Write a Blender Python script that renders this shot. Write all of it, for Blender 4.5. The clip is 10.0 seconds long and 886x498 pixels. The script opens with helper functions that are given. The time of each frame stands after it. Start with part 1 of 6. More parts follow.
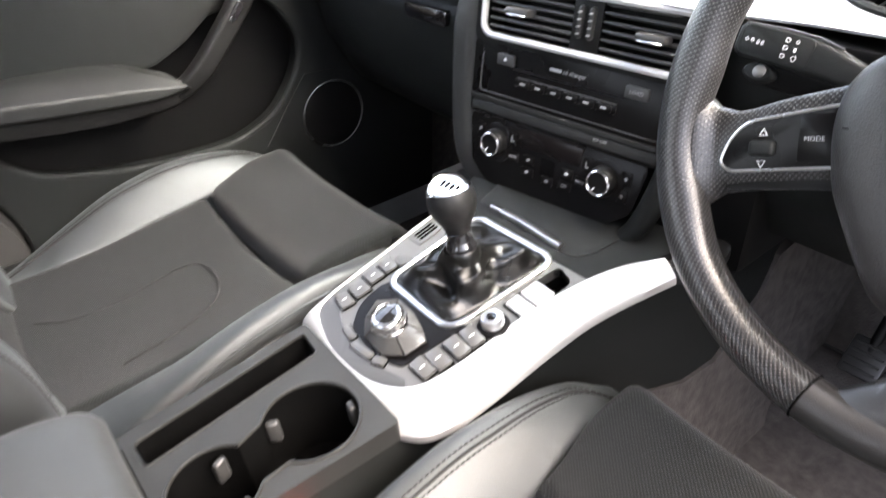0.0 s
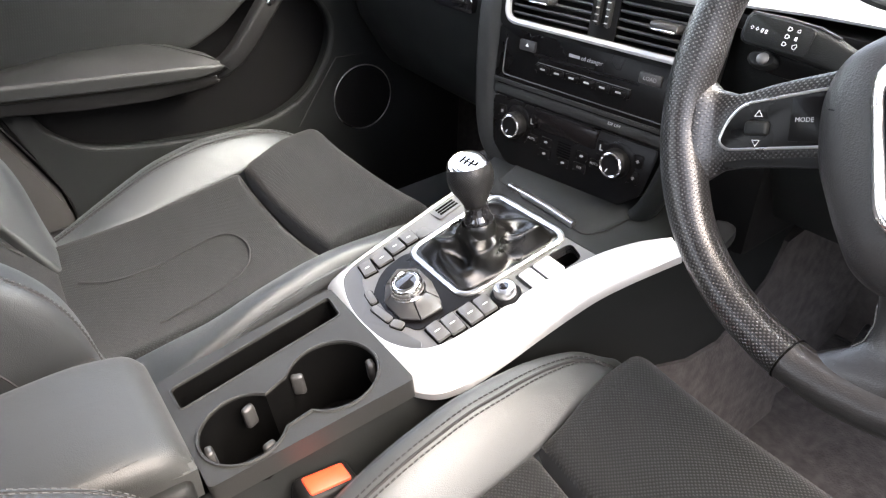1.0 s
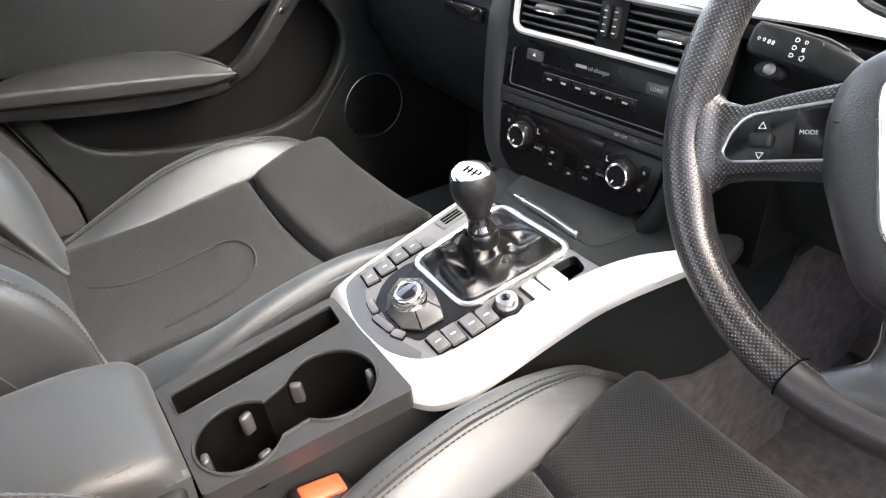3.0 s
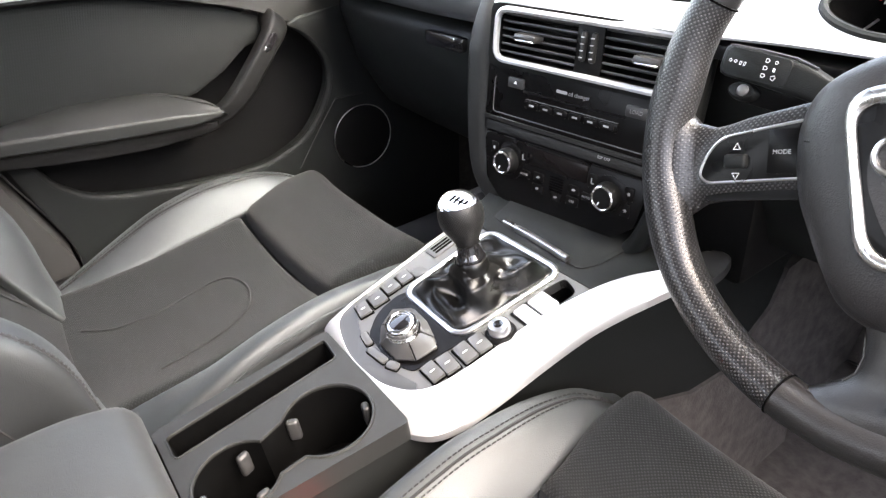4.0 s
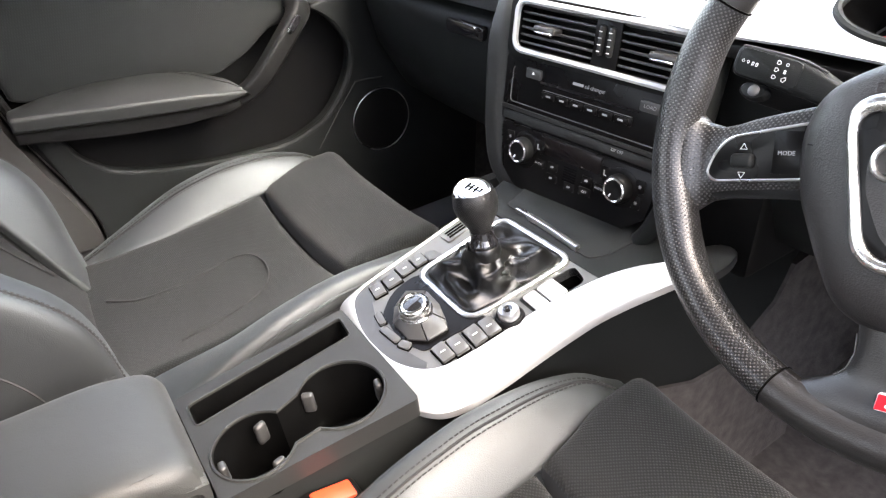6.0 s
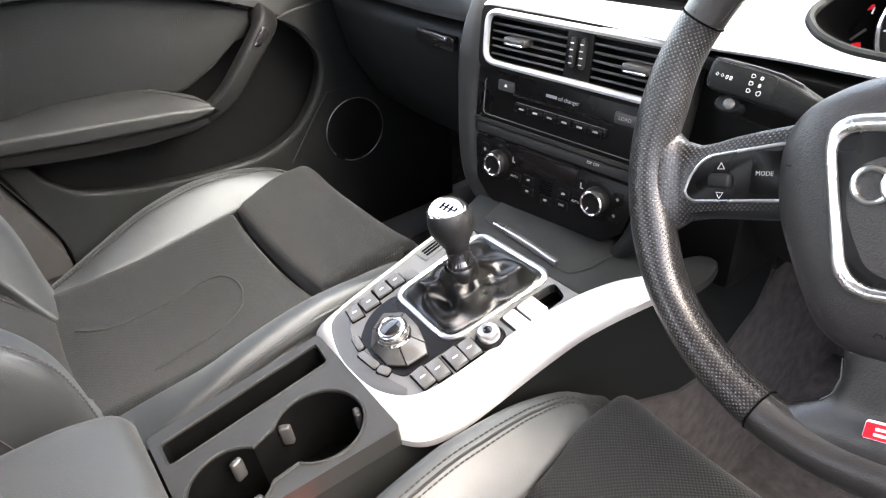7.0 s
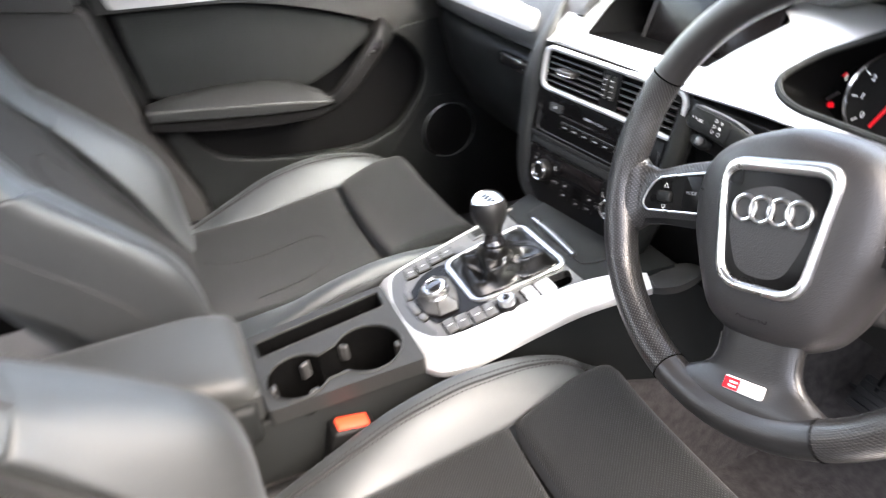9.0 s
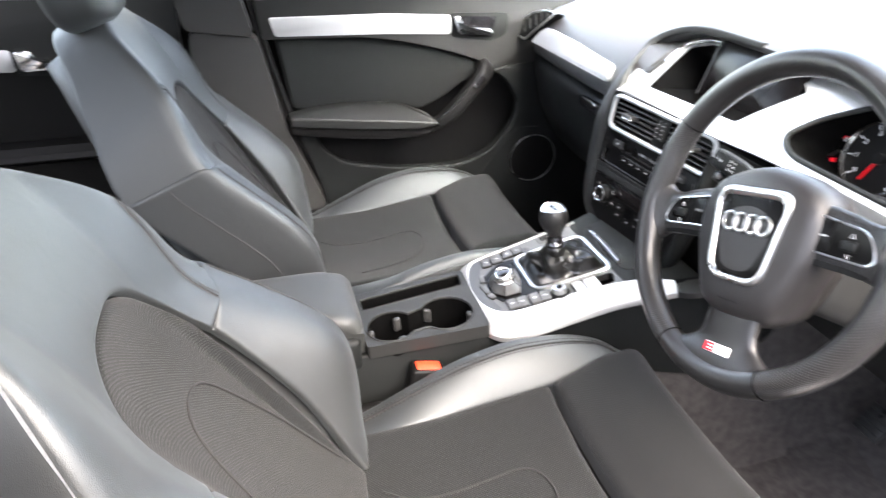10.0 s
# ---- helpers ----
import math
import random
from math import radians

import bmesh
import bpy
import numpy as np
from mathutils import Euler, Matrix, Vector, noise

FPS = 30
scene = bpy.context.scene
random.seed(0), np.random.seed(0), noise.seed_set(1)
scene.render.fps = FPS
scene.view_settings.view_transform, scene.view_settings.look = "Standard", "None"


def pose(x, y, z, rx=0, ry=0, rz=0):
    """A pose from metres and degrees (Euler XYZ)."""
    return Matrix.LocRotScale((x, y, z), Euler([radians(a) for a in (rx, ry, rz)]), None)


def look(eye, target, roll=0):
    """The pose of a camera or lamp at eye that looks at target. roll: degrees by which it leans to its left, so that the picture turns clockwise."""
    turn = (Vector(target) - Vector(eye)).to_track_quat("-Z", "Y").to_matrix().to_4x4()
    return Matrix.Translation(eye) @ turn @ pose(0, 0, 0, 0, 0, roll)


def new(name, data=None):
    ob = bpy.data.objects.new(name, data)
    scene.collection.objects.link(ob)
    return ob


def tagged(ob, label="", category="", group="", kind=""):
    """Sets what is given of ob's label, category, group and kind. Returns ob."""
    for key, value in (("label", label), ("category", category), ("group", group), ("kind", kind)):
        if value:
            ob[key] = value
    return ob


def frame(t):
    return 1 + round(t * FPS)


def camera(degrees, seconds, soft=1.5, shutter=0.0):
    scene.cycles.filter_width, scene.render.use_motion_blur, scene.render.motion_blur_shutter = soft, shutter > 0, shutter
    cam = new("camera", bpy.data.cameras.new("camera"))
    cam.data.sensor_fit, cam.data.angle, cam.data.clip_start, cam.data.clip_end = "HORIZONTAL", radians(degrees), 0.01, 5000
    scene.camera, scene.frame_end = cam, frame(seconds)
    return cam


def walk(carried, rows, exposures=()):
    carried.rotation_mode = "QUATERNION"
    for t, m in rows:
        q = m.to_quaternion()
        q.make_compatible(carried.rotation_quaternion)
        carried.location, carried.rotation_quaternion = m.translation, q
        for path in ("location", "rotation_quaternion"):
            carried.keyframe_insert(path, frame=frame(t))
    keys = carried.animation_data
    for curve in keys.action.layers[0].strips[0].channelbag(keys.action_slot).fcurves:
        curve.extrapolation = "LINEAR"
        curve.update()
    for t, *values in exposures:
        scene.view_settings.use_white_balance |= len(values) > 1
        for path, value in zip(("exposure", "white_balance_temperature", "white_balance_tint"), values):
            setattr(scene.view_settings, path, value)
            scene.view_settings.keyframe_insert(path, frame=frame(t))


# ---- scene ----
cam = camera(67.5, 10.0, soft=1.25, shutter=0.4)
PATH = [
    (0, (0.45, -0.357, 0.841), (-0.862, 0.66, -0.275), -2.5),
    (0.2, (0.473, -0.374, 0.841), (-0.843, 0.595, -0.311), -2.0),
    (0.5, (0.486, -0.356, 0.851), (-0.819, 0.619, -0.31), -1.5),
    (1, (0.491, -0.38, 0.847), (-0.856, 0.57, -0.286), -2.0),
    (1.5, (0.498, -0.373, 0.856), (-0.846, 0.593, -0.266), -1.8),
    (2, (0.501, -0.365, 0.86), (-0.868, 0.568, -0.261), -2.4),
    (2.5, (0.497, -0.362, 0.85), (-0.863, 0.57, -0.283), -1.7),
    (2.7, (0.495, -0.366, 0.844), (-0.878, 0.555, -0.282), -1.6),
    (3.8, (0.497, -0.363, 0.849), (-0.911, 0.582, -0.211), -3.8),
    (4, (0.501, -0.358, 0.853), (-0.911, 0.589, -0.2), -4.6),
    (4.5, (0.501, -0.33, 0.857), (-0.925, 0.626, -0.168), -6.6),
    (5, (0.511, -0.357, 0.864), (-0.888, 0.636, -0.165), -5.3),
    (5.5, (0.513, -0.372, 0.873), (-0.912, 0.51, -0.218), -3.1),
    (5.7, (0.516, -0.372, 0.867), (-0.906, 0.515, -0.225), -3.3),
    (6.8, (0.504, -0.348, 0.876), (-0.877, 0.583, -0.231), -4.0),
    (7, (0.497, -0.346, 0.879), (-0.882, 0.59, -0.226), -4.6),
    (7.5, (0.499, -0.35, 0.884), (-0.897, 0.582, -0.203), -3.9),
    (8, (0.504, -0.346, 0.89), (-0.892, 0.612, -0.175), -5.0),
    (8.5, (0.519, -0.35, 0.901), (-0.89, 0.601, -0.153), -7.1),
    (8.8, (0.602, -0.368, 0.914), (-0.861, 0.516, -0.124), -4.5),
    (9, (0.697, -0.368, 0.956), (-0.85, 0.295, -0.124), -2.9),
    (9.2, (0.794, -0.407, 1.002), (-0.825, 0.065, -0.074), -0.2),
    (9.5, (0.857, -0.429, 1.009), (-0.822, -0.191, -0.051), -2.3),
    (9.7, (0.892, -0.427, 1.002), (-0.822, -0.151, 0.008), -1.1),
    (10, (0.925, -0.454, 1.03), (-0.747, 0.013, 0.036), -0.1),
]
walk(cam, [(t, look(eye, target, roll)) for t, eye, target, roll in PATH], exposures=[(0, 4.28, 7750, 16), (8.7, 4.28, 7750, 16), (9.5, 4.18, 7300, 15), (10, 4.20, 7400, 15)])

# ---- world and light ----
world = bpy.data.worlds.new("sky")
scene.world = world
world.use_nodes = True
wn = world.node_tree.nodes
sky = wn.new("ShaderNodeTexSky")
sky.sky_type = "NISHITA"
sky.sun_disc = False
sky.dust_density = 2.0
sky.sun_elevation = radians(56.0)
sky.sun_rotation = radians(63.4)
wn["Background"].inputs["Strength"].default_value = 0.15
soften = wn.new("ShaderNodeHueSaturation")
soften.inputs["Saturation"].default_value = 0.7
world.node_tree.links.new(sky.outputs["Color"], soften.inputs["Color"])
world.node_tree.links.new(soften.outputs["Color"], wn["Background"].inputs["Color"])
sun_data = bpy.data.lights.new("sun", "SUN")
sun_data.energy = 1.12
sun_data.angle = radians(74)
sun_data.color = (1.0, 0.985, 0.96)
sun = new("sun", sun_data)
sun.matrix_world = look((1.9, 0.95, 3.15), (0, 0, 0))


# ---- materials ----
def material(name, color, rough=0.5, metal=0.0, spec=0.5, grain=0.0, size=900.0, vary=0.15, coords="Object", stains=14.0, sheen=0.0, coat=0.0, tint=(1, 1, 1), crease=0.0, gleam=(1, 1, 1)):
    """A plain surface with fine grain in its relief and broad, slight variation of colour and gloss."""
    m = bpy.data.materials.new(name)
    m.use_nodes = True
    nt, p = m.node_tree, m.node_tree.nodes["Principled BSDF"]
    p.inputs["Roughness"].default_value = rough
    p.inputs["Metallic"].default_value = metal
    p.inputs["Specular IOR Level"].default_value = spec
    p.inputs["Sheen Weight"].default_value = sheen
    p.inputs["Sheen Tint"].default_value = (*tint, 1)
    p.inputs["Coat Weight"].default_value = coat
    p.inputs["Specular Tint"].default_value = (*gleam, 1)
    tc = nt.nodes.new("ShaderNodeTexCoord")
    broad = nt.nodes.new("ShaderNodeTexNoise")
    broad.inputs["Scale"].default_value = stains
    broad.inputs["Detail"].default_value = 4
    nt.links.new(tc.outputs["Object"], broad.inputs["Vector"])
    ramp = nt.nodes.new("ShaderNodeMix")
    ramp.data_type = "RGBA"
    ramp.inputs[6].default_value = (*[c * (1 - vary) for c in color], 1)
    ramp.inputs[7].default_value = (*[min(1, c * (1 + vary)) for c in color], 1)
    nt.links.new(broad.outputs["Fac"], ramp.inputs[0])
    nt.links.new(ramp.outputs[2], p.inputs["Base Color"])
    gloss = nt.nodes.new("ShaderNodeMapRange")
    gloss.inputs["To Min"].default_value = max(0.02, rough * 0.88)
    gloss.inputs["To Max"].default_value = min(1, rough * 1.12)
    nt.links.new(broad.outputs["Fac"], gloss.inputs["Value"])
    nt.links.new(gloss.outputs["Result"], p.inputs["Roughness"])
    if grain:
        tex = nt.nodes.new("ShaderNodeTexVoronoi")
        tex.inputs["Scale"].default_value = size
        nt.links.new(tc.outputs[coords], tex.inputs["Vector"])
        bump = nt.nodes.new("ShaderNodeBump")
        bump.inputs["Strength"].default_value = grain
        bump.inputs["Distance"].default_value = 0.0006
        nt.links.new(tex.outputs["Distance"], bump.inputs["Height"])
        nt.links.new(bump.outputs["Normal"], p.inputs["Normal"])
        if crease:
            soft = nt.nodes.new("ShaderNodeTexNoise")
            soft.inputs["Scale"].default_value = 34
            soft.inputs["Detail"].default_value = 3
            soft.inputs["Distortion"].default_value = 1.2
            nt.links.new(tc.outputs["Object"], soft.inputs["Vector"])
            wave = nt.nodes.new("ShaderNodeBump")
            wave.inputs["Strength"].default_value = crease
            wave.inputs["Distance"].default_value = 0.004
            nt.links.new(soft.outputs["Fac"], wave.inputs["Height"])
            nt.links.new(wave.outputs["Normal"], bump.inputs["Normal"])
    return m


def dotted(name, color, dot, pitch, rough, depth, sheen=0.0, pits=True, spec=0.5, stretch=1.0, edge=0.3):
    """A sheet with a staggered grid of small pits or raised threads, in metres of the surface."""
    m = material(name, color, rough, sheen=sheen, spec=spec)
    nt, p = m.node_tree, m.node_tree.nodes["Principled BSDF"]
    uv = nt.nodes.new("ShaderNodeUVMap")
    sep = nt.nodes.new("ShaderNodeSeparateXYZ")
    nt.links.new(uv.outputs["UV"], sep.inputs[0])

    def calc(op, a, b=None):
        n = nt.nodes.new("ShaderNodeMath")
        n.operation = op
        for k, v in enumerate((a, b)):
            if v is None:
                continue
            if isinstance(v, (int, float)):
                n.inputs[k].default_value = v
            else:
                nt.links.new(v, n.inputs[k])
        return n.outputs[0]

    w = 2 * math.pi / pitch
    a = calc("SINE", calc("MULTIPLY", sep.outputs["X"], w))
    b = calc("SINE", calc("MULTIPLY", sep.outputs["Y"], w * stretch))
    h = calc("MULTIPLY", a, b)
    cut = nt.nodes.new("ShaderNodeMapRange")
    cut.interpolation_type = "SMOOTHSTEP"
    cut.inputs["From Min"].default_value = edge - 0.25
    cut.inputs["From Max"].default_value = edge + 0.25
    nt.links.new(h, cut.inputs["Value"])
    mix = nt.nodes.new("ShaderNodeMix")
    mix.data_type = "RGBA"
    base = p.inputs["Base Color"].links[0].from_socket
    nt.links.new(cut.outputs["Result"], mix.inputs[0])
    nt.links.new(base, mix.inputs[6])
    mix.inputs[7].default_value = (*dot, 1)
    nt.links.new(mix.outputs[2], p.inputs["Base Color"])
    bump = nt.nodes.new("ShaderNodeBump")
    bump.inputs["Strength"].default_value = depth
    bump.inputs["Distance"].default_value = 0.0008
    bump.invert = pits
    nt.links.new(cut.outputs["Result"], bump.inputs["Height"])
    nt.links.new(bump.outputs["Normal"], p.inputs["Normal"])
    return m


LEATHER = material("black_leather", (0.0120, 0.0126, 0.0126), 0.53, spec=0.80, sheen=0.06, tint=(0.85, 0.95, 1.0), grain=0.25, size=1000, vary=0.18, crease=0.10, gleam=(0.93, 0.99, 1.0))
LID_LEATHER = material("lid_leather", (0.0215, 0.0230, 0.0220), 0.52, spec=0.44, sheen=0.05, grain=0.25, size=1000, vary=0.15, crease=0.08)
DOOR_LEATHER = material("door_leather", (0.0086, 0.0092, 0.0090), 0.50, spec=0.30, grain=0.2, size=1000)
# darker than any rubber: puts the shade of wells, recesses and slots into colour
INK = material("matt_black_and_shade", (0.002, 0.002, 0.002), 0.8, spec=0.02)
LEATHER_SOFT = material("gear_boot_leather", (0.0024, 0.0024, 0.0024), 0.28, spec=0.44, grain=0.2, size=700)
HUB = material("grained_hub_skin", (0.0150, 0.0137, 0.0136), 0.42, spec=0.5, grain=0.3, size=800)
WHEEL_LEATHER = material("smooth_wheel_leather", (0.0105, 0.0100, 0.0099), 0.36, spec=0.66, grain=0.2, size=900)
# pale dot colour paints the tiny highlights at the perforations
PERFORATED = dotted("perforated_leather_with_glints", (0.0046, 0.0044, 0.0044), (0.046, 0.0445, 0.0445), 0.0037, 0.31, 0.8, edge=0.45, pits=False, spec=0.54)
FABRIC = dotted("seat_fabric", (0.0064, 0.0069, 0.0069), (0.0166, 0.0174, 0.0174), 0.0042, 0.9, 0.6, sheen=0.08, pits=False, spec=0.1)
DOOR_FABRIC = dotted("door_fabric", (0.0096, 0.0104, 0.0102), (0.0140, 0.0150, 0.0147), 0.0036, 0.92, 0.25, sheen=0.05, pits=False, spec=0.08, stretch=0.35)
KNOB = dotted("knob_leather", (0.0035, 0.0035, 0.0036), (0.010, 0.010, 0.0102), 0.0030, 0.38, 0.5, spec=0.3)
PLASTIC = material("dark_grey_plastic", (0.0088, 0.0097, 0.0095), 0.5, grain=0.3, size=1100, spec=0.14)
SOFT_DASH = material("soft_dash_skin", (0.032, 0.032, 0.032), 0.42, spec=0.6, grain=0.45, size=800)
CONSOLE = material("console_plastic", (0.0165, 0.0169, 0.0164), 0.47, spec=0.26, grain=0.25, size=1200)
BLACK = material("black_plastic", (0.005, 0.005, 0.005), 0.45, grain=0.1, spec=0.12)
PANEL = material("satin_black_panel", (0.0036, 0.0034, 0.0035), 0.28, spec=0.12)
GREY_PANEL = material("grey_control_panel", (0.055, 0.055, 0.0545), 0.40)
BUTTON = material("grey_button", (0.058, 0.058, 0.0575), 0.32)
GREY_DARK = material("dark_grey_control", (0.028, 0.028, 0.0276), 0.36)
SILVER = material("silver_paint", (0.085, 0.085, 0.084), 0.45, metal=0.3, vary=0.05)
GLOSS = material("gloss_black", (0.008, 0.008, 0.009), 0.08, coat=0.4)
ALU = material("brushed_aluminium", (0.57, 0.57, 0.565), 0.47, metal=0.75, vary=0.04)
CHROME = material("chrome", (0.86, 0.86, 0.86), 0.12, metal=1.0, vary=0.02)
SATIN = material("satin_chrome", (0.7, 0.7, 0.7), 0.28, metal=1.0, vary=0.03)
CARPET = material("black_carpet", (0.056, 0.051, 0.0492), 0.98, grain=1.0, size=300, vary=0.6, stains=70, spec=0.1)
MAT_CLOTH = material("floor_mat_pile", (0.060, 0.0545, 0.053), 0.98, grain=1.0, size=280, vary=0.65, stains=60, spec=0.1)
RUBBER = material("rubber", (0.02, 0.02, 0.02), 0.45)
THREAD = material("grey_thread", (0.030, 0.030, 0.030), 0.8)
SEAM = material("dark_seam", (0.008, 0.008, 0.008), 0.9)
ORANGE = material("orange_red_button", (0.72, 0.05, 0.018), 0.45)
RED = material("red_enamel", (0.7, 0.01, 0.02), 0.3)
WHITE = material("white_print", (0.75, 0.75, 0.75), 0.6, vary=0.02)
GREYPRINT = material("grey_print", (0.26, 0.26, 0.26), 0.6, vary=0.02)
HEADLINER = material("headliner_cloth", (0.26, 0.255, 0.245), 0.95, grain=0.4, size=500)
PILLAR = material("pillar_trim", (0.022, 0.021, 0.020), 0.6, spec=0.25, grain=0.3, size=900)
WEBBING = dotted("belt_webbing", (0.38, 0.38, 0.38), (0.62, 0.62, 0.62), 0.004, 0.8, 0.6, pits=False)
PAINT = material("body_paint", (0.5, 0.51, 0.52), 0.25, metal=0.5, coat=0.5)
TARMAC = material("tarmac", (0.055, 0.055, 0.055), 0.95, grain=0.8, size=120, vary=0.35, stains=1.5)
WALL_COAT = material("pale_wall_coat", (0.42, 0.42, 0.41), 0.9, grain=0.6, size=90, vary=0.12, stains=1.2, spec=0.2)
SCREEN = material("dark_display", (0.006, 0.005, 0.005), 0.22, spec=0.15)
DIALS = material("dial_face", (0.006, 0.006, 0.006), 0.5, spec=0.1)
ENAMEL = material("white_enamel", (0.8, 0.8, 0.8), 0.3)


def glass(name, tint=(0.9, 0.94, 0.92)):
    m = bpy.data.materials.new(name)
    m.use_nodes = True
    p = m.node_tree.nodes["Principled BSDF"]
    p.inputs["Base Color"].default_value = (*tint, 1)
    p.inputs["Transmission Weight"].default_value = 1
    p.inputs["Roughness"].default_value = 0.0
    p.inputs["IOR"].default_value = 1.05
    return m


GLASS = glass("window_glass", (0.90, 0.98, 1.0))
SCREEN_GLASS = glass("tinted_windscreen_glass", (0.82, 0.94, 0.99))


# ---- building blocks ----
def frame_of(origin, right, up):
    """A place with its own right, up and out axes."""
    r = Vector(right).normalized()
    n = r.cross(Vector(up)).normalized()
    u = n.cross(r)
    m = Matrix((r, u, n)).transposed().to_4x4()
    m.translation = origin
    return m


def thing(name, at, label, category, group="", kind=""):
    ob = new(name)
    ob.empty_display_size = 0.05
    ob.matrix_basis = Matrix.Translation(at)
    return tagged(ob, label, category, group, kind)


def root_of(ob):
    while ob.parent:
        ob = ob.parent
    return ob


def part(name, bm, mat, parent=None, label="", place=None, smooth=True, angle=40):
    """Links a bmesh as one mesh object, under a thing or one of its parts where parent is given."""
    if place is not None:
        bm.transform(place)
    if parent is not None:
        bm.transform(root_of(parent).matrix_basis.inverted())
    bmesh.ops.recalc_face_normals(bm, faces=bm.faces)
    me = bpy.data.meshes.new(name)
    bm.to_mesh(me)
    bm.free()
    if smooth:
        me.polygons.foreach_set("use_smooth", [True] * len(me.polygons))
        me.set_sharp_from_angle(angle=radians(angle))
    me.materials.append(mat)
    ob = new(name, me)
    if parent is not None:
        ob.parent = parent
    if label:
        ob["label"] = label
    return ob


def rbox(sx, sy, sz, bevel=0.003, seg=2, at=(0, 0, 0)):
    bm = bmesh.new()
    bmesh.ops.create_cube(bm, size=1, matrix=Matrix.Translation(at) @ Matrix.Diagonal((sx, sy, sz, 1)))
    if bevel:
        bmesh.ops.bevel(bm, geom=bm.edges[:], offset=min(bevel, sx * 0.45, sy * 0.45, sz * 0.45), segments=seg, affect="EDGES", profile=0.5)
    return bm


def rounded(points, radius, seg=5):
    """A polygon with its corners rounded."""
    out, n = [], len(points)
    for i, p in enumerate(points):
        r = radius[i] if isinstance(radius, (list, tuple)) else radius
        p, a, b = Vector(p), Vector(points[i - 1]), Vector(points[(i + 1) % n])
        da, db = (a - p), (b - p)
        r = min(r, da.length * 0.48, db.length * 0.48)
        s, e = p + da.normalized() * r, p + db.normalized() * r
        for k in range(seg + 1):
            t = k / seg
            out.append(s * (1 - t) ** 2 + p * 2 * t * (1 - t) + e * t * t)
    return [(v.x, v.y) for v in out]


def rect(u0, v0, u1, v1, r=0.004, seg=4):
    return rounded([(u0, v0), (u1, v0), (u1, v1), (u0, v1)], r, seg)


def slab(outline, w0, w1, bevel=0.0, holes=(), seg=2):
    """A flat piece between the heights w0 and w1, with its upper edge rounded, and holes through it."""
    bm = bmesh.new()
    if holes:
        loops = []
        for pts in (outline, *holes):
            vs = [bm.verts.new((x, y, w1)) for x, y in pts]
            loops.append([bm.edges.new((vs[i], vs[(i + 1) % len(vs)])) for i in range(len(vs))])
        bmesh.ops.triangle_fill(bm, edges=[e for l in loops for e in l], use_beauty=True)
        top = bm.faces[:]
        got = bmesh.ops.extrude_face_region(bm, geom=top)
        bmesh.ops.translate(bm, verts=[v for v in got["geom"] if isinstance(v, bmesh.types.BMVert)], vec=(0, 0, w0 - w1))
        return bm
    lo = [bm.verts.new((x, y, w0)) for x, y in outline]
    hi = [bm.verts.new((x, y, w1)) for x, y in outline]
    n = len(lo)
    bm.faces.new(lo[::-1])
    topf = bm.faces.new(hi)
    for i in range(n):
        bm.faces.new((lo[i], lo[(i + 1) % n], hi[(i + 1) % n], hi[i]))
    if bevel:
        bmesh.ops.bevel(bm, geom=list(topf.edges), offset=bevel, segments=seg, affect="EDGES", profile=0.5)
    uvl = bm.loops.layers.uv.new("UVMap")
    for f in bm.faces:
        for l in f.loops:
            l[uvl].uv = (l.vert.co.x, l.vert.co.y)
    return bm


def sweep(points, section, closed=False, up=(0, 0, 1), ends=True, scale=None):
    """Carries a closed 2D section along a line."""
    bm = bmesh.new()
    pts = [Vector(p) for p in points]
    n, rings = len(pts), []
    for i, p in enumerate(pts):
        a = pts[i - 1] if (i or closed) else p
        b = pts[(i + 1) % n] if (i < n - 1 or closed) else p
        t = (b - a).normalized()
        side = t.cross(Vector(up))
        side = side.normalized() if side.length > 1e-5 else Vector((1, 0, 0))
        top = side.cross(t)
        k = scale(i / max(1, n - 1)) if scale else 1.0
        rings.append([bm.verts.new(p + side * x * k + top * y * k) for x, y in section])
    m = len(section)
    for i in range(n if closed else n - 1):
        a, b = rings[i], rings[(i + 1) % n]
        for j in range(m):
            bm.faces.new((a[j], a[(j + 1) % m], b[(j + 1) % m], b[j]))
    if ends and not closed:
        bm.faces.new(rings[0][::-1])
        bm.faces.new(rings[-1])
    return bm


def circle(r, n=10, ry=None):
    return [(r * math.cos(2 * math.pi * i / n), (ry or r) * math.sin(2 * math.pi * i / n)) for i in range(n)]


def smooth_line(points, steps=8, closed=False):
    """A smooth line through the points."""
    p = [Vector(q) for q in points]
    n, out = len(p), []
    for i in range(n if closed else n - 1):
        a = p[i - 1] if (i or closed) else p[i] * 2 - p[i + 1]
        b, c = p[i], p[(i + 1) % n]
        d = p[(i + 2) % n] if (i + 2 < n or closed) else c * 2 - b
        for k in range(steps):
            t = k / steps
            out.append(0.5 * ((2 * b) + (c - a) * t + (2 * a - 5 * b + 4 * c - d) * t * t + (3 * b - a - 3 * c + d) * t ** 3))
    if not closed:
        out.append(p[-1])
    return out


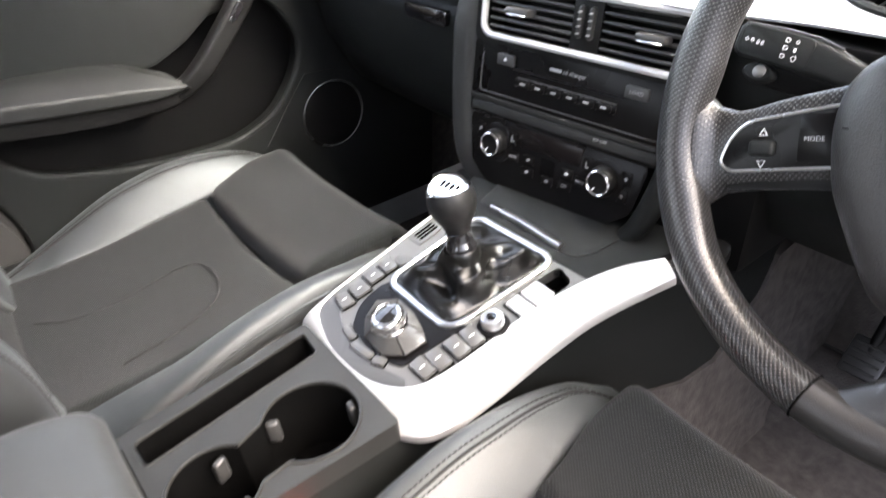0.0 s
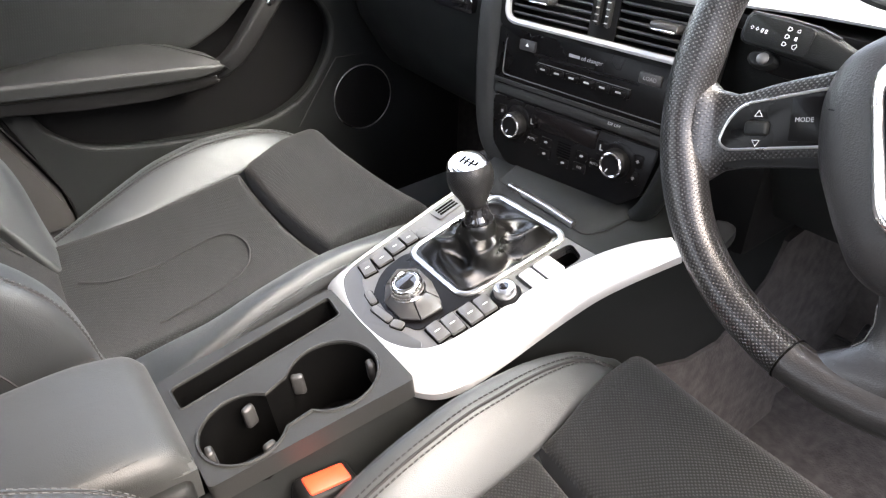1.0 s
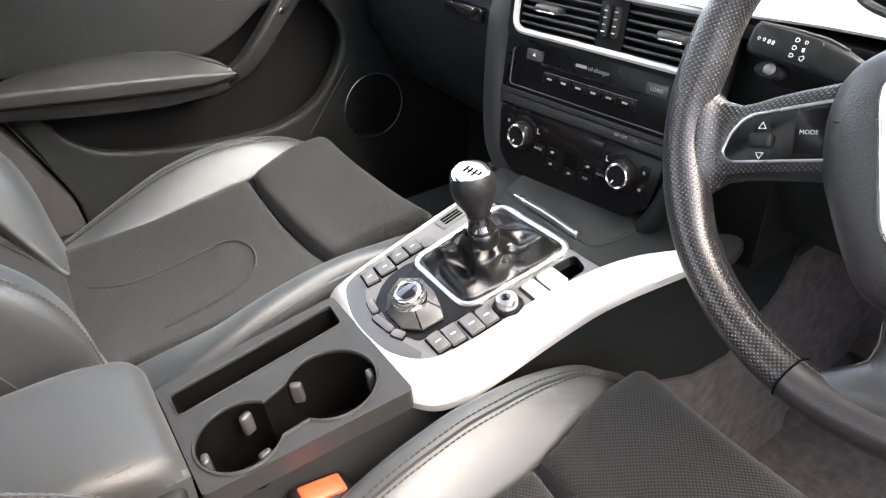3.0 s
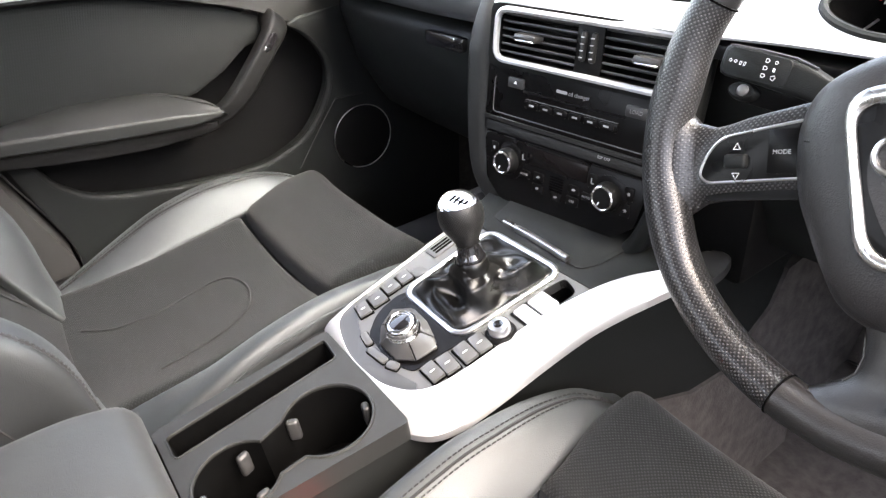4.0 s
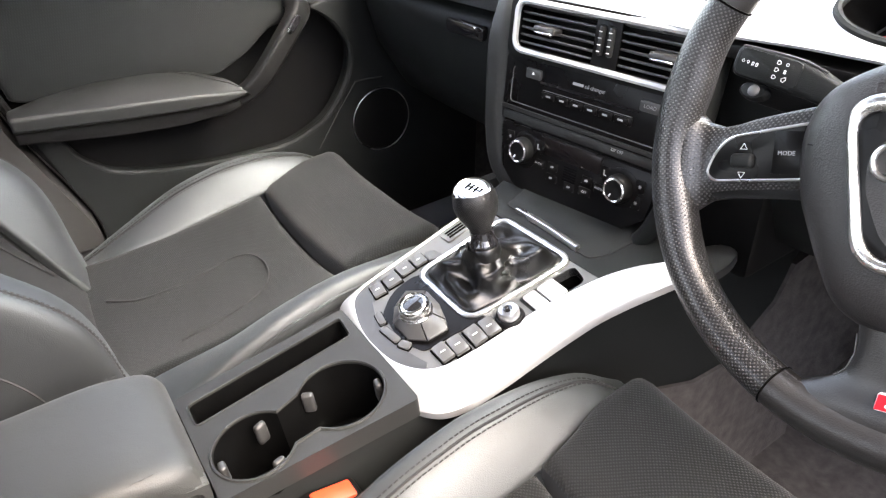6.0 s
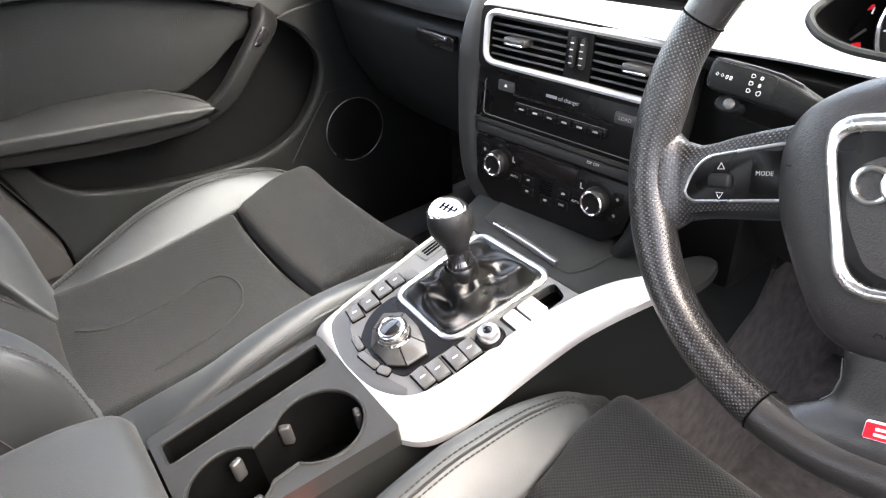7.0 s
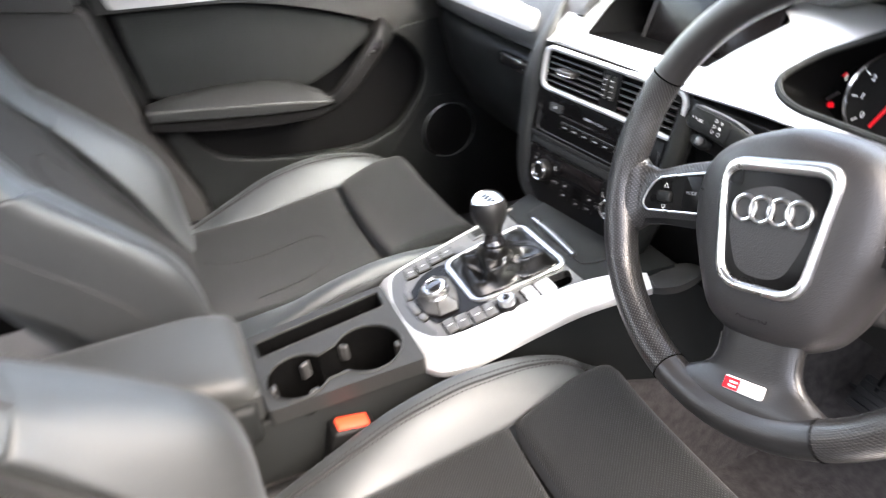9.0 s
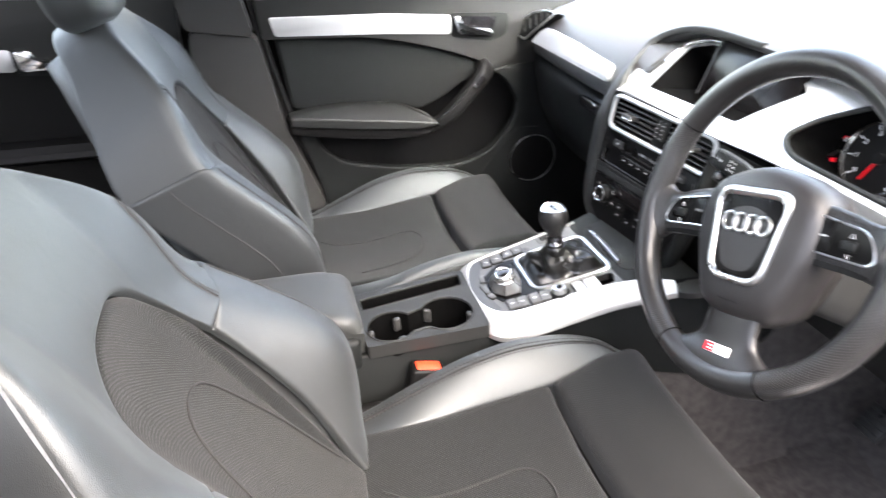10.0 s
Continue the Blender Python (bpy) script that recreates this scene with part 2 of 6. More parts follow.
def lathe(profile, n=32):
    """Turns a profile of (radius, height) round the upright axis."""
    bm = bmesh.new()
    rings = []
    for r, h in profile:
        if r < 1e-6:
            rings.append([bm.verts.new((0, 0, h))])
        else:
            rings.append([bm.verts.new((r * math.cos(2 * math.pi * i / n), r * math.sin(2 * math.pi * i / n), h)) for i in range(n)])
    uvl = bm.loops.layers.uv.new("UVMap")
    wide, along = 2 * math.pi * max(r for r, _ in profile) / n, [0.0]
    for (r0, h0), (r1, h1) in zip(profile, profile[1:]):
        along.append(along[-1] + math.hypot(r1 - r0, h1 - h0))
    for q, (a, b) in enumerate(zip(rings, rings[1:])):
        for i in range(n):
            j = (i + 1) % n
            if len(a) == 1 and len(b) == 1:
                continue
            if len(a) == 1:
                f, co = bm.faces.new((a[0], b[i], b[j])), ((i, q), (i, q + 1), (i + 1, q + 1))
            elif len(b) == 1:
                f, co = bm.faces.new((a[i], a[j], b[0])), ((i, q), (i + 1, q), (i, q + 1))
            else:
                f, co = bm.faces.new((a[i], a[j], b[j], b[i])), ((i, q), (i + 1, q), (i + 1, q + 1), (i, q + 1))
            for l, (k, m) in zip(f.loops, co):
                l[uvl].uv = (k * wide, along[m])
    return bm


def pad(surface, nu=28, nv=28, r=0.012, depth=0.03, puff=0.0, out=(0, 0, 1), base=True):
    """An upholstered panel: surface(u, v) gives its face over the unit square; its rim rolls over a radius r and goes down by depth. out: roughly where it faces.
    Its texture lies in metres."""
    g = lambda n: [0.5 - 0.5 * math.cos(math.pi * i / n) for i in range(n + 1)]
    us, vs = g(nu), g(nv)
    P = np.array([[surface(u, v) for v in vs] for u in us], float)
    du = np.gradient(P, axis=0)
    dv = np.gradient(P, axis=1)
    N = np.cross(du, dv)
    N /= np.linalg.norm(N, axis=2, keepdims=True) + 1e-12
    if (N @ np.array(out)).mean() < 0:
        N = -N
    lu = np.concatenate([np.zeros((1, nv + 1)), np.cumsum(np.linalg.norm(np.diff(P, axis=0), axis=2), axis=0)])
    lv = np.concatenate([np.zeros((nu + 1, 1)), np.cumsum(np.linalg.norm(np.diff(P, axis=1), axis=2), axis=1)], axis=1)
    eu = np.minimum(lu, lu[-1:] - lu)
    ev = np.minimum(lv, lv[:, -1:] - lv)
    qx, qy = np.clip(1 - eu / r, 0, 1), np.clip(1 - ev / r, 0, 1)
    q = np.clip(np.sqrt(qx ** 2 + qy ** 2), 0, 1)
    drop = r * (1 - np.sqrt(1 - q ** 2 * 0.999))
    swell = puff * np.clip(eu / (lu[-1:] + 1e-9) * 2, 0, 1) ** 0.5 * np.clip(ev / (lv[:, -1:] + 1e-9) * 2, 0, 1) ** 0.5
    T = P + N * (swell - drop)[..., None]
    bm = bmesh.new()
    uvl = bm.loops.layers.uv.new("UVMap")
    V = [[bm.verts.new(T[i, j]) for j in range(nv + 1)] for i in range(nu + 1)]
    where = {}
    for i in range(nu + 1):
        for j in range(nv + 1):
            where[V[i][j]] = (lu[i, nv // 2] - lu[-1, nv // 2] / 2, lv[nu // 2, j])
    for i in range(nu):
        for j in range(nv):
            bm.faces.new((V[i][j], V[i + 1][j], V[i + 1][j + 1], V[i][j + 1]))
    ring = [(i, 0) for i in range(nu)] + [(nu, j) for j in range(nv)] + [(i, nv) for i in range(nu, 0, -1)] + [(0, j) for j in range(nv, 0, -1)]
    low = {}
    for i, j in ring:
        low[i, j] = bm.verts.new(T[i, j] - N[i, j] * depth)
        where[low[i, j]] = where[V[i][j]]
    for a, b in zip(ring, ring[1:] + ring[:1]):
        bm.faces.new((V[b[0]][b[1]], V[a[0]][a[1]], low[a], low[b]))
    if base:
        bm.faces.new([low[k] for k in ring])
    for f in bm.faces:
        for l in f.loops:
            l[uvl].uv = where[l.vert]
    return bm


def dome(outline, rings, centre):
    """A cap over an outline: rings of (share of the outline, height), from its back to its crown."""
    bm = bmesh.new()
    cx, cy = centre
    rows = [[bm.verts.new((cx + (x - cx) * k, cy + (y - cy) * k, w)) for x, y in outline] for k, w in rings]
    n = len(outline)
    for a, b in zip(rows, rows[1:]):
        for i in range(n):
            bm.faces.new((a[i], a[(i + 1) % n], b[(i + 1) % n], b[i]))
    bm.faces.new(rows[0][::-1])
    bm.faces.new(rows[-1])
    return bm


def limb(rows, n=24, e=2.8):
    """A rounded bar through stations of (u, v, half width along u, half width along v, w, half thickness). Its texture lies in metres."""
    bm = bmesh.new()
    uvl = bm.loops.layers.uv.new("UVMap")
    rings, where, run = [], {}, 0.0
    for i, (u, v, du, dv, w, h) in enumerate(rows):
        if i:
            run += math.hypot(u - rows[i - 1][0], v - rows[i - 1][1])
        ring = []
        for k in range(n):
            a = 2 * math.pi * k / n
            c, s = math.cos(a), math.sin(a)
            c, s = math.copysign(abs(c) ** (2 / e), c), math.copysign(abs(s) ** (2 / e), s)
            vert = bm.verts.new((u + du * c, v + dv * c, w + h * s))
            where[vert] = (run, c * math.hypot(du, dv))
            ring.append(vert)
        rings.append(ring)
    for a, b in zip(rings, rings[1:]):
        for k in range(n):
            bm.faces.new((a[k], a[(k + 1) % n], b[(k + 1) % n], b[k]))
    bm.faces.new(rings[0][::-1])
    bm.faces.new(rings[-1])
    for f in bm.faces:
        for l in f.loops:
            l[uvl].uv = where[l.vert]
    return bm


def step(a, b, x):
    t = min(1.0, max(0.0, (x - a) / (b - a)))
    return t * t * (3 - 2 * t)


def mix(a, b, t):
    return a + (b - a) * t


def lines(xs, ys):
    """A function through the points (xs, ys), eased between them."""
    def f(x):
        if x <= xs[0]:
            return ys[0]
        for a, b, c, d in zip(xs, xs[1:], ys, ys[1:]):
            if x <= b:
                return c + (d - c) * (x - a) / (b - a)
        return ys[-1]
    return f


def stitches(points, normal, length=0.004, gap=0.0025, r=0.0005):
    """A row of single stitches along a line, as one mesh."""
    bm = bmesh.new()
    pts = [Vector(p) for p in points]
    n = Vector(normal)
    left = 0.0
    for a, b in zip(pts, pts[1:]):
        d = b - a
        L = d.length
        if L < 1e-6:
            continue
        t = d / L
        s = t.cross(n).normalized() if t.cross(n).length > 1e-6 else Vector((1, 0, 0))
        x = -left
        while x < L:
            c, e = a + t * max(0, x), a + t * min(L, x + length)
            vs = [bm.verts.new(q) for q in (c - s * r, c + s * r, e + s * r, e - s * r)]
            top = [bm.verts.new(q + n * r) for q in (c - s * r * 0.6, c + s * r * 0.6, e + s * r * 0.6, e - s * r * 0.6)]
            bm.faces.new(top)
            for i in range(4):
                bm.faces.new((vs[i], vs[(i + 1) % 4], top[(i + 1) % 4], top[i]))
            x += length + gap
        left = L - x if x < L else 0.0
    return bm


def writing(name, words, size, mat, parent, place, align="CENTER"):
    """Printed words, as a thin mesh in the plane of place."""
    cu = bpy.data.curves.new(name, "FONT")
    cu.body, cu.size, cu.align_x, cu.align_y, cu.extrude = words, size, align, "CENTER", 0.0001
    cu.resolution_u = 2
    tmp = bpy.data.objects.new(name, cu)
    me = bpy.data.meshes.new_from_object(tmp)
    bpy.data.objects.remove(tmp)
    bm = bmesh.new()
    bm.from_mesh(me)
    bpy.data.meshes.remove(me)
    return part(name, bm, mat, parent, place=place, smooth=False)


def at(u, v, w=0.0, turn=0.0):
    return pose(u, v, w, 0, 0, turn)


# the places that the fittings are built on
STACK = frame_of((-0.012, 0.150, 0.493), (0.147, 0.016, 0), (0, 0.156, 0.988))
DECK = frame_of((0, -0.02, 0.413), (1, 0, 0), (0, 1, 0.25))
REAR = frame_of((0.02, -0.14, 0.386), (1, 0, 0), (0, 1, 0.06))
WHEEL = frame_of((0.3843, 0.0603, 0.6862), (0.9997, -0.0244, 0), (0.008, 0.3304, 0.9438)) @ pose(0, 0, 0, 0, 0, 18)


# ---- setting ----
def ground_sheet():
    bm = bmesh.new()
    bmesh.ops.create_grid(bm, x_segments=8, y_segments=8, size=400, matrix=Matrix.Translation((0, 0, -0.32)))
    tagged(part("ground", bm, TARMAC), "dark grey tarmac ground round the parked car", "ground", kind="structure")


def yard_wall():
    # unseen wall, added to cut low light from the driver's side and bounce some
    bm = rbox(0.22, 30.0, 2.3, 0.02, 2, at=(3.6, 0.0, 0.83))
    tagged(part("wall_light_block", bm, WALL_COAT), "plain pale grey wall, unseen, added to block low side light", "wall", kind="structure")


def car_floor():
    bm = slab(rect(-0.70, -1.75, 0.70, 1.0, 0.05), -0.06, 0.0)
    tagged(part("floor", bm, CARPET), "black carpet of the car's floor", "floor", kind="structure")
    # the toe board rises ahead of the pedals
    bm = rbox(1.40, 0.03, 0.75, 0.01, at=(0, 0, 0))
    tagged(part("wall_front", bm, CARPET, place=pose(0, 0.78, 0.30, -28)), "carpeted toe board of the footwells", "bulkhead", kind="structure")
    for side, name in ((-1, "sill_passenger"), (1, "sill_driver")):
        bm = rbox(0.10, 2.6, 0.16, 0.02, at=(side * 0.745, -0.45, 0.0))
        tagged(part(name, bm, PAINT), "painted door sill beside the carpet", "sill", kind="structure")
    for side, name in ((-1, "wall_kick_passenger"), (1, "wall_kick_driver")):
        bm = rbox(0.03, 0.64, 0.76, 0.01, at=(-0.735, 0.73, 0.36)) if side < 0 else rbox(0.03, 0.50, 0.76, 0.01, at=(0.735, 0.80, 0.36))
        tagged(part(name, bm, CARPET), "carpeted side wall of the footwell", "side wall", kind="structure")
    bm = rbox(1.40, 0.03, 0.9, 0.02, at=(0, -1.76, 0.40))
    tagged(part("wall_rear", bm, PLASTIC), "dark trim behind the rear bench", "bulkhead", kind="structure")


def car_roof():
    bm = bmesh.new()
    nx, ny = 16, 24
    top = [[None] * (ny + 1) for _ in range(nx + 1)]
    for i in range(nx + 1):
        for j in range(ny + 1):
            u, v = 2 * i / nx - 1, j / ny
            x, y = u * mix(0.57, 0.60, v), mix(0.12, -1.6, v)
            z = 1.25 - 0.05 * u * u - 0.10 * (abs(v - 0.45) / 0.55) ** 2.5
            top[i][j] = bm.verts.new((x, y, z))
    for i in range(nx):
        for j in range(ny):
            bm.faces.new((top[i][j], top[i + 1][j], top[i + 1][j + 1], top[i][j + 1]))
    got = bmesh.ops.extrude_face_region(bm, geom=bm.faces[:])
    bmesh.ops.translate(bm, verts=[v for v in got["geom"] if isinstance(v, bmesh.types.BMVert)], vec=(0, 0, 0.04))
    tagged(part("ceiling", bm, HEADLINER), "pale grey cloth headliner under the roof", "ceiling", kind="structure")
    for side, name in ((-1, "pillar_front_passenger"), (1, "pillar_front_driver")):
        bm = sweep(smooth_line([(side * 0.74, 0.86, 0.70), (side * 0.67, 0.48, 0.96), (side * 0.57, 0.10, 1.17)]), circle(0.035, 12, 0.025))
        tagged(part(name, bm, PILLAR), "grey trimmed windscreen pillar", "pillar", kind="structure")
    # windscreen
    bm = bmesh.new()
    n, g = 12, []
    for i in range(n + 1):
        u = 2 * i / n - 1
        g.append([bm.verts.new((u * mix(0.70, 0.54, k), mix(1.02, 0.13, k) - 0.16 * u * u * (1 - k), mix(0.72, 1.18, k))) for k in (0, 0.25, 0.5, 0.75, 1)])
    for i in range(n):
        for k in range(4):
            bm.faces.new((g[i][k], g[i + 1][k], g[i + 1][k + 1], g[i][k + 1]))
    got = bmesh.ops.extrude_face_region(bm, geom=bm.faces[:])
    bmesh.ops.translate(bm, verts=[v for v in got["geom"] if isinstance(v, bmesh.types.BMVert)], vec=(0, 0.002, 0.004))
    ws = tagged(part("window_1", bm, SCREEN_GLASS), "clear laminated windscreen above the dashboard", "windscreen", kind="structure")
    ws.visible_shadow = False


def centre_pillar(side, name):
    """The pillar between front and rear door, with its lower and upper trim."""
    x = side * 0.70
    ob = thing(name, (x, -0.52, 0.08), "grey plastic centre pillar trim with a moulded step", "pillar", kind="structure")
    s = lambda pts: [(y, z) for y, z in pts]
    turn = Matrix(((0, 0, side, x), (1, 0, 0, 0), (0, 1, 0, 0), (0, 0, 0, 1)))
    low = rounded(s([(-0.36, 0.08), (-0.33, 0.30), (-0.405, 0.50), (-0.445, 0.71), (-0.585, 0.73), (-0.60, 0.45), (-0.62, 0.08)]), 0.02)
    part("lower_trim", slab(low, -0.05, 0.03, 0.01), PILLAR, ob, place=turn @ pose(0, 0, -0.03 if side < 0 else 0.0))
    if side < 0:
        part("sill_seal", slab(s([(-0.27, 0.06), (-0.29, 0.30), (-0.36, 0.50), (-0.41, 0.775), (-0.67, 0.775), (-0.67, 0.06)]), -0.012, 0.012, 0.004), INK, ob, "black rubber door seal", place=turn @ pose(0, 0, 0.025))
    up = rounded(s([(-0.45, 0.715), (-0.47, 0.80), (-0.52, 1.0), (-0.56, 1.19), (-0.66, 1.19), (-0.63, 0.95), (-0.59, 0.735)]), 0.015)
    part("upper_trim", slab(up, -0.05, 0.022, 0.008), PILLAR, ob, place=turn @ pose(0, 0, -0.045))
    return ob


ground_sheet()
yard_wall()
car_floor()
car_roof()
centre_pillar(-1, "pillar_centre_passenger")
post = centre_pillar(1, "pillar_centre_driver")
post.matrix_basis = Matrix.Translation((0.05, -0.14, 0)) @ post.matrix_basis


# ---- seats ----
SEAT_X, SEAT_Y = -0.36, -0.16
FRONT = (0, 0.9, 0.45)


def cushion_z(x, y):
    """The height of the seat's sitting face, x from its middle line."""
    base = lines([-0.45, -0.38, -0.25, -0.08, 0.0, 0.06, 0.12], [0.305, 0.300, 0.304, 0.326, 0.342, 0.345, 0.335])(y)
    return base - 0.016 + 0.022 * min(1.3, (x / 0.15) ** 2)


BACK_CURVE = lines([-0.05, 0.07, 0.145, 0.22, 0.30, 0.36, 0.45, 0.52, 0.60], [-0.010, -0.010, -0.006, 0.002, 0.013, 0.019, 0.034, 0.044, 0.050])
BOLSTER_RISE = lines([-0.06, 0.0, 0.03, 0.06, 0.09, 0.12, 0.15, 0.20, 0.27, 0.32, 0.345, 0.37, 0.41, 0.47, 0.53, 0.60], [-0.024, 0.012, 0.038, 0.060, 0.078, 0.087, 0.086, 0.071, 0.042, 0.020, 0.012, 0.012, 0.020, 0.024, 0.016, 0.008])
LEAN = radians(35)
PUFF, HEAD_S = 0.75, 0.660


def back_point(x, s, lift):
    """A point of the backrest's face: x from the middle line, s up along it, lift out of it."""
    w = lift + sum(BACK_CURVE(s + k * 0.02) for k in (-2, -1, 0, 1, 2)) / 5
    return Vector((SEAT_X + x, -0.380 - s * math.sin(LEAN) + w * math.cos(LEAN), 0.318 + s * math.cos(LEAN) + w * math.sin(LEAN)))


def back_lift(x, s):
    """How far the side bolsters stand out of the backrest."""
    rise = sum(BOLSTER_RISE(s + k * 0.012) for k in (-2, -1, 0, 1, 2)) / 5
    hollow = 0.013 * max(0.0, 1 - (x / 0.15) ** 2) * step(0.46, 0.36, s)
    q = min(1.0, max(0.0, (abs(x) - 0.097) / 0.085))
    return mix(step(0, 1, q), q * (2 - q), 0.6) * rise * mix(PUFF, 1.0, step(0.30, 0.40, s)) - hollow


def arch(x):
    """The upper edge of the fabric panel."""
    return 0.290 + 0.138 * max(0.0, 1 - (abs(x) / 0.116) ** 2.8) ** 0.5


SHOULDER = lines([0.0, 0.30, 0.55, 0.78, 0.92, 1.0, 1.1], [0.0, 0.062, 0.115, 0.166, 0.194, 0.207, 0.222])
SHOULDER_S = lines([0.0, 0.30, 0.55, 0.78, 0.92, 1.0, 1.1], [0.602, 0.586, 0.538, 0.464, 0.395, 0.342, 0.285])


def eased(f, k, d=0.05):
    return sum(f(abs(k + i * d)) for i in (-2, -1, 0, 1, 2)) / 5


def seat(name):
    ob = thing(name, (SEAT_X, SEAT_Y, 0.0), "black leather sports seat with charcoal fabric centre panels", "car seat", "front seats")
    C = lambda x, y, up=0.0: Vector((SEAT_X + x, y, cushion_z(x, y) + up))

    # sitting panel, thigh support, side bolsters
    def panel(u, v):
        y = mix(-0.43, -0.082, v)
        return C((u * 2 - 1) * 0.160, y)
    cushion = part("cushion_panel", pad(panel, 30, 30, 0.010, 0.04, 0.004), FABRIC, ob, "charcoal woven fabric seat panel")

    def thigh(u, v):
        x = (u * 2 - 1) * mix(0.157, 0.173, step(0, 0.6, v))
        y = mix(-0.076, 0.104, v)
        p = C(x, y, 0.012)
        p.z += (0.016 - 0.012 * min(1.3, (x / 0.15) ** 2)) * 0.9 * step(0.0, 0.3, v) + 0.005 * math.cos(min(1.0, abs(x) / 0.19) * math.pi / 2)
        p.z -= 0.045 * step(0.66, 1.0, v) ** 2
        p.y += 0.006 * (abs(u * 2 - 1)) ** 4 * v
        return p
    part("thigh_support", pad(thigh, 30, 26, 0.016, 0.10, 0.004), FABRIC, ob, "charcoal woven fabric thigh support")

    crest = lines([-0.44, -0.376, -0.297, -0.203, -0.122, -0.05, 0.015, 0.05, 0.084], [0.268, 0.286, 0.322, 0.363, 0.380, 0.378, 0.364, 0.346, 0.316])
    for side in (-1, 1):
        inner = lines([-0.45, -0.09, -0.03, 0.05, 0.10], [0.156, 0.156, 0.161, 0.169, 0.174])
        outer = lines([-0.45, -0.25, -0.12, -0.03, 0.03, 0.085], [0.232, 0.240, 0.240, 0.236, 0.227, 0.210])

        def bolster(u, v, side=side):
            y = mix(-0.44, 0.086, v)
            a = mix(inner(y), outer(y), u)
            top = sum(crest(y + k * 0.012) for k in (-2, -1, 0, 1, 2)) / 5
            low = min(cushion_z(0.158, y) - 0.006, top - 0.004 + 0.02 * step(-0.2, -0.4, y))
            z = mix(low, top, math.sin(min(1.0, u / 0.80) * math.pi / 2) ** 0.9) - 0.030 * max(0, (u - 0.80) / 0.20) ** 2
            return Vector((SEAT_X + side * a, y, z))
        b = part("cushion_bolster", pad(bolster, 26, 40, 0.008, 0.06), LEATHER, ob, "black leather side bolster with twin stitching")
        bend = lambda v: 0.60 - 0.42 * step(0.86, 1.0, v)
        for off in () if SEAT_X < 0 < side else (-0.062, 0.062):
            pts = []
            for k in range(81):
                v = 0.03 + 0.945 * k / 80
                pts.append(bolster(bend(v) + off, v) + Vector((0, 0, 0.0012)))
            part("stitching", stitches(pts, (0, 0, 1), 0.0034, 0.0021, 0.0008), SEAM, b)["kind"] = "stuff"
        pts = [bolster(bend(v), v) for v in [0.01 + 0.97 * k / 80 for k in range(81)]]
        if not SEAT_X < 0 < side:
            part("seam", sweep(pts, circle(0.0017, 6)), SEAM, b)
        pts = [bolster(0.93, 0.02 + 0.95 * k / 60) + Vector((0, 0, -0.001)) for k in range(61)]
        part("piping", sweep(pts, circle(0.0022, 8)), LEATHER, b)
        # side skirt of leather under the bolster
        def skirt(u, v, side=side):
            y = mix(-0.43, 0.07, u if side > 0 else 1 - u)
            q = bolster(0.97, (y + 0.44) / 0.526)
            return Vector((q.x - side * 0.004 * v, y, mix(q.z - 0.004, 0.16, v)))
        part("side_skirt", pad(skirt, 24, 8, 0.006, 0.02, out=(side, 0, 0)), LEATHER, ob)
    part("side_tab", rbox(0.018, 0.030, 0.075, 0.006, 2), HEADLINER, ob, "pale grey tab between cushion and backrest", place=Matrix.Translation((SEAT_X - 0.244, -0.372, 0.246)) @ pose(0, 0, 0, 30))
    part("seat_base", rbox(0.42, 0.44, 0.16, 0.02, at=(SEAT_X, -0.18, 0.20)), BLACK, ob)
    for side in (-1, 1):
        part("rail", rbox(0.035, 0.56, 0.09, 0.006, at=(SEAT_X + side * 0.17, -0.17, 0.045)), BLACK, ob)

    # pressed curve on the sitting panel
    pts = [C(x, y + 0.018, 0.0045) for x, y in ((-0.062, -0.385), (-0.038, -0.345), (-0.034, -0.29), (-0.038, -0.235), (-0.040, -0.20), (-0.030, -0.175), (0.0, -0.163), (0.038, -0.168), (0.075, -0.190), (0.098, -0.24), (0.112, -0.32))]
    part("pressed_seam", sweep(smooth_line(pts, 8), circle(0.0016, 6)), SEAM, cushion)

    # backrest: fabric panel, side bolsters, leather shoulders, hard back
    def centre(u, v):
        x = (u * 2 - 1) * 0.1145
        s = mix(-0.02, arch(x), v)
        x *= mix(0.90, 1.0, v)
        return back_point(x, s, back_lift(x, s))
    backp = part("backrest_panel", pad(centre, 40, 44, 0.007, 0.03, 0.003, out=FRONT), FABRIC, ob, "charcoal woven fabric backrest panel")

    def crown(u, v):
        """v: 0 to 0.6 the face, on to 1 over the edge and back along the side."""
        k = u * 2 - 1
        sg, a = (1 if k >= 0 else -1), abs(k)
        if a < 0.60:
            x0 = 0.118 * (a / 0.60) ** 0.8
            s0 = arch(min(x0, 0.1159)) + 0.003
        else:
            x0 = mix(0.118, 0.204, (a - 0.60) / 0.40)
            s0 = mix(0.293, 0.308, (a - 0.60) / 0.40)
        x1, s1 = eased(SHOULDER, a), eased(SHOULDER_S, a) - 0.018 * step(0.8, 1.0, a)
        n = Vector((x1, (s1 - 0.33) * 1.1)).normalized()
        f = min(1.0, v / 0.6)
        x, s = mix(x0, x1, f), mix(s0, s1, f)
        w = back_lift(x, s) + 0.004 - 0.004 * f ** 3
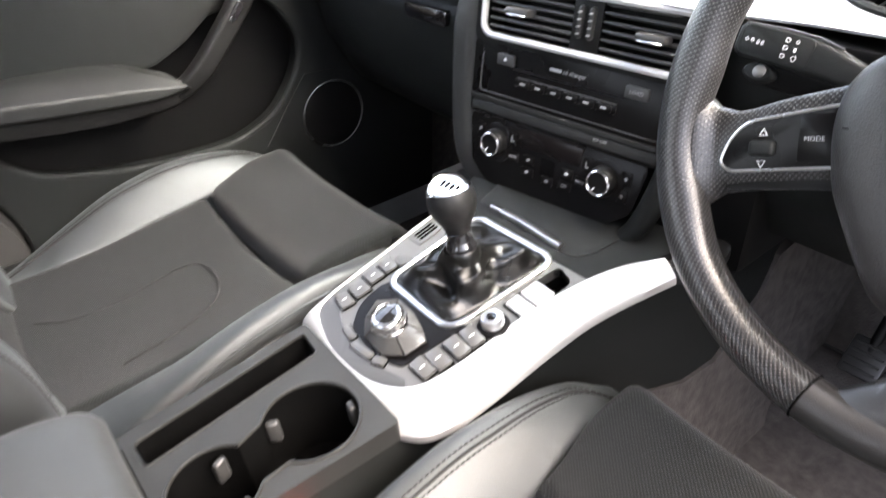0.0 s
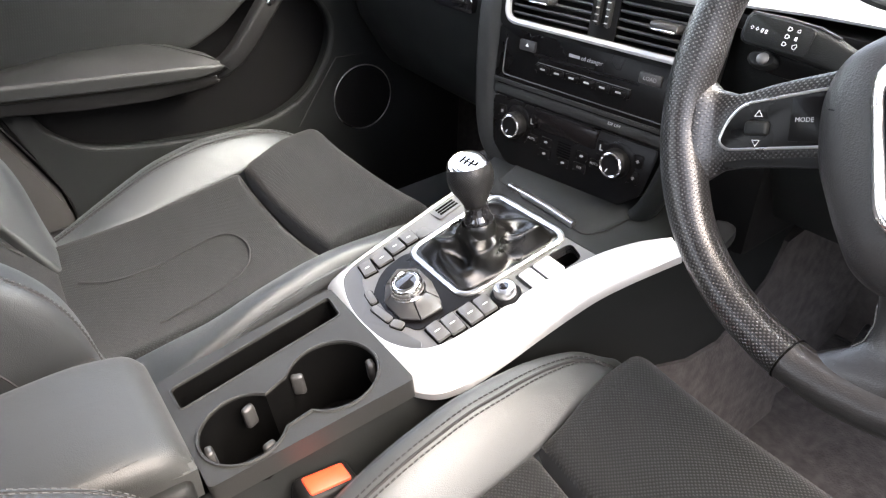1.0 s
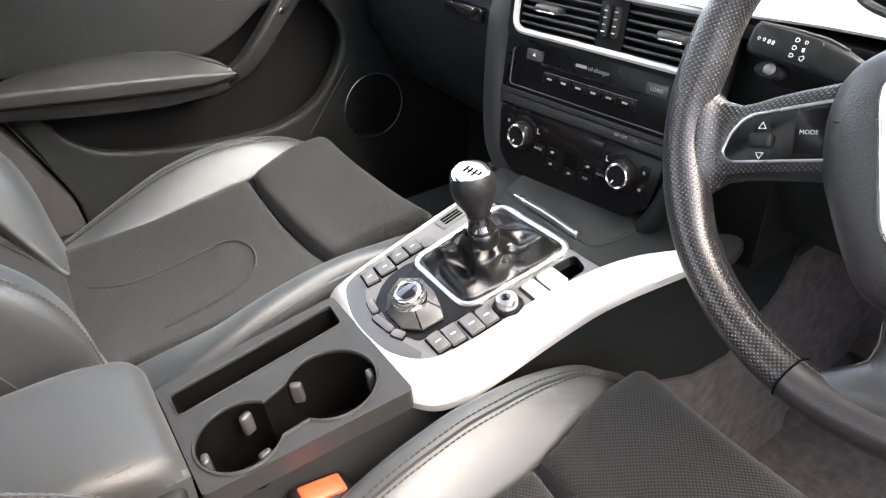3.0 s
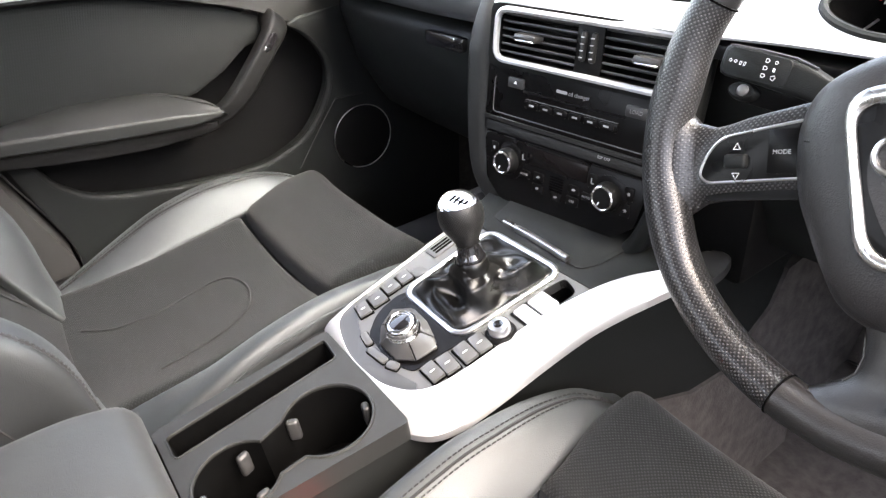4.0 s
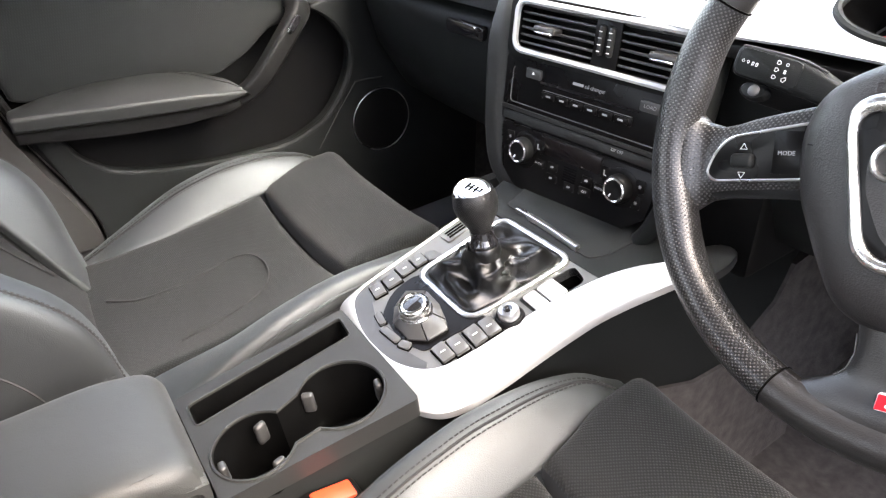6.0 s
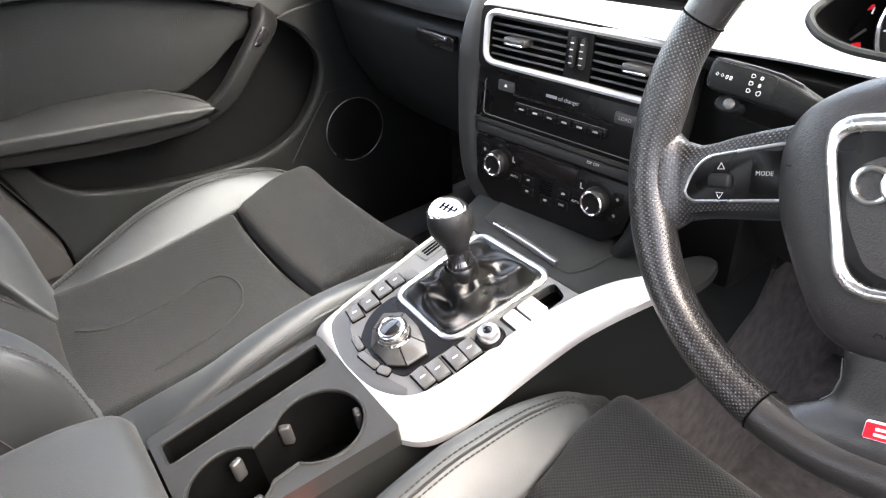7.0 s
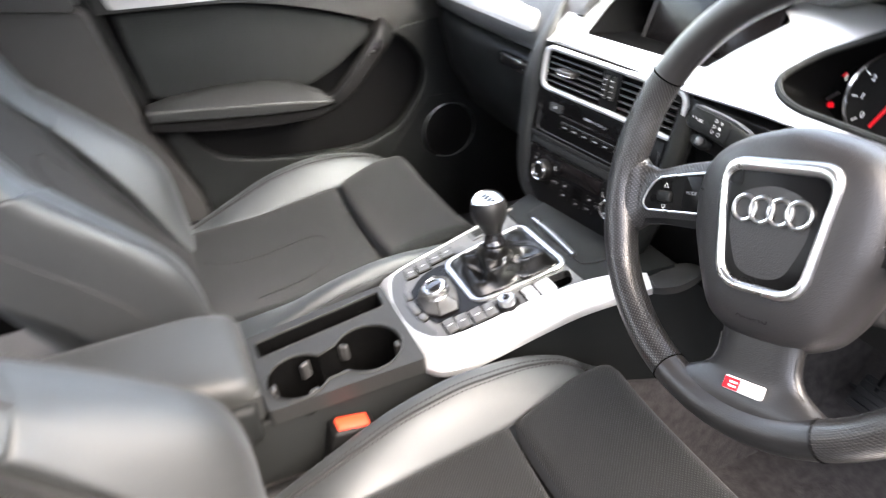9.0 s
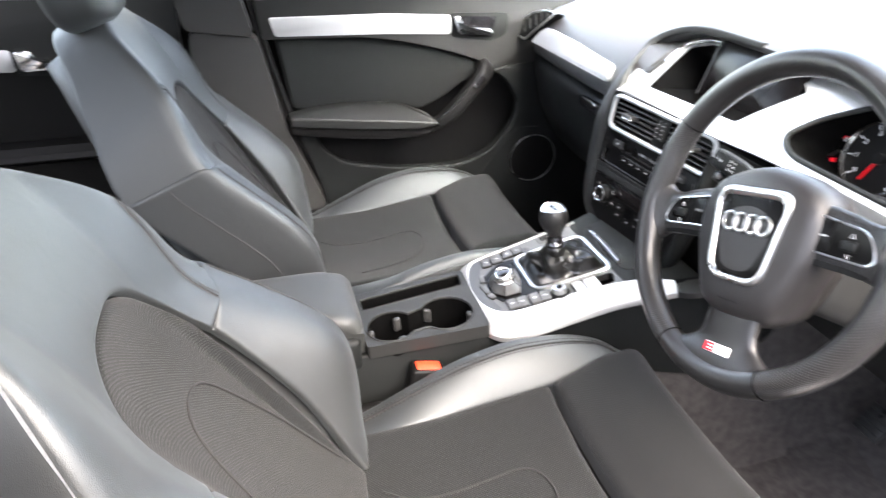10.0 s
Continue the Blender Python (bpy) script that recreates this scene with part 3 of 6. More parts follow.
        if v > 0.6:
            g = (v - 0.6) / 0.4
            th = min(1.0, g / 0.5) * math.pi / 2
            x += n.x * mix(0.012, 0.017, step(0.75, 1.0, a)) * math.sin(th)
            s += n.y * 0.018 * math.sin(th) + 0.05 * max(0, g - 0.2) * step(0.75, 1.0, a)
            w -= 0.013 * (1 - math.cos(th)) + (0.088 + 0.050 * step(0.45, 0.88, a)) * max(0, g - 0.45) / 0.55
        return back_point(sg * x, s, w)
    cr = part("backrest_crown", pad(crown, 72, 44, 0.005, 0.01, 0.0, out=FRONT, base=False), LEATHER, ob, "black leather shoulder panel", angle=70)
    for side in (-1, 1):
        def wing(u, v, side=side):
            """u: 0 to 0.6 the face, on to 1 round the crest and back along the side."""
            f = min(1.0, u / 0.6)
            x = mix(mix(0.106, 0.119, v), 0.208, f)
            g = max(0.0, (u - 0.6) / 0.4)
            top = mix(0.292, 0.333, f) + 0.050 * max(0, g - 0.2)
            s = mix(-0.03, top, v)
            w = back_lift(x, s) + 0.0045
            th = min(1.0, g / 0.55) * math.pi / 2
            x += 0.017 * math.sin(th)
            w -= 0.022 * (1 - math.cos(th)) + 0.128 * max(0, g - 0.45) / 0.55
            x *= lines([-0.03, 0.05, 0.12, 0.25, 0.36], [0.94, 1.0, 1.02, 1.02, 1.0])(s)
            return back_point(side * x, s, w)
        w = part("backrest_bolster", pad(wing, 40, 40, 0.006, 0.01, out=(side * 0.5, 0.9, 0.45), base=False), LEATHER, ob, "black leather backrest bolster with twin stitching", angle=70)
        lift = Vector((side * 0.0005, 0.0005, 0.0005))
        for off in (0.60, 0.64):
            pts = [wing(off, 0.02 + 0.96 * k / 60) + lift for k in range(61)]
            part("stitching", stitches(pts, (side * 0.5, 0.7, 0.5), 0.0036, 0.0024, 0.0007), THREAD, w)["kind"] = "stuff"
        pts = [wing(0.62, 0.02 + 0.96 * k / 60) for k in range(61)]
        part("seam", sweep(pts, circle(0.0010, 6)), SEAM, w)
        pts = [wing(0.88, 0.05 + 0.93 * k / 60) for k in range(61)]
        part("seam", sweep(pts, circle(0.0012, 6)), THREAD, w)
        if SEAT_X > 0 and side > 0:
            continue
        ku = 0.5 + side * 0.5 * 0.78
        for off in (-0.008, 0.008):
            pts = [crown(ku + off * side, 0.02 + 0.66 * k / 50) + lift for k in range(51)]
            part("stitching", stitches(pts, (side * 0.3, 0.8, 0.5), 0.0036, 0.0024, 0.0007), THREAD, cr)["kind"] = "stuff"
        part("seam", sweep([crown(ku, 0.02 + 0.66 * k / 50) for k in range(51)], circle(0.0010, 6)), SEAM, cr)

    bm = bmesh.new()
    rings = []
    for s in np.linspace(-0.05, 0.585, 22):
        hw = 0.205 if s < 0.36 else lines([0.36, 0.40, 0.45, 0.52, 0.57, 0.59], [0.205, 0.19, 0.165, 0.112, 0.062, 0.03])(s)
        f = [back_point(x, s, -0.022 + 0.6 * back_lift(x, s)) for x in [hw * k for k in (-0.94, -0.7, -0.35, 0, 0.35, 0.7, 0.94)]]
        b = [back_point(x, s, d) for x, d in ((hw, -0.112), (hw * 0.9, -0.138), (hw * 0.45, -0.149), (0, -0.151), (-hw * 0.45, -0.149), (-hw * 0.9, -0.138), (-hw, -0.112))]
        rings.append([bm.verts.new(p) for p in f + b])
    for a, b in zip(rings, rings[1:]):
        for i in range(len(a)):
            bm.faces.new((a[i], a[(i + 1) % len(a)], b[(i + 1) % len(a)], b[i]))
    bm.faces.new(rings[0][::-1])
    bm.faces.new(rings[-1])
    part("backrest_shell", bm, LEATHER, ob, "black leather back", angle=60)
    pts = [back_point(x, s, back_lift(x, s) + 0.0035) for x, s in ((-0.094, 0.04), (-0.092, 0.09), (-0.085, 0.16), (-0.064, 0.24), (-0.040, 0.292), (0.0, 0.308), (0.040, 0.292), (0.064, 0.24), (0.085, 0.16), (0.092, 0.09), (0.094, 0.04))]
    part("pressed_seam", sweep(smooth_line(pts, 8), circle(0.0016, 6)), SEAM, backp)

    # head restraint
    bm = bmesh.new()
    bmesh.ops.create_uvsphere(bm, u_segments=32, v_segments=20, radius=1)
    for vtx in bm.verts:
        p = vtx.co
        q = Vector([math.copysign(abs(c) ** 0.55, c) for c in p])
        vtx.co = Vector((q.x * 0.135, q.y * 0.052, q.z * 0.085 * (1 - 0.12 * abs(q.x) ** 3)))
    up = lambda s, w: Vector((SEAT_X, -0.380 - s * math.sin(LEAN) + w * math.cos(LEAN), 0.318 + s * math.cos(LEAN) + w * math.sin(LEAN)))
    part("head_restraint", bm, LEATHER, ob, "black leather head restraint", place=Matrix.Translation(up(HEAD_S, 0.046)) @ pose(0, 0, 0, 16))
    for side in (-1, 1):
        dx = Vector((side * 0.055, 0, 0))
        part("head_restraint_post", sweep([up(0.53, 0.0) + dx, up(0.68, 0.040) + dx], circle(0.006, 12)), CHROME, ob)
    part("recliner_cover", rbox(0.03, 0.16, 0.10, 0.02, 3, at=(SEAT_X + 0.235, -0.40, 0.24)), BLACK, ob)
    part("recliner_cover", rbox(0.03, 0.16, 0.10, 0.02, 3, at=(SEAT_X - 0.235, -0.40, 0.24)), BLACK, ob)
    return ob


front_seat = seat("passenger_seat")
SEAT_X, LEAN, PUFF, HEAD_S = 0.366, radians(38), 1.0, 0.680
driver_seat = seat("driver_seat")
tagged(front_seat, "black leather passenger seat with charcoal fabric centre panels")
tagged(driver_seat, "black leather driver's seat behind the steering wheel, charcoal fabric centre")


def rear_bench():
    ob = thing("rear_bench", (0, -1.3, 0), "black leather rear bench behind the front seats", "rear seat")
    for x in (-0.40, 0.0, 0.40):
        def base(u, v, x=x):
            return Vector((x + (u * 2 - 1) * 0.197, mix(-1.55, -1.02, v), 0.40 - 0.03 * (1 - v) - 0.05 * step(0.8, 1, v)))
        part("cushion", pad(base, 18, 18, 0.025, 0.12, 0.006), LEATHER_SOFT, ob)

        def back(u, v, x=x):
            return Vector((x + (u * 2 - 1) * 0.197, mix(-1.50, -1.70, v), mix(0.40, 0.92, v)))
        part("backrest", pad(back, 18, 18, 0.025, 0.05, 0.006, out=FRONT), LEATHER, ob)
    part("bench_base", rbox(1.2, 0.45, 0.26, 0.02, at=(0, -1.28, 0.13)), CARPET, ob)


rear_bench()


def buckle(name, where, turn, lean):
    ob = thing(name, where, "black seat belt buckle with an orange-red release button", "belt buckle", "belt buckles")
    m = Matrix.Translation(where) @ pose(0, 0, 0, lean, 0, turn)
    part("body", rbox(0.032, 0.056, 0.088, 0.006, 3, at=(0, 0, 0.0)), BLACK, ob, place=m)
    part("release_button", rbox(0.022, 0.042, 0.012, 0.003, 2, at=(0, 0.0, 0.0405)), ORANGE, ob, "orange-red release button", place=m)
    part("stalk", rbox(0.014, 0.034, 0.14, 0.004, 2, at=(0, -0.004, -0.10)), BLACK, ob, place=m)
    return ob


buckle("belt_buckle", (0.114, -0.262, 0.292), 0, -12)
buckle("belt_buckle", (-0.104, -0.302, 0.278), 0, -12)


def driver_belt():
    ob = thing("seat_belt", (0.665, -0.60, 0.1), "grey woven seat belt hanging beside the driver's seat", "seat belt")
    pts = smooth_line([(0.64, -0.64, 1.10), (0.655, -0.592, 0.88), (0.66, -0.575, 0.79), (0.665, -0.56, 0.70), (0.68, -0.54, 0.45), (0.69, -0.53, 0.12)], 10)
    bm = bmesh.new()
    uvl = bm.loops.layers.uv.new("UVMap")
    rows, L = [], 0.0
    for i, p in enumerate(pts):
        L += (p - pts[i - 1]).length if i else 0
        rows.append([(bm.verts.new(p + Vector((0.0195 * k, 0.0125 * k, 0.001 * k * k))), (0.047 * (k + 1) / 2, L)) for k in (-1, -0.5, 0, 0.5, 1)])
    for a, b in zip(rows, rows[1:]):
        for i in range(4):
            f = bm.faces.new((a[i][0], a[i + 1][0], b[i + 1][0], b[i][0]))
            for l, q in zip(f.loops, (a[i], a[i + 1], b[i + 1], b[i])):
                l[uvl].uv = q[1]
    bmesh.ops.solidify(bm, geom=bm.faces[:], thickness=0.0014)
    part("webbing", bm, WEBBING, ob)


driver_belt()


def passenger_belt():
    ob = thing("seat_belt", (-0.64, -0.55, 0.1), "black seat belt hanging from the centre pillar", "seat belt")
    pts = smooth_line([(-0.625, -0.56, 1.12), (-0.632, -0.535, 0.85), (-0.637, -0.515, 0.60), (-0.64, -0.50, 0.10)], 8)
    part("webbing", sweep(pts, [(0.0007, -0.022), (0.0007, 0.022), (-0.0007, 0.022), (-0.0007, -0.022)], up=(0, 1, 0)), RUBBER, ob)


passenger_belt()


# ---- passenger door ----
DOOR = Matrix(((0, 0, 1, -0.68), (1, 0, 0, 0), (0, 1, 0, 0), (0, 0, 0, 1)))


def passenger_door():
    ob = thing("front_door", (-0.70, -0.05, 0.08), "closed front passenger door with fabric insert and aluminium strip", "car door")
    outline = [(-0.335, 0.08), (-0.31, 0.30), (-0.385, 0.50), (-0.44, 0.79), (0.10, 0.79), (0.45, 0.74), (0.52, 0.40), (0.50, 0.08)]
    part("door_card", slab(rounded(outline, 0.02), -0.10, -0.062), BLACK, ob, place=DOOR)
    # upper rail under the window, sweeping down at the front
    arc = smooth_line([(q[0], q[1], 0) for q in ((0.15, 0.58), (0.09, 0.612), (0.013, 0.640), (-0.09, 0.668), (-0.181, 0.684), (-0.30, 0.692), (-0.436, 0.694))], 6)
    up = [(-0.442, 0.785), (0.08, 0.785), (0.40, 0.745), (0.47, 0.60), (0.30, 0.588), (0.20, 0.586)] + [(p.x, p.y) for p in arc]
    part("upper_rail", slab(up, -0.03, 0.008, 0.006), CONSOLE, ob, "grey grained upper door rail", place=DOOR)
    part("aluminium_strip", slab(rounded([(-0.415, 0.742), (-0.405, 0.700), (-0.15, 0.692), (0.012, 0.682), (0.012, 0.727), (-0.15, 0.738)], 0.008), 0.006, 0.012, 0.002), ALU, ob, "brushed aluminium trim strip", place=DOOR)
    handle = part("handle_bezel", slab(rounded([(0.012, 0.732), (0.012, 0.676), (0.115, 0.660), (0.155, 0.672), (0.160, 0.725)], 0.012), 0.004, 0.011, 0.002), PLASTIC, ob, place=DOOR)
    part("handle_recess", slab(rounded([(0.030, 0.722), (0.030, 0.694), (0.118, 0.684), (0.128, 0.718)], 0.008), 0.009, 0.013), GLOSS, handle, place=DOOR)
    part("handle_lever", slab(rounded([(0.016, 0.726), (0.030, 0.726), (0.046, 0.700), (0.115, 0.692), (0.118, 0.674), (0.030, 0.682)], 0.006), 0.011, 0.021, 0.004), CHROME, handle, "chrome door handle", place=DOOR)
    # fabric insert
    upper = lines([-0.40, -0.181, -0.09, 0.013, 0.09, 0.14], [0.690, 0.682, 0.666, 0.637, 0.608, 0.583])
    lower = lines([-0.40, -0.345, -0.06, 0.0, 0.05, 0.14], [0.540, 0.522, 0.503, 0.53, 0.565, 0.582])

    def insert(u, v):
        y = mix(-0.385, 0.125, u)
        return DOOR @ Vector((y - 0.02 * v * (1 - u), mix(lower(y) - 0.01, upper(y), v), -0.012 + 0.010 * math.sin(math.pi * v)))
    part("fabric_insert", pad(insert, 40, 20, 0.008, 0.045, out=(1, 0, 0)), DOOR_FABRIC, ob, "black woven fabric insert")
    # armrest: a sloping leather top that rolls over into an upright face and runs out to a point
    back_z = lines([-0.40, -0.344, -0.26, -0.174, -0.10, -0.06, -0.036], [0.512, 0.524, 0.5305, 0.526, 0.513, 0.503, 0.485])
    crest_z = lines([-0.40, -0.35, -0.276, -0.196, -0.11, -0.045, -0.034], [0.527, 0.5225, 0.5145, 0.5055, 0.4955, 0.4850, 0.481])
    foot_z = lines([-0.40, -0.338, -0.247, -0.162, -0.089, -0.045, -0.034], [0.505, 0.497, 0.4855, 0.477, 0.471, 0.474, 0.478])
    inside = lines([-0.40, -0.11, -0.08, -0.055, -0.034], [-0.012, -0.012, 0.018, 0.045, 0.068])

    def arm(u, v):
        y = mix(-0.395, -0.034, u)
        w1 = 0.074 - 0.004 * step(0.9, 1.0, u)
        zb, zc, zf = back_z(y), crest_z(y), foot_z(y)
        if v < 0.6:
            k = v / 0.6
            return DOOR @ Vector((y, mix(zb, zc, k) + 0.004 * math.sin(math.pi * k) * (1 - u ** 4), mix(inside(y), w1 - 0.006, k)))
        if v < 0.78:
            th = (v - 0.6) / 0.18 * math.pi / 2
            return DOOR @ Vector((y, zc - 0.006 * (1 - math.cos(th)), w1 - 0.006 + 0.006 * math.sin(th)))
        return DOOR @ Vector((y, mix(zc - 0.006, zf, (v - 0.78) / 0.22), w1 - 0.002 * (v - 0.78)))
    rest = part("armrest", pad(arm, 48, 40, 0.004, 0.004, out=(1, 0, 1), base=False), DOOR_LEATHER, ob, "black leather armrest", angle=70)
    pts = [arm(0.70 + 0.27 * k / 20, mix(0.02, 0.30, k / 20)) + Vector((0.0006, 0, 0.0006)) for k in range(21)]
    part("seam", sweep(pts, circle(0.0011, 6)), SEAM, rest)
    # a thin black tube paints the shaded seam line below the leather
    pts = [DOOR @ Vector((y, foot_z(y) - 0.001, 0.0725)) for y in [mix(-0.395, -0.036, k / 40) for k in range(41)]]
    part("seam", sweep(pts, circle(0.0016, 6)), INK, rest, "near-black line drawn for the shade under the leather")
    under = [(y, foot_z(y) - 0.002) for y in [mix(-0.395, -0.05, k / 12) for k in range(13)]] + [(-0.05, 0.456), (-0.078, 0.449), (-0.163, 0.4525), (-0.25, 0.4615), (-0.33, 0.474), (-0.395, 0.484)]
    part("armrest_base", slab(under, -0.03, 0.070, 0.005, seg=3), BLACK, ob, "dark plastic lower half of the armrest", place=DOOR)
    pull = smooth_line([(-0.110, 0.459, 0.030), (-0.060, 0.466, 0.046), (-0.028, 0.479, 0.055), (0.004, 0.503, 0.057), (0.040, 0.538, 0.053), (0.070, 0.567, 0.047), (0.090, 0.585, 0.038), (0.101, 0.595, 0.016), (0.104, 0.598, -0.012)], 8)
    bar = part("pull_handle", sweep([DOOR @ p for p in pull], rect(-0.0165, -0.016, 0.0165, 0.014, 0.008), up=(1, 0, 0), scale=lambda t: mix(0.8, 1.0, step(0.1, 0.4, t)) + 0.15 * step(0.6, 0.85, t)), BLACK, ob, "dark angled pull handle", angle=60)
    part("window_switch", slab(rounded([(0.052, 0.5635), (0.0615, 0.554), (0.088, 0.5825), (0.079, 0.592)], 0.006), 0.045, 0.0625, 0.002), GLOSS, bar, place=DOOR)
    part("switch_key", slab(rounded([(0.0555, 0.5645), (0.0615, 0.5585), (0.0665, 0.5640), (0.0605, 0.570)], 0.0015), 0.056, 0.0640, 0.001), CHROME, bar, place=DOOR)
    # lower panel with the edge of the pocket
    lip = smooth_line([(-0.352, 0.488, 0), (-0.344, 0.463, 0), (-0.327, 0.422, 0), (-0.300, 0.394, 0), (-0.268, 0.373, 0), (-0.19, 0.352, 0), (-0.09, 0.338, 0), (0.0, 0.333, 0), (0.060, 0.338, 0), (0.128, 0.366, 0), (0.172, 0.412, 0), (0.196, 0.4565, 0), (0.2005, 0.496, 0), (0.187, 0.530, 0), (0.160, 0.5635, 0), (0.125, 0.587, 0)], 6)
    low = [(p.x, p.y) for p in lip] + [(0.15, 0.596), (0.23, 0.600), (0.47, 0.58), (0.51, 0.40), (0.49, 0.09), (-0.33, 0.09), (-0.318, 0.30), (-0.372, 0.46), (-0.378, 0.488)]
    part("pocket_panel", slab(low, -0.03, 0.012, 0.006, seg=4), PLASTIC, ob, "dark grey moulded lower door panel", place=DOOR)
    part("pocket_lip", sweep([DOOR @ (p + Vector((0, 0, 0.003))) for p in lip], circle(0.0085, 14), up=(1, 0, 0), scale=lambda t: mix(1.0, 0.3, step(0.85, 1.0, t))), PLASTIC, ob, "rolled edge of the door pocket")
    part("panel_joint", sweep([DOOR @ Vector(q) for q in ((0.10, 0.310, 0.0122), (0.152, 0.3745, 0.0122), (0.199, 0.429, 0.0122), (0.26, 0.425, 0.0122))], circle(0.0012, 6), up=(1, 0, 0)), SEAM, ob)
    # loudspeaker
    m = DOOR @ pose(0.2475, 0.336, 0.012)
    sp = part("speaker_grille", lathe([(0, 0.005), (0.05, 0.004), (0.064, 0.0015), (0.066, -0.004)], 40), BLACK, ob, "round black speaker grille", place=m)
    ring = [(0.0665 * math.cos(2 * math.pi * i / 64), 0.0665 * math.sin(2 * math.pi * i / 64), 0.003) for i in range(64)]
    part("speaker_ring", sweep([m @ Vector(p) for p in ring], circle(0.0011, 8), closed=True, up=(1, 0, 0)), SATIN, sp, "thin metal speaker ring")
    # seal and latch edge
    seal = smooth_line([(-0.445, 0.80, 0.0), (-0.432, 0.70, 0), (-0.40, 0.55, 0), (-0.375, 0.46, 0), (-0.335, 0.36, 0), (-0.315, 0.28, 0), (-0.32, 0.10, 0)], 8)
    part("edge_seal", sweep([DOOR @ p for p in seal], circle(0.007, 8), up=(1, 0, 0)), BLACK, ob, "black rubber door seal")
    part("edge_strip", sweep([DOOR @ (p + Vector((-0.010, 0, -0.004))) for p in seal], circle(0.0013, 8), up=(1, 0, 0)), BUTTON, ob)
    # window
    bm = slab([(-0.47, 0.79), (0.42, 0.76), (0.0, 1.12), (-0.54, 1.16)], -0.04, -0.036)
    pane = part("pane", bm, GLASS, ob, place=DOOR)
    pane.visible_shadow = False


def rear_door():
    ob = thing("rear_door", (-0.70, -1.1, 0.08), "closed rear door with aluminium strip and chrome handle", "car door")
    part("door_card", slab(rounded([(-0.63, 0.08), (-0.61, 0.78), (-1.45, 0.80), (-1.45, 0.5), (-1.30, 0.08)], 0.02), -0.07, -0.02), BLACK, ob, place=DOOR)
    part("upper_rail", slab(rounded([(-0.61, 0.655), (-0.605, 0.795), (-1.45, 0.815), (-1.45, 0.685)], 0.01), -0.02, 0.012, 0.006), CONSOLE, ob, place=DOOR)
    part("aluminium_strip", slab(rounded([(-0.945, 0.659), (-0.945, 0.7045), (-1.42, 0.737), (-1.42, 0.692)], 0.006), -0.02, 0.014, 0.002), ALU, ob, "brushed aluminium trim strip", place=DOOR)
    part("handle_bezel", slab(rounded([(-0.79, 0.703), (-0.79, 0.640), (-0.944, 0.650), (-0.944, 0.708)], 0.008), -0.02, 0.010, 0.002), PLASTIC, ob, place=DOOR)
    part("handle_lever", slab(rounded([(-0.938, 0.703), (-0.908, 0.704), (-0.895, 0.686), (-0.862, 0.682), (-0.858, 0.663), (-0.930, 0.660)], 0.006), 0.008, 0.022, 0.004), CHROME, ob, "chrome door handle", place=DOOR)

    def arm(u, v):
        return DOOR @ Vector((mix(-1.38, -0.80, 1 - u), mix(0.50, 0.47, v), mix(-0.02, 0.06, math.sin(v * math.pi * 0.6))))
    part("armrest", pad(arm, 20, 10, 0.006, 0.03, out=(1, 0, 1)), BLACK, ob)
    bm = slab([(-0.66, 0.80), (-1.45, 0.82), (-1.35, 1.14), (-0.68, 1.16)], -0.04, -0.036)
    part("pane", bm, GLASS, ob, place=DOOR).visible_shadow = False


passenger_door()
rear_door()


def driver_rear_side():
    ob = thing("rear_door", (0.72, -1.1, 0.08), "closed rear door on the driver's side", "car door")
    part("door_card", rbox(0.06, 0.80, 0.72, 0.02, at=(0.735, -1.12, 0.44)), PLASTIC, ob)
    part("upper_rail", rbox(0.05, 0.78, 0.06, 0.02, at=(0.72, -1.12, 0.79)), CONSOLE, ob)


driver_rear_side()


def open_door():
    """The driver's door, swung open beside the camera."""
    ob = thing("front_door", (0.82, 0.60, 0.02), "driver's door standing open beside the sill", "car door")
    m = Matrix.Translation((0.82, 0.60, 0)) @ pose(0, 0, 0, 0, 0, 72)
    part("door_card", slab(rounded([(0.0, 0.02), (-0.98, 0.02), (-0.98, 0.76), (-0.30, 0.78), (0.0, 0.74)], 0.03), -0.05, 0.05, 0.01), PLASTIC, ob, place=m @ Matrix(((0, 0, 1, 0), (1, 0, 0, 0), (0, 1, 0, 0), (0, 0, 0, 1))))
    part("armrest", rbox(0.07, 0.36, 0.05, 0.02, 3, at=(-0.08, -0.52, 0.50)), LEATHER, ob, place=m)


open_door()


# ---- centre console ----
def key(parent, m, u, v, w, h, tall=0.004, turn=0, mat=None, name="button", r=0.002, gap=0.0):
    if gap:
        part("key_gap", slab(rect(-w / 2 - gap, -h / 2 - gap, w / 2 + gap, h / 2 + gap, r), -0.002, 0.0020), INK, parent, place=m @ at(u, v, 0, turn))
    return part(name, slab(rect(-w / 2, -h / 2, w / 2, h / 2, r), -0.002, tall, 0.0012), mat or BUTTON, parent, place=m @ at(u, v, 0, turn))


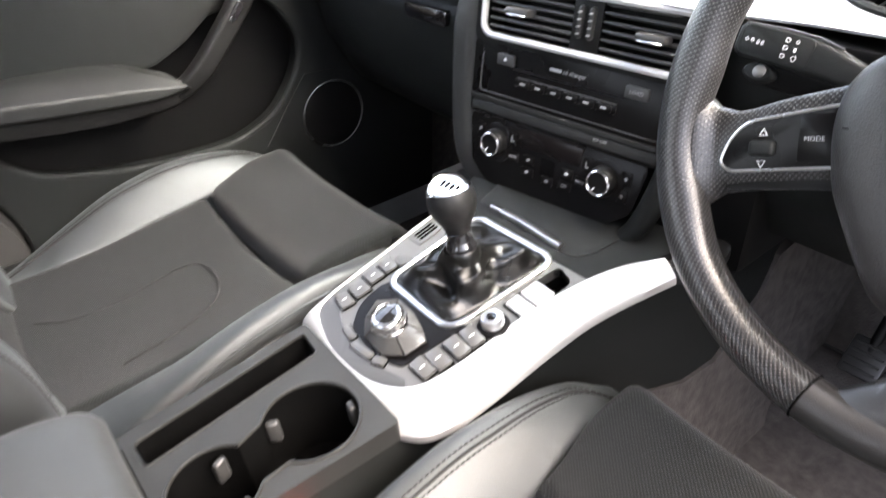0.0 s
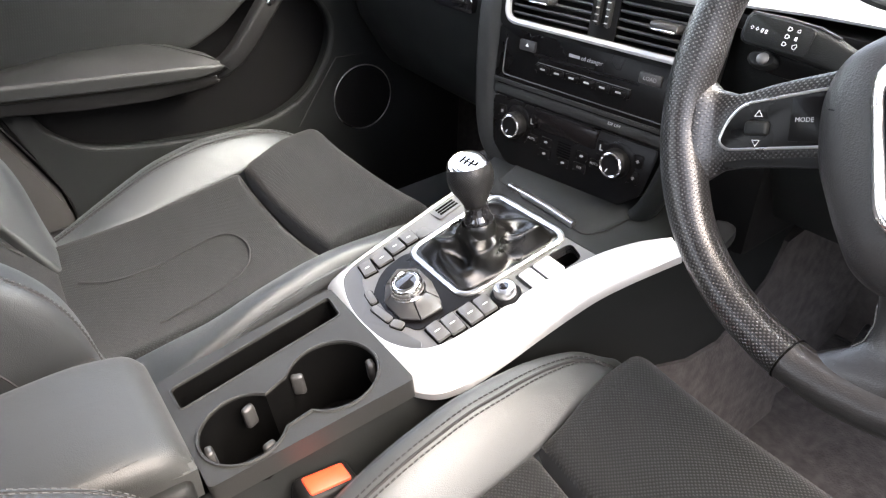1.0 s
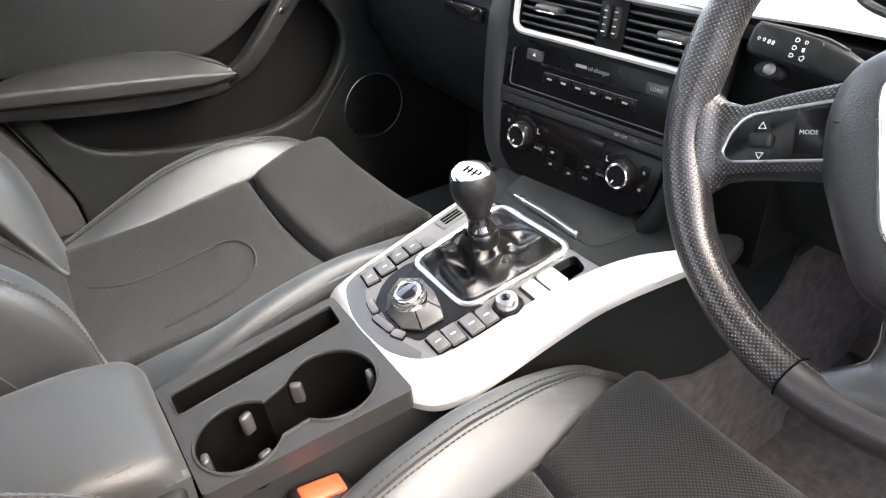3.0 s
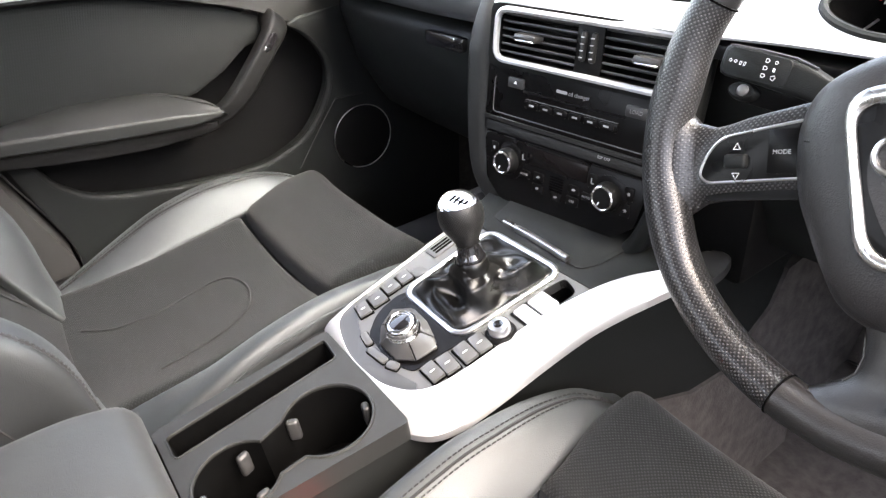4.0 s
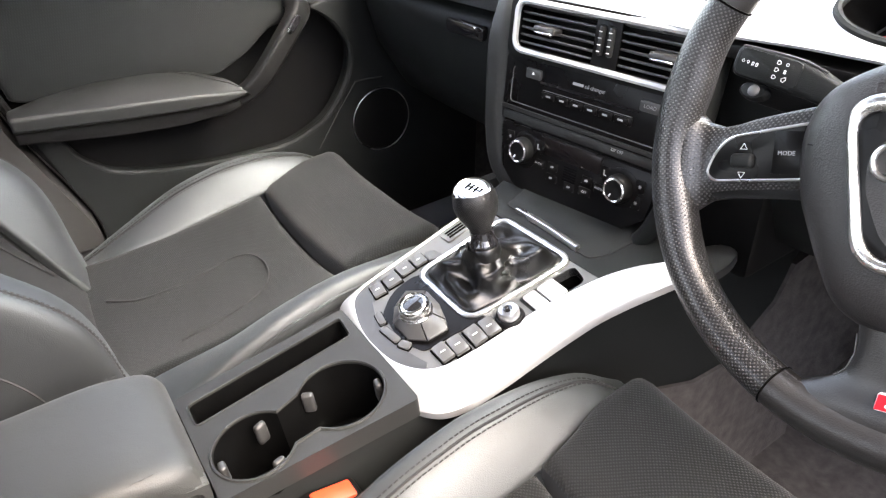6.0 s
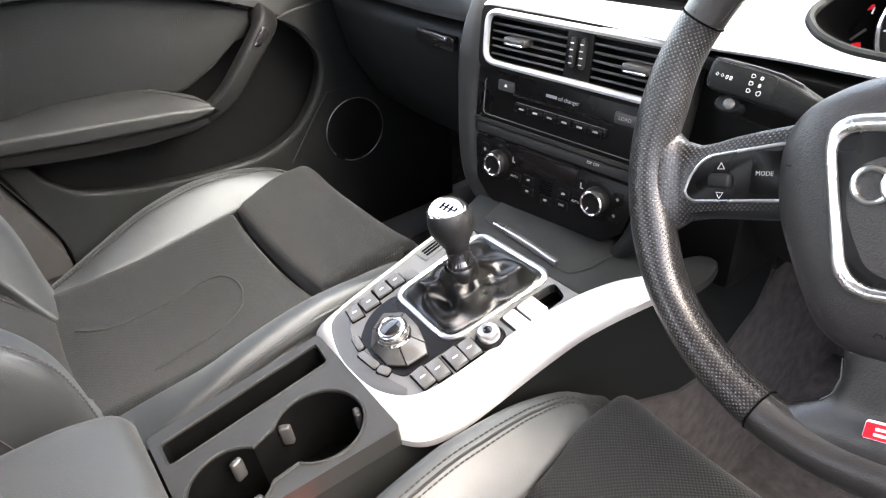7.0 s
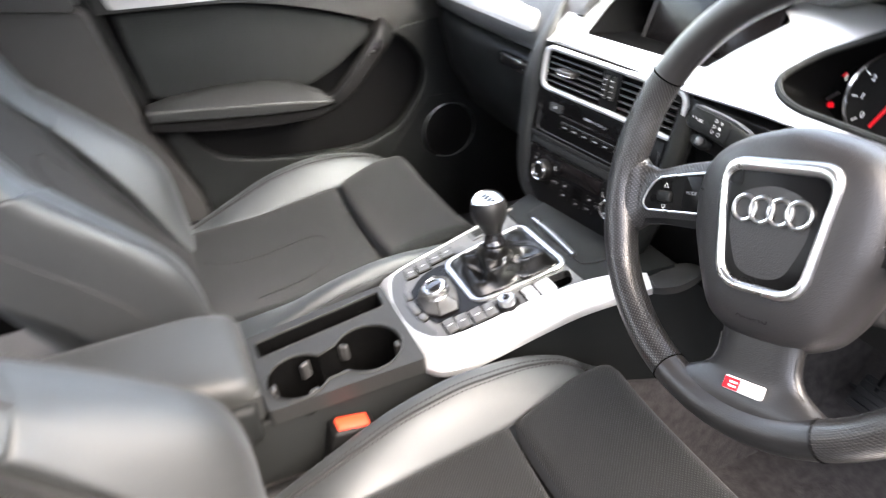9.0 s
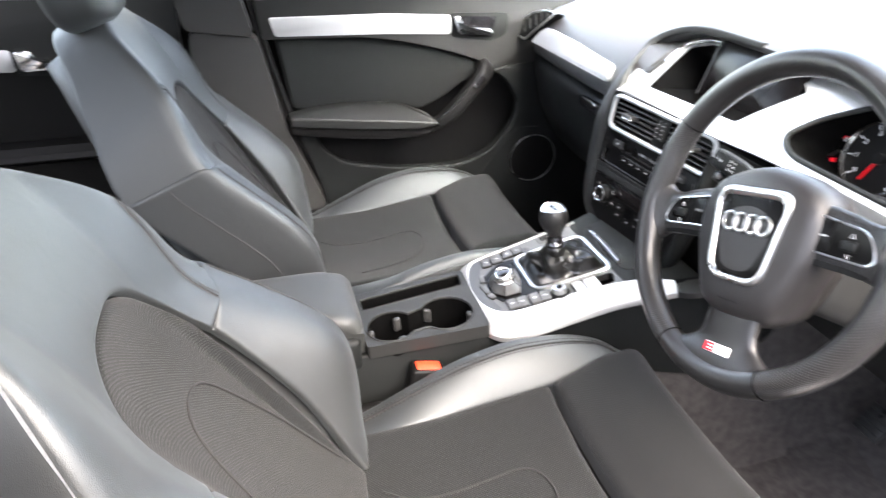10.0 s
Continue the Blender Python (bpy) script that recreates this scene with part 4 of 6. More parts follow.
def console():
    ob = thing("centre_console", (0.01, -0.2, 0.0), "dark grey centre console between the front seats", "centre console")
    # body, lofted along the car
    st = [(-1.0, -0.075, 0.095, 0.34), (-0.36, -0.075, 0.084, 0.352), (-0.14, -0.082, 0.092, 0.362), (0.0, -0.096, 0.102, 0.388), (0.08, -0.105, 0.110, 0.412), (0.20, -0.13, 0.16, 0.435), (0.27, -0.137, 0.164, 0.428), (0.37, -0.137, 0.164, 0.425), (0.41, -0.134, 0.158, 0.41), (0.44, -0.12, 0.142, 0.39)]
    bm = bmesh.new()
    rings = []
    for y, a, b, z in st:
        deep = 0.13 if y < 0.1 else 0.003
        sec = rounded([(a - 0.03, 0.0), (b + 0.03, 0.0), (b + 0.012, z - 0.06), (b, z), (b - 0.009, z), (b - 0.010, z - deep), (a + 0.010, z - deep), (a + 0.009, z), (a, z), (a - 0.012, z - 0.06)], [0.001, 0.001, 0.02, 0.004, 0.001, 0.001, 0.001, 0.001, 0.004, 0.02], 4)
        rings.append([bm.verts.new((p[0], y, p[1])) for p in sec])
    for p, q in zip(rings, rings[1:]):
        for i in range(len(p)):
            bm.faces.new((p[i], p[(i + 1) % len(p)], q[(i + 1) % len(p)], q[i]))
    bm.faces.new(rings[0][::-1])
    bm.faces.new(rings[-1])
    part("tunnel", bm, PLASTIC, ob, "dark grey plastic console sides")
    bm = bmesh.new()
    rings = []
    for y, a, b, z in ((0.10, -0.09, 0.095, 0.30), (0.24, -0.12, 0.125, 0.33), (0.50, -0.14, 0.150, 0.34), (0.85, -0.16, 0.180, 0.34)):
        sec = rounded([(a - 0.03, 0.0), (b + 0.035, 0.0), (b + 0.012, z - 0.08), (b - 0.02, z), (a + 0.02, z), (a - 0.012, z - 0.08)], [0.001, 0.001, 0.05, 0.03, 0.03, 0.05], 4)
        rings.append([bm.verts.new((p[0], y, p[1])) for p in sec])
    for p, q in zip(rings, rings[1:]):
        for i in range(len(p)):
            bm.faces.new((p[i], p[(i + 1) % len(p)], q[(i + 1) % len(p)], q[i]))
    bm.faces.new(rings[0][::-1])
    bm.faces.new(rings[-1])
    part("tunnel_carpet", bm, MAT_CLOTH, ob, "brown-grey carpet over the tunnel")
    for side in (-1, 1):
        bm = bmesh.new()
        rings = []
        ys, _, _, zs = zip(*st)
        edge_x = lines(ys, [q[2] if side > 0 else -q[1] for q in st])
        hem = lines([0.0, 0.184, 0.26, 0.307, 0.347, 0.374, 0.46], [0.262, 0.265, 0.264, 0.297, 0.320, 0.366, 0.375])
        for y in (-1.0, -0.36, -0.14, 0.0, 0.08, 0.14, 0.20, 0.235, 0.26, 0.28, 0.307, 0.33, 0.347, 0.36, 0.374, 0.42, 0.46):
            e, z, hi = edge_x(min(y, 0.37)), 0.425 if y > 0.2 else lines(ys, zs)(y), hem(y)
            out = lambda w: e + 0.012 + 0.018 * (1 - w / (z - 0.06)) + 0.006
            cut = [(out(hi) - 0.001, hi), (out(hi * 0.5) + 0.001, hi * 0.5), (out(0.004), 0.004), (e - 0.01, 0.004), (e - 0.01, hi)]
            rings.append([bm.verts.new((side * q, y, w)) for q, w in cut])
        for p, q in zip(rings, rings[1:]):
            for i in range(5):
                bm.faces.new((p[i], p[(i + 1) % 5], q[(i + 1) % 5], q[i]))
        bm.faces.new(rings[0][::-1])
        bm.faces.new(rings[-1])
        part("side_carpet", bm, MAT_CLOTH, ob, "brown-grey carpet along the console's foot")

    # tray with slot and cup holders
    deck = rounded([(-0.094, -0.001), (-0.080, -0.206), (0.071, -0.206), (0.082, -0.004)], 0.006)
    slot = rounded([(-0.063, -0.197), (-0.029, -0.197), (-0.046, -0.014), (-0.082, -0.010)], 0.006)
    f, r = (0.0245, -0.063, 0.0460), (0.0295, -0.158, 0.0410)
    cup = []
    for k in range(33):
        a = radians(-52 + (232 + 52) * k / 32)
        cup.append((f[0] + f[2] * math.cos(a), f[1] + f[2] * math.sin(a)))
    for k in range(33):
        a = radians(128 + (412 - 128) * k / 32)
        cup.append((r[0] + r[2] * math.cos(a), r[1] + r[2] * math.sin(a)))
    top = part("tray_top", slab(deck, -0.024, 0.0, holes=[slot, cup]), CONSOLE, ob, "grey console tray with a slot and two cup holders", place=REAR)

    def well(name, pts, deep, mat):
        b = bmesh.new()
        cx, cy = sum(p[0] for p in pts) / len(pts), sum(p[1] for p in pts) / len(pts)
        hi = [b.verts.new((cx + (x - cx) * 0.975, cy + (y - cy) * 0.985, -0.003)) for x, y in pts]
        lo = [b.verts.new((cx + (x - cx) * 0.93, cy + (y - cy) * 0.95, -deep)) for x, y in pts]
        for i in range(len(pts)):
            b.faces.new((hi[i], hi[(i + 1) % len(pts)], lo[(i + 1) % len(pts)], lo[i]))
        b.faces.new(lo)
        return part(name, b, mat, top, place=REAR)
    # INK walls carry the shade of the wells in their colour
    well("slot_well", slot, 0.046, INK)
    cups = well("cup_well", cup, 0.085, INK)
    ringline = [REAR @ Vector((x, y, 0.0005)) for x, y in cup]
    part("cup_rim", sweep(ringline, circle(0.0018, 6), closed=True), CONSOLE, top)
    part("slot_rim", sweep([REAR @ Vector((x, y, 0.0005)) for x, y in slot], circle(0.0010, 6), closed=True), CONSOLE, top)
    for x, y, turn in ((-0.003, -0.090, 150), (0.003, -0.145, 200), (0.027, -0.192, 265), (0.030, -0.024, 80), (0.056, -0.146, 10), (0.055, -0.096, -40)):
        part("gripper", rbox(0.008, 0.013, 0.026, 0.0035, 3), GREY_DARK, cups, "grey sprung cup gripper", place=REAR @ at(x, y, -0.018, turn))
    return ob


console()


def armrest():
    ob = thing("console_bin", (0.015, -0.55, 0.35), "closed console bin with a black leather armrest lid", "storage bin")

    def lid(u, v):
        x = mix(-0.068, 0.098, u)
        y = mix(-0.80, -0.348, v)
        edge = abs(u * 2 - 1)
        return Vector((x, y, 0.442 - 0.006 * edge ** 4 - 0.012 * step(0.8, 1.0, v) ** 2))
    lid_ob = part("lid", pad(lid, 26, 34, 0.022, 0.05, 0.003), LID_LEATHER, ob, "black leather padded lid")
    for x in (-0.055, 0.085):
        pts = [(x, -0.78 + k * 0.007, 0.4355) for k in range(58)]
        part("stitching", stitches(pts, (0, 0, 1)), THREAD, lid_ob)["kind"] = "stuff"
    pts = [(-0.06 + 0.15 * k / 20, -0.352, 0.405) for k in range(21)]
    part("stitching", stitches(pts, (0, 1, 0)), THREAD, lid_ob)["kind"] = "stuff"
    part("box", rbox(0.172, 0.44, 0.06, 0.01, 3, at=(0.015, -0.575, 0.366)), PLASTIC, ob)


armrest()


def trim_plate():
    ob = thing("gear_surround", (0.02, -0.02, 0.40), "brushed aluminium gear surround plate on the console", "trim plate")
    inner = [(-0.092, 0.115), (-0.0915, 0.05), (-0.090, 0.01), (-0.0885, -0.03), (-0.087, -0.065), (-0.084, -0.090), (-0.0755, -0.1045), (-0.0552, -0.1146), (-0.0268, -0.1222), (0.0021, -0.1243), (0.0383, -0.1213), (0.0640, -0.1110), (0.0794, -0.0985), (0.0881, -0.0830), (0.0936, -0.0592), (0.0975, -0.025), (0.1000, 0.010), (0.1035, 0.040), (0.1110, 0.076), (0.1215, 0.112), (0.1360, 0.1415), (0.1500, 0.160), (0.1600, 0.1715)]
    outer = [(-0.100, 0.115, -0.002), (-0.100, 0.05, -0.002), (-0.099, 0.01, -0.003), (-0.0985, -0.03, -0.004), (-0.098, -0.075, -0.007), (-0.097, -0.108, -0.011), (-0.092, -0.1235, -0.013), (-0.055, -0.1320, -0.014), (-0.020, -0.1365, -0.014), (0.02, -0.1395, -0.014), (0.057, -0.1400, -0.014), (0.087, -0.1370, -0.015), (0.108, -0.1275, -0.015), (0.122, -0.1120, -0.016), (0.1305, -0.085, -0.017), (0.1340, -0.045, -0.018), (0.1365, 0.000, -0.018), (0.1395, 0.040, -0.018), (0.1445, 0.076, -0.017), (0.1545, 0.110, -0.015), (0.1640, 0.132, -0.012), (0.1725, 0.150, -0.009), (0.1795, 0.1640, -0.0065)]
    a = smooth_line([(x, y, 0.003) for x, y in inner], 5)
    b = smooth_line(outer, 5)
    bm = bmesh.new()
    rows = []
    for p, q in zip(a, b):
        d = q.z
        pts = [p + Vector((0, 0, -0.012)), p, p.lerp(q, 0.06) + Vector((0, 0, 0.0010 - d * 0.05)), p.lerp(q, 0.35) + Vector((0, 0, 0.0012 - d * 0.22)), p.lerp(q, 0.70) + Vector((0, 0, 0.0008 - d * 0.26)), p.lerp(q, 0.92) + Vector((0, 0, -d * 0.13)), q, q + Vector((0, 0, -0.010))]
        rows.append([bm.verts.new(v) for v in pts])
    for r0, r1 in zip(rows, rows[1:]):
        for k in range(len(r0) - 1):
            bm.faces.new((r0[k], r0[k + 1], r1[k + 1], r1[k]))
        bm.faces.new((r0[-1], r0[0], r1[0], r1[-1]))
    bm.faces.new(rows[0])
    bm.faces.new(rows[-1][::-1])
    part("plate", bm, ALU, ob, "brushed aluminium frame", place=DECK)
    tail = rounded([(0.161, 0.1725), (0.1805, 0.165), (0.189, 0.172), (0.199, 0.187), (0.2025, 0.210), (0.195, 0.236), (0.166, 0.224)], [0.001, 0.001, 0.01, 0.01, 0.012, 0.012, 0.01])
    part("tail_piece", slab(tail, -0.016, -0.0045, 0.003), GREY_DARK, ob, "dull grey end of the frame", place=DECK)

    # control panel inside it: a dark band at its lower edge, the paler field above
    pan = [(p.x, p.y) for p in a if p.y < 0.108]
    dark = rounded([(0.0775, 0.0715), (0.1065, 0.0690), (0.1085, 0.0935), (0.0830, 0.1020)], [0.004, 0.004, 0.008, 0.008])
    panel = part("control_panel", slab(pan, -0.012, 0.0008, holes=[dark]), SILVER, ob, "satin silver control panel", place=DECK)
    edge = [p for p in a if p.y < -0.058 and p.x < 0.078]
    core = Vector((0.004, -0.050, 0.003))
    band = [(p.x, p.y) for p in edge] + [(p.x, p.y) for p in [q.lerp(core, 0.27 - 0.16 * abs(2 * i / (len(edge) - 1) - 1) ** 3) for i, q in enumerate(edge)][::-1]]
    part("panel_band", slab(band, 0.0, 0.0016, 0.0004), GREY_DARK, panel, "dark grey lower band of the panel", place=DECK)
    part("control_dish", slab(rounded([(-0.044, -0.074), (-0.028, -0.093), (0.008, -0.098), (0.036, -0.096), (0.055, -0.089), (0.059, -0.060), (0.064, -0.030), (0.070, -0.012), (0.052, -0.020), (-0.044, -0.020), (-0.052, -0.036), (-0.050, -0.060)], 0.006), 0.0, 0.0022), PANEL, panel, "black dish round the controller", place=DECK)

    # rotary controller with its ring of keys
    m = DECK @ at(0.0100, -0.0665, 0.0015)
    rim = [(-0.0340, -0.0104), (-0.0440, 0.0120), (-0.0250, 0.0290), (0.0040, 0.0270), (0.0300, 0.0185), (0.0425, 0.0120), (0.0390, -0.0135), (0.0210, -0.0275), (-0.0120, -0.0270)]
    base = part("controller_base", slab(rounded(rim, 0.003), 0, 0.0035, 0.001), PANEL, panel, "black controller base", place=m)
    for i0, i1 in ((0, 2), (2, 4), (4, 6), (6, 8), (8, 9)):
        k0 = [Vector((*rim[i % 9], 0)) for i in range(i0, i1 + 1)]
        top = [p.normalized() * 0.0200 for p in k0]
        mid = sum(k0, Vector()) / len(k0)
        k0 = [p.lerp(mid, 0.05) for p in k0]
        top = [p.lerp(mid, 0.05) for p in top]
        loop = [(p.x, p.y, 0.0055) for p in k0] + [(p.x, p.y, 0.0125) for p in top[::-1]]
        bm = bmesh.new()
        hi = [bm.verts.new(p) for p in loop]
        lo = [bm.verts.new((p[0], p[1], 0.002)) for p in loop]
        bm.faces.new(hi)
        bm.faces.new(lo[::-1])
        for i in range(len(hi)):
            bm.faces.new((lo[i], lo[(i + 1) % len(hi)], hi[(i + 1) % len(hi)], hi[i]))
        bmesh.ops.bevel(bm, geom=bm.edges[:], offset=0.0007, segments=2, affect="EDGES", profile=0.5)
        part("menu_key", bm, BUTTON if i0 != 6 else GREY_DARK, base, place=m)
    part("controller_knob", lathe([(0.0228, 0.006), (0.0228, 0.0125), (0.0212, 0.0140), (0.0205, 0.0165), (0.0214, 0.0180), (0.0208, 0.0235), (0.0185, 0.0258), (0.0160, 0.0264), (0.0148, 0.0250), (0, 0.0246)], 48), CHROME, panel, "chrome rotary controller knob", place=m @ Matrix.Diagonal((0.84, 0.84, 1, 1)))
    part("knob_groove", lathe([(0.0210, 0.0142), (0.0202, 0.0150), (0.0202, 0.0165), (0.0210, 0.0176)], 48), BLACK, panel, place=m @ Matrix.Diagonal((0.84, 0.84, 1, 1)))
    part("controller_cap", lathe([(0.0145, 0.0249), (0.012, 0.0259), (0, 0.0264)], 32), GLOSS, panel, "dark mirror cap", place=m @ Matrix.Diagonal((0.84, 0.84, 1, 1)))

    # rows of keys
    for u, v, w, h, t in ((-0.0657, -0.0762, 0.0215, 0.0148, -10), (-0.0660, -0.0555, 0.0205, 0.0190, -5), (-0.0700, -0.0335, 0.0195, 0.0182, -3), (-0.0695, -0.0135, 0.0195, 0.0160, -4)):
        k = key(panel, DECK, u, v, w, h, 0.0050, t, r=0.0014, gap=0.0016)
        part("key_print", slab(rect(-0.0026, -0.0005, 0.0026, 0.0005, 0.0002), 0.0, 0.0052), WHITE, k, place=DECK @ at(u, v, 0, t + 90))
    part("key_tab", slab(rounded([(-0.0740, -0.0010), (-0.0700, 0.0110), (-0.0520, 0.0130), (-0.0570, -0.0050)], 0.004), 0.0, 0.0036, 0.001), GREY_PANEL, panel, place=DECK)
    for u, v, w, h, t in ((-0.0235, -0.0985, 0.021, 0.0080, -10), (0.0060, -0.1030, 0.031, 0.0085, 5), (0.0315, -0.0995, 0.015, 0.0095, 22)):
        key(panel, DECK, u, v, w, h, 0.0042, t, BUTTON, r=0.003, gap=0.0012)
    for u, v, w, h, t in ((0.0725, -0.0762, 0.0250, 0.0150, -2), (0.0762, -0.0593, 0.0255, 0.0158, -6), (0.0795, -0.0383, 0.0262, 0.0162, -4), (0.0818, -0.0205, 0.0248, 0.0160, -7)):
        k = key(panel, DECK, u, v, w, h, 0.0056, t, r=0.0014, gap=0.0016)
        part("key_print", slab(rect(-0.0030, -0.0006, 0.0030, 0.0006, 0.0002), 0.0, 0.0058), WHITE, k, place=DECK @ at(u, v, 0, t + 90))
    m2 = DECK @ at(0.0870, 0.0035, 0.0)
    part("volume_collar", lathe([(0.0165, 0.0), (0.0165, 0.003), (0.0145, 0.0055), (0.0120, 0.0060), (0.0, 0.006)], 32), BLACK, panel, place=m2)
    part("volume_knob", lathe([(0.0118, 0.005), (0.0118, 0.012), (0.0100, 0.0150), (0.0065, 0.0157), (0, 0.0152)], 32), SATIN, panel, "small chrome volume knob", place=m2)
    part("volume_cap", lathe([(0.0054, 0.0155), (0.004, 0.0160), (0, 0.0162)], 24), GLOSS, panel, place=m2)
    # brake switches and the dark recess ahead of them
    bm = bmesh.new()
    hi, lo = [[bm.verts.new((x, y, z)) for x, y in dark] for z in (-0.001, -0.028)]
    for i in range(len(dark)):
        bm.faces.new((hi[i], hi[(i + 1) % len(dark)], lo[(i + 1) % len(dark)], lo[i]))
    bm.faces.new(lo)
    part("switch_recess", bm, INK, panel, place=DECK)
    part("brake_surround", slab(rounded([(0.0745, 0.0265), (0.1050, 0.0250), (0.1085, 0.0700), (0.0775, 0.0720)], 0.003), 0.0, 0.0014), BLACK, panel, place=DECK)
    part("brake_switch", slab(rect(-0.0140, -0.0110, 0.0140, 0.0110, 0.002), 0.0, 0.0042, 0.0012), ALU, panel, "silver parking brake switch", place=DECK @ at(0.0932, 0.0590, 0.0, -3))
    part("brake_switch", slab(rect(-0.0140, -0.0082, 0.0140, 0.0082, 0.002), 0.0, 0.0036, 0.0012), ALU, panel, "silver hold switch", place=DECK @ at(0.0910, 0.0372, 0.0, -3))
    # slotted sensor cover
    part("sensor_cover", slab(rounded([(-0.0870, 0.0310), (-0.0660, 0.0315), (-0.0670, 0.0660), (-0.0880, 0.0700)], 0.002), 0.0, 0.0028, 0.001), SILVER, panel, place=DECK)
    for k in range(3):
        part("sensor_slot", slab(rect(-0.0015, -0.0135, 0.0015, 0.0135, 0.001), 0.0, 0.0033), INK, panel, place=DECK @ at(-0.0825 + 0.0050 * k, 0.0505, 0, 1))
    return ob


trim_plate()


def gear_lever():
    ob = thing("gear_lever", (0.006, 0.0, 0.42), "gear lever with leather boot and chrome-capped knob", "gear lever")
    frame_line = rounded([(-0.0505, -0.0275), (0.0575, -0.0290), (0.0745, 0.1055), (-0.0465, 0.1045)], 0.018, 6)
    sec = [(-0.0036, 0.0), (0.0036, 0.0), (0.0032, 0.0030), (0.0012, 0.0044), (-0.0012, 0.0044), (-0.0032, 0.0030)]
    part("boot_frame", sweep([DECK @ Vector((x, y, 0.001)) for x, y in frame_line], sec, closed=True, up=DECK.to_3x3() @ Vector((0, 0, 1))), SATIN, ob, "satin chrome boot frame")
    # boot: folds gather towards the stick
    n, rows = 96, 26
    base = []
    P = [Vector((x, y, 0)) for x, y in frame_line]
    L = [0]
    for a, b in zip(P, P[1:] + P[:1]):
        L.append(L[-1] + (b - a).length)
    for i in range(n):
        d = L[-1] * i / n
        k = max(j for j in range(len(P)) if L[j] <= d)
        base.append(P[k].lerp(P[(k + 1) % len(P)], (d - L[k]) / (L[k + 1] - L[k] + 1e-9)))
    base_c = Vector((0.006, 0.038, 0))
    top_c = Vector((0.0225, 0.0275, 0.050))
    bm = bmesh.new()
    grid = []
    for j in range(rows + 1):
        t = j / rows
        row = []
        for i in range(n):
            a = math.atan2(base[i].y - base_c.y, base[i].x - base_c.x)
            b = base_c + (base[i] - base_c) * 0.95
            e = top_c + Vector((math.cos(a), math.sin(a), 0)) * 0.015
            out = t ** 0.85
            q = b.lerp(e, out)
            q.z = 0.001 + 0.051 * (0.36 * math.sin(min(1, t * 3.0) * math.pi / 2) + 0.64 * t ** 2.2)
            w = math.sin(min(1.0, t * 1.2) * math.pi) ** 0.9
            ridge = 0.45 - abs(math.sin(2.5 * a + 1.6 * t + 0.9))
            pleat = 0.40 - abs(math.sin(4.0 * a - 2.2 * t + 2.1))
            fold = noise.noise(Vector((math.cos(a) * 1.4, math.sin(a) * 1.4, t * 1.8 + 3))) * 0.020 + ridge * 0.009 + pleat * 0.005 * math.sin(a * 1.5 + 1) + 0.001
            d = (q - base_c)
            d.z = 0
            d = d.normalized() if d.length > 1e-6 else Vector((0, 0, 0))
            q += (d * 0.6 + Vector((0, 0, 1.0))) * fold * w
            q.z = max(q.z, 0.0035)
            row.append(bm.verts.new(q))
        grid.append(row)
    for a, b in zip(grid, grid[1:]):
        for i in range(n):
            bm.faces.new((a[i], a[(i + 1) % n], b[(i + 1) % n], b[i]))
    part("boot", bm, LEATHER_SOFT, ob, "creased black leather boot", place=DECK, angle=180)
    # stick, collar and knob
    foot, head = Vector((0.0225, -0.0030, 0.478)), Vector((0.0095, -0.0055, 0.5335))
    ax = (head - foot)
    H = ax.length
    q = ax.to_track_quat("Z", "Y").to_matrix().to_4x4()
    m = Matrix.Translation(foot) @ q
    part("collar", lathe([(0.0165, -0.024), (0.0178, -0.016), (0.0172, -0.010), (0.0150, -0.007)], 32), LEATHER_SOFT, ob, place=m)
    part("neck_ring", lathe([(0.0160, -0.010), (0.0168, -0.007), (0.0160, -0.004), (0.0140, -0.001), (0.0128, 0.008), (0.0132, H - 0.046)], 32), GLOSS, ob, place=m)
    knob = part("knob", lathe([(0.0118, H - 0.056), (0.0116, H - 0.050), (0.0128, H - 0.044), (0.0166, H - 0.036), (0.0215, H - 0.028), (0.0242, H - 0.020), (0.0246, H - 0.013), (0.0236, H - 0.006), (0.0216, H - 0.001)], 48), KNOB, ob, "black perforated leather knob", place=m)
    # the cap faces the driver
    face = Vector((0.20, -0.15, 0.97)).normalized()
    cap = Matrix.Translation(m @ Vector((0, 0, H - 0.003))) @ face.to_track_quat("Z", "Y").to_matrix().to_4x4() @ pose(0, 0, 0, 0, 0, -38)
    top = part("knob_cap", lathe([(0.0205, -0.008), (0.0226, -0.003), (0.0226, 0.0005), (0.0208, 0.0040), (0.0180, 0.0052), (0.0160, 0.0044), (0, 0.0050)], 48), CHROME, knob, "polished chrome cap", place=cap)
    part("cap_disc", lathe([(0.0150, 0.0046), (0.0146, 0.0054), (0, 0.0058)], 40), SATIN, top, "satin disc with the shift pattern", place=cap)
    for u, v, w, h in ((0.001, 0, 0.0165, 0.0014), (-0.0070, 0, 0.0022, 0.0105), (-0.0020, 0, 0.0022, 0.0105), (0.0034, 0, 0.0022, 0.0105), (0.0086, 0.0028, 0.0022, 0.0050)):
        part("shift_pattern", slab(rect(-w / 2, -h / 2, w / 2, h / 2, 0.0005), 0.004, 0.0062), INK, top, place=cap @ at(u, v, 0))
    return ob


gear_lever()


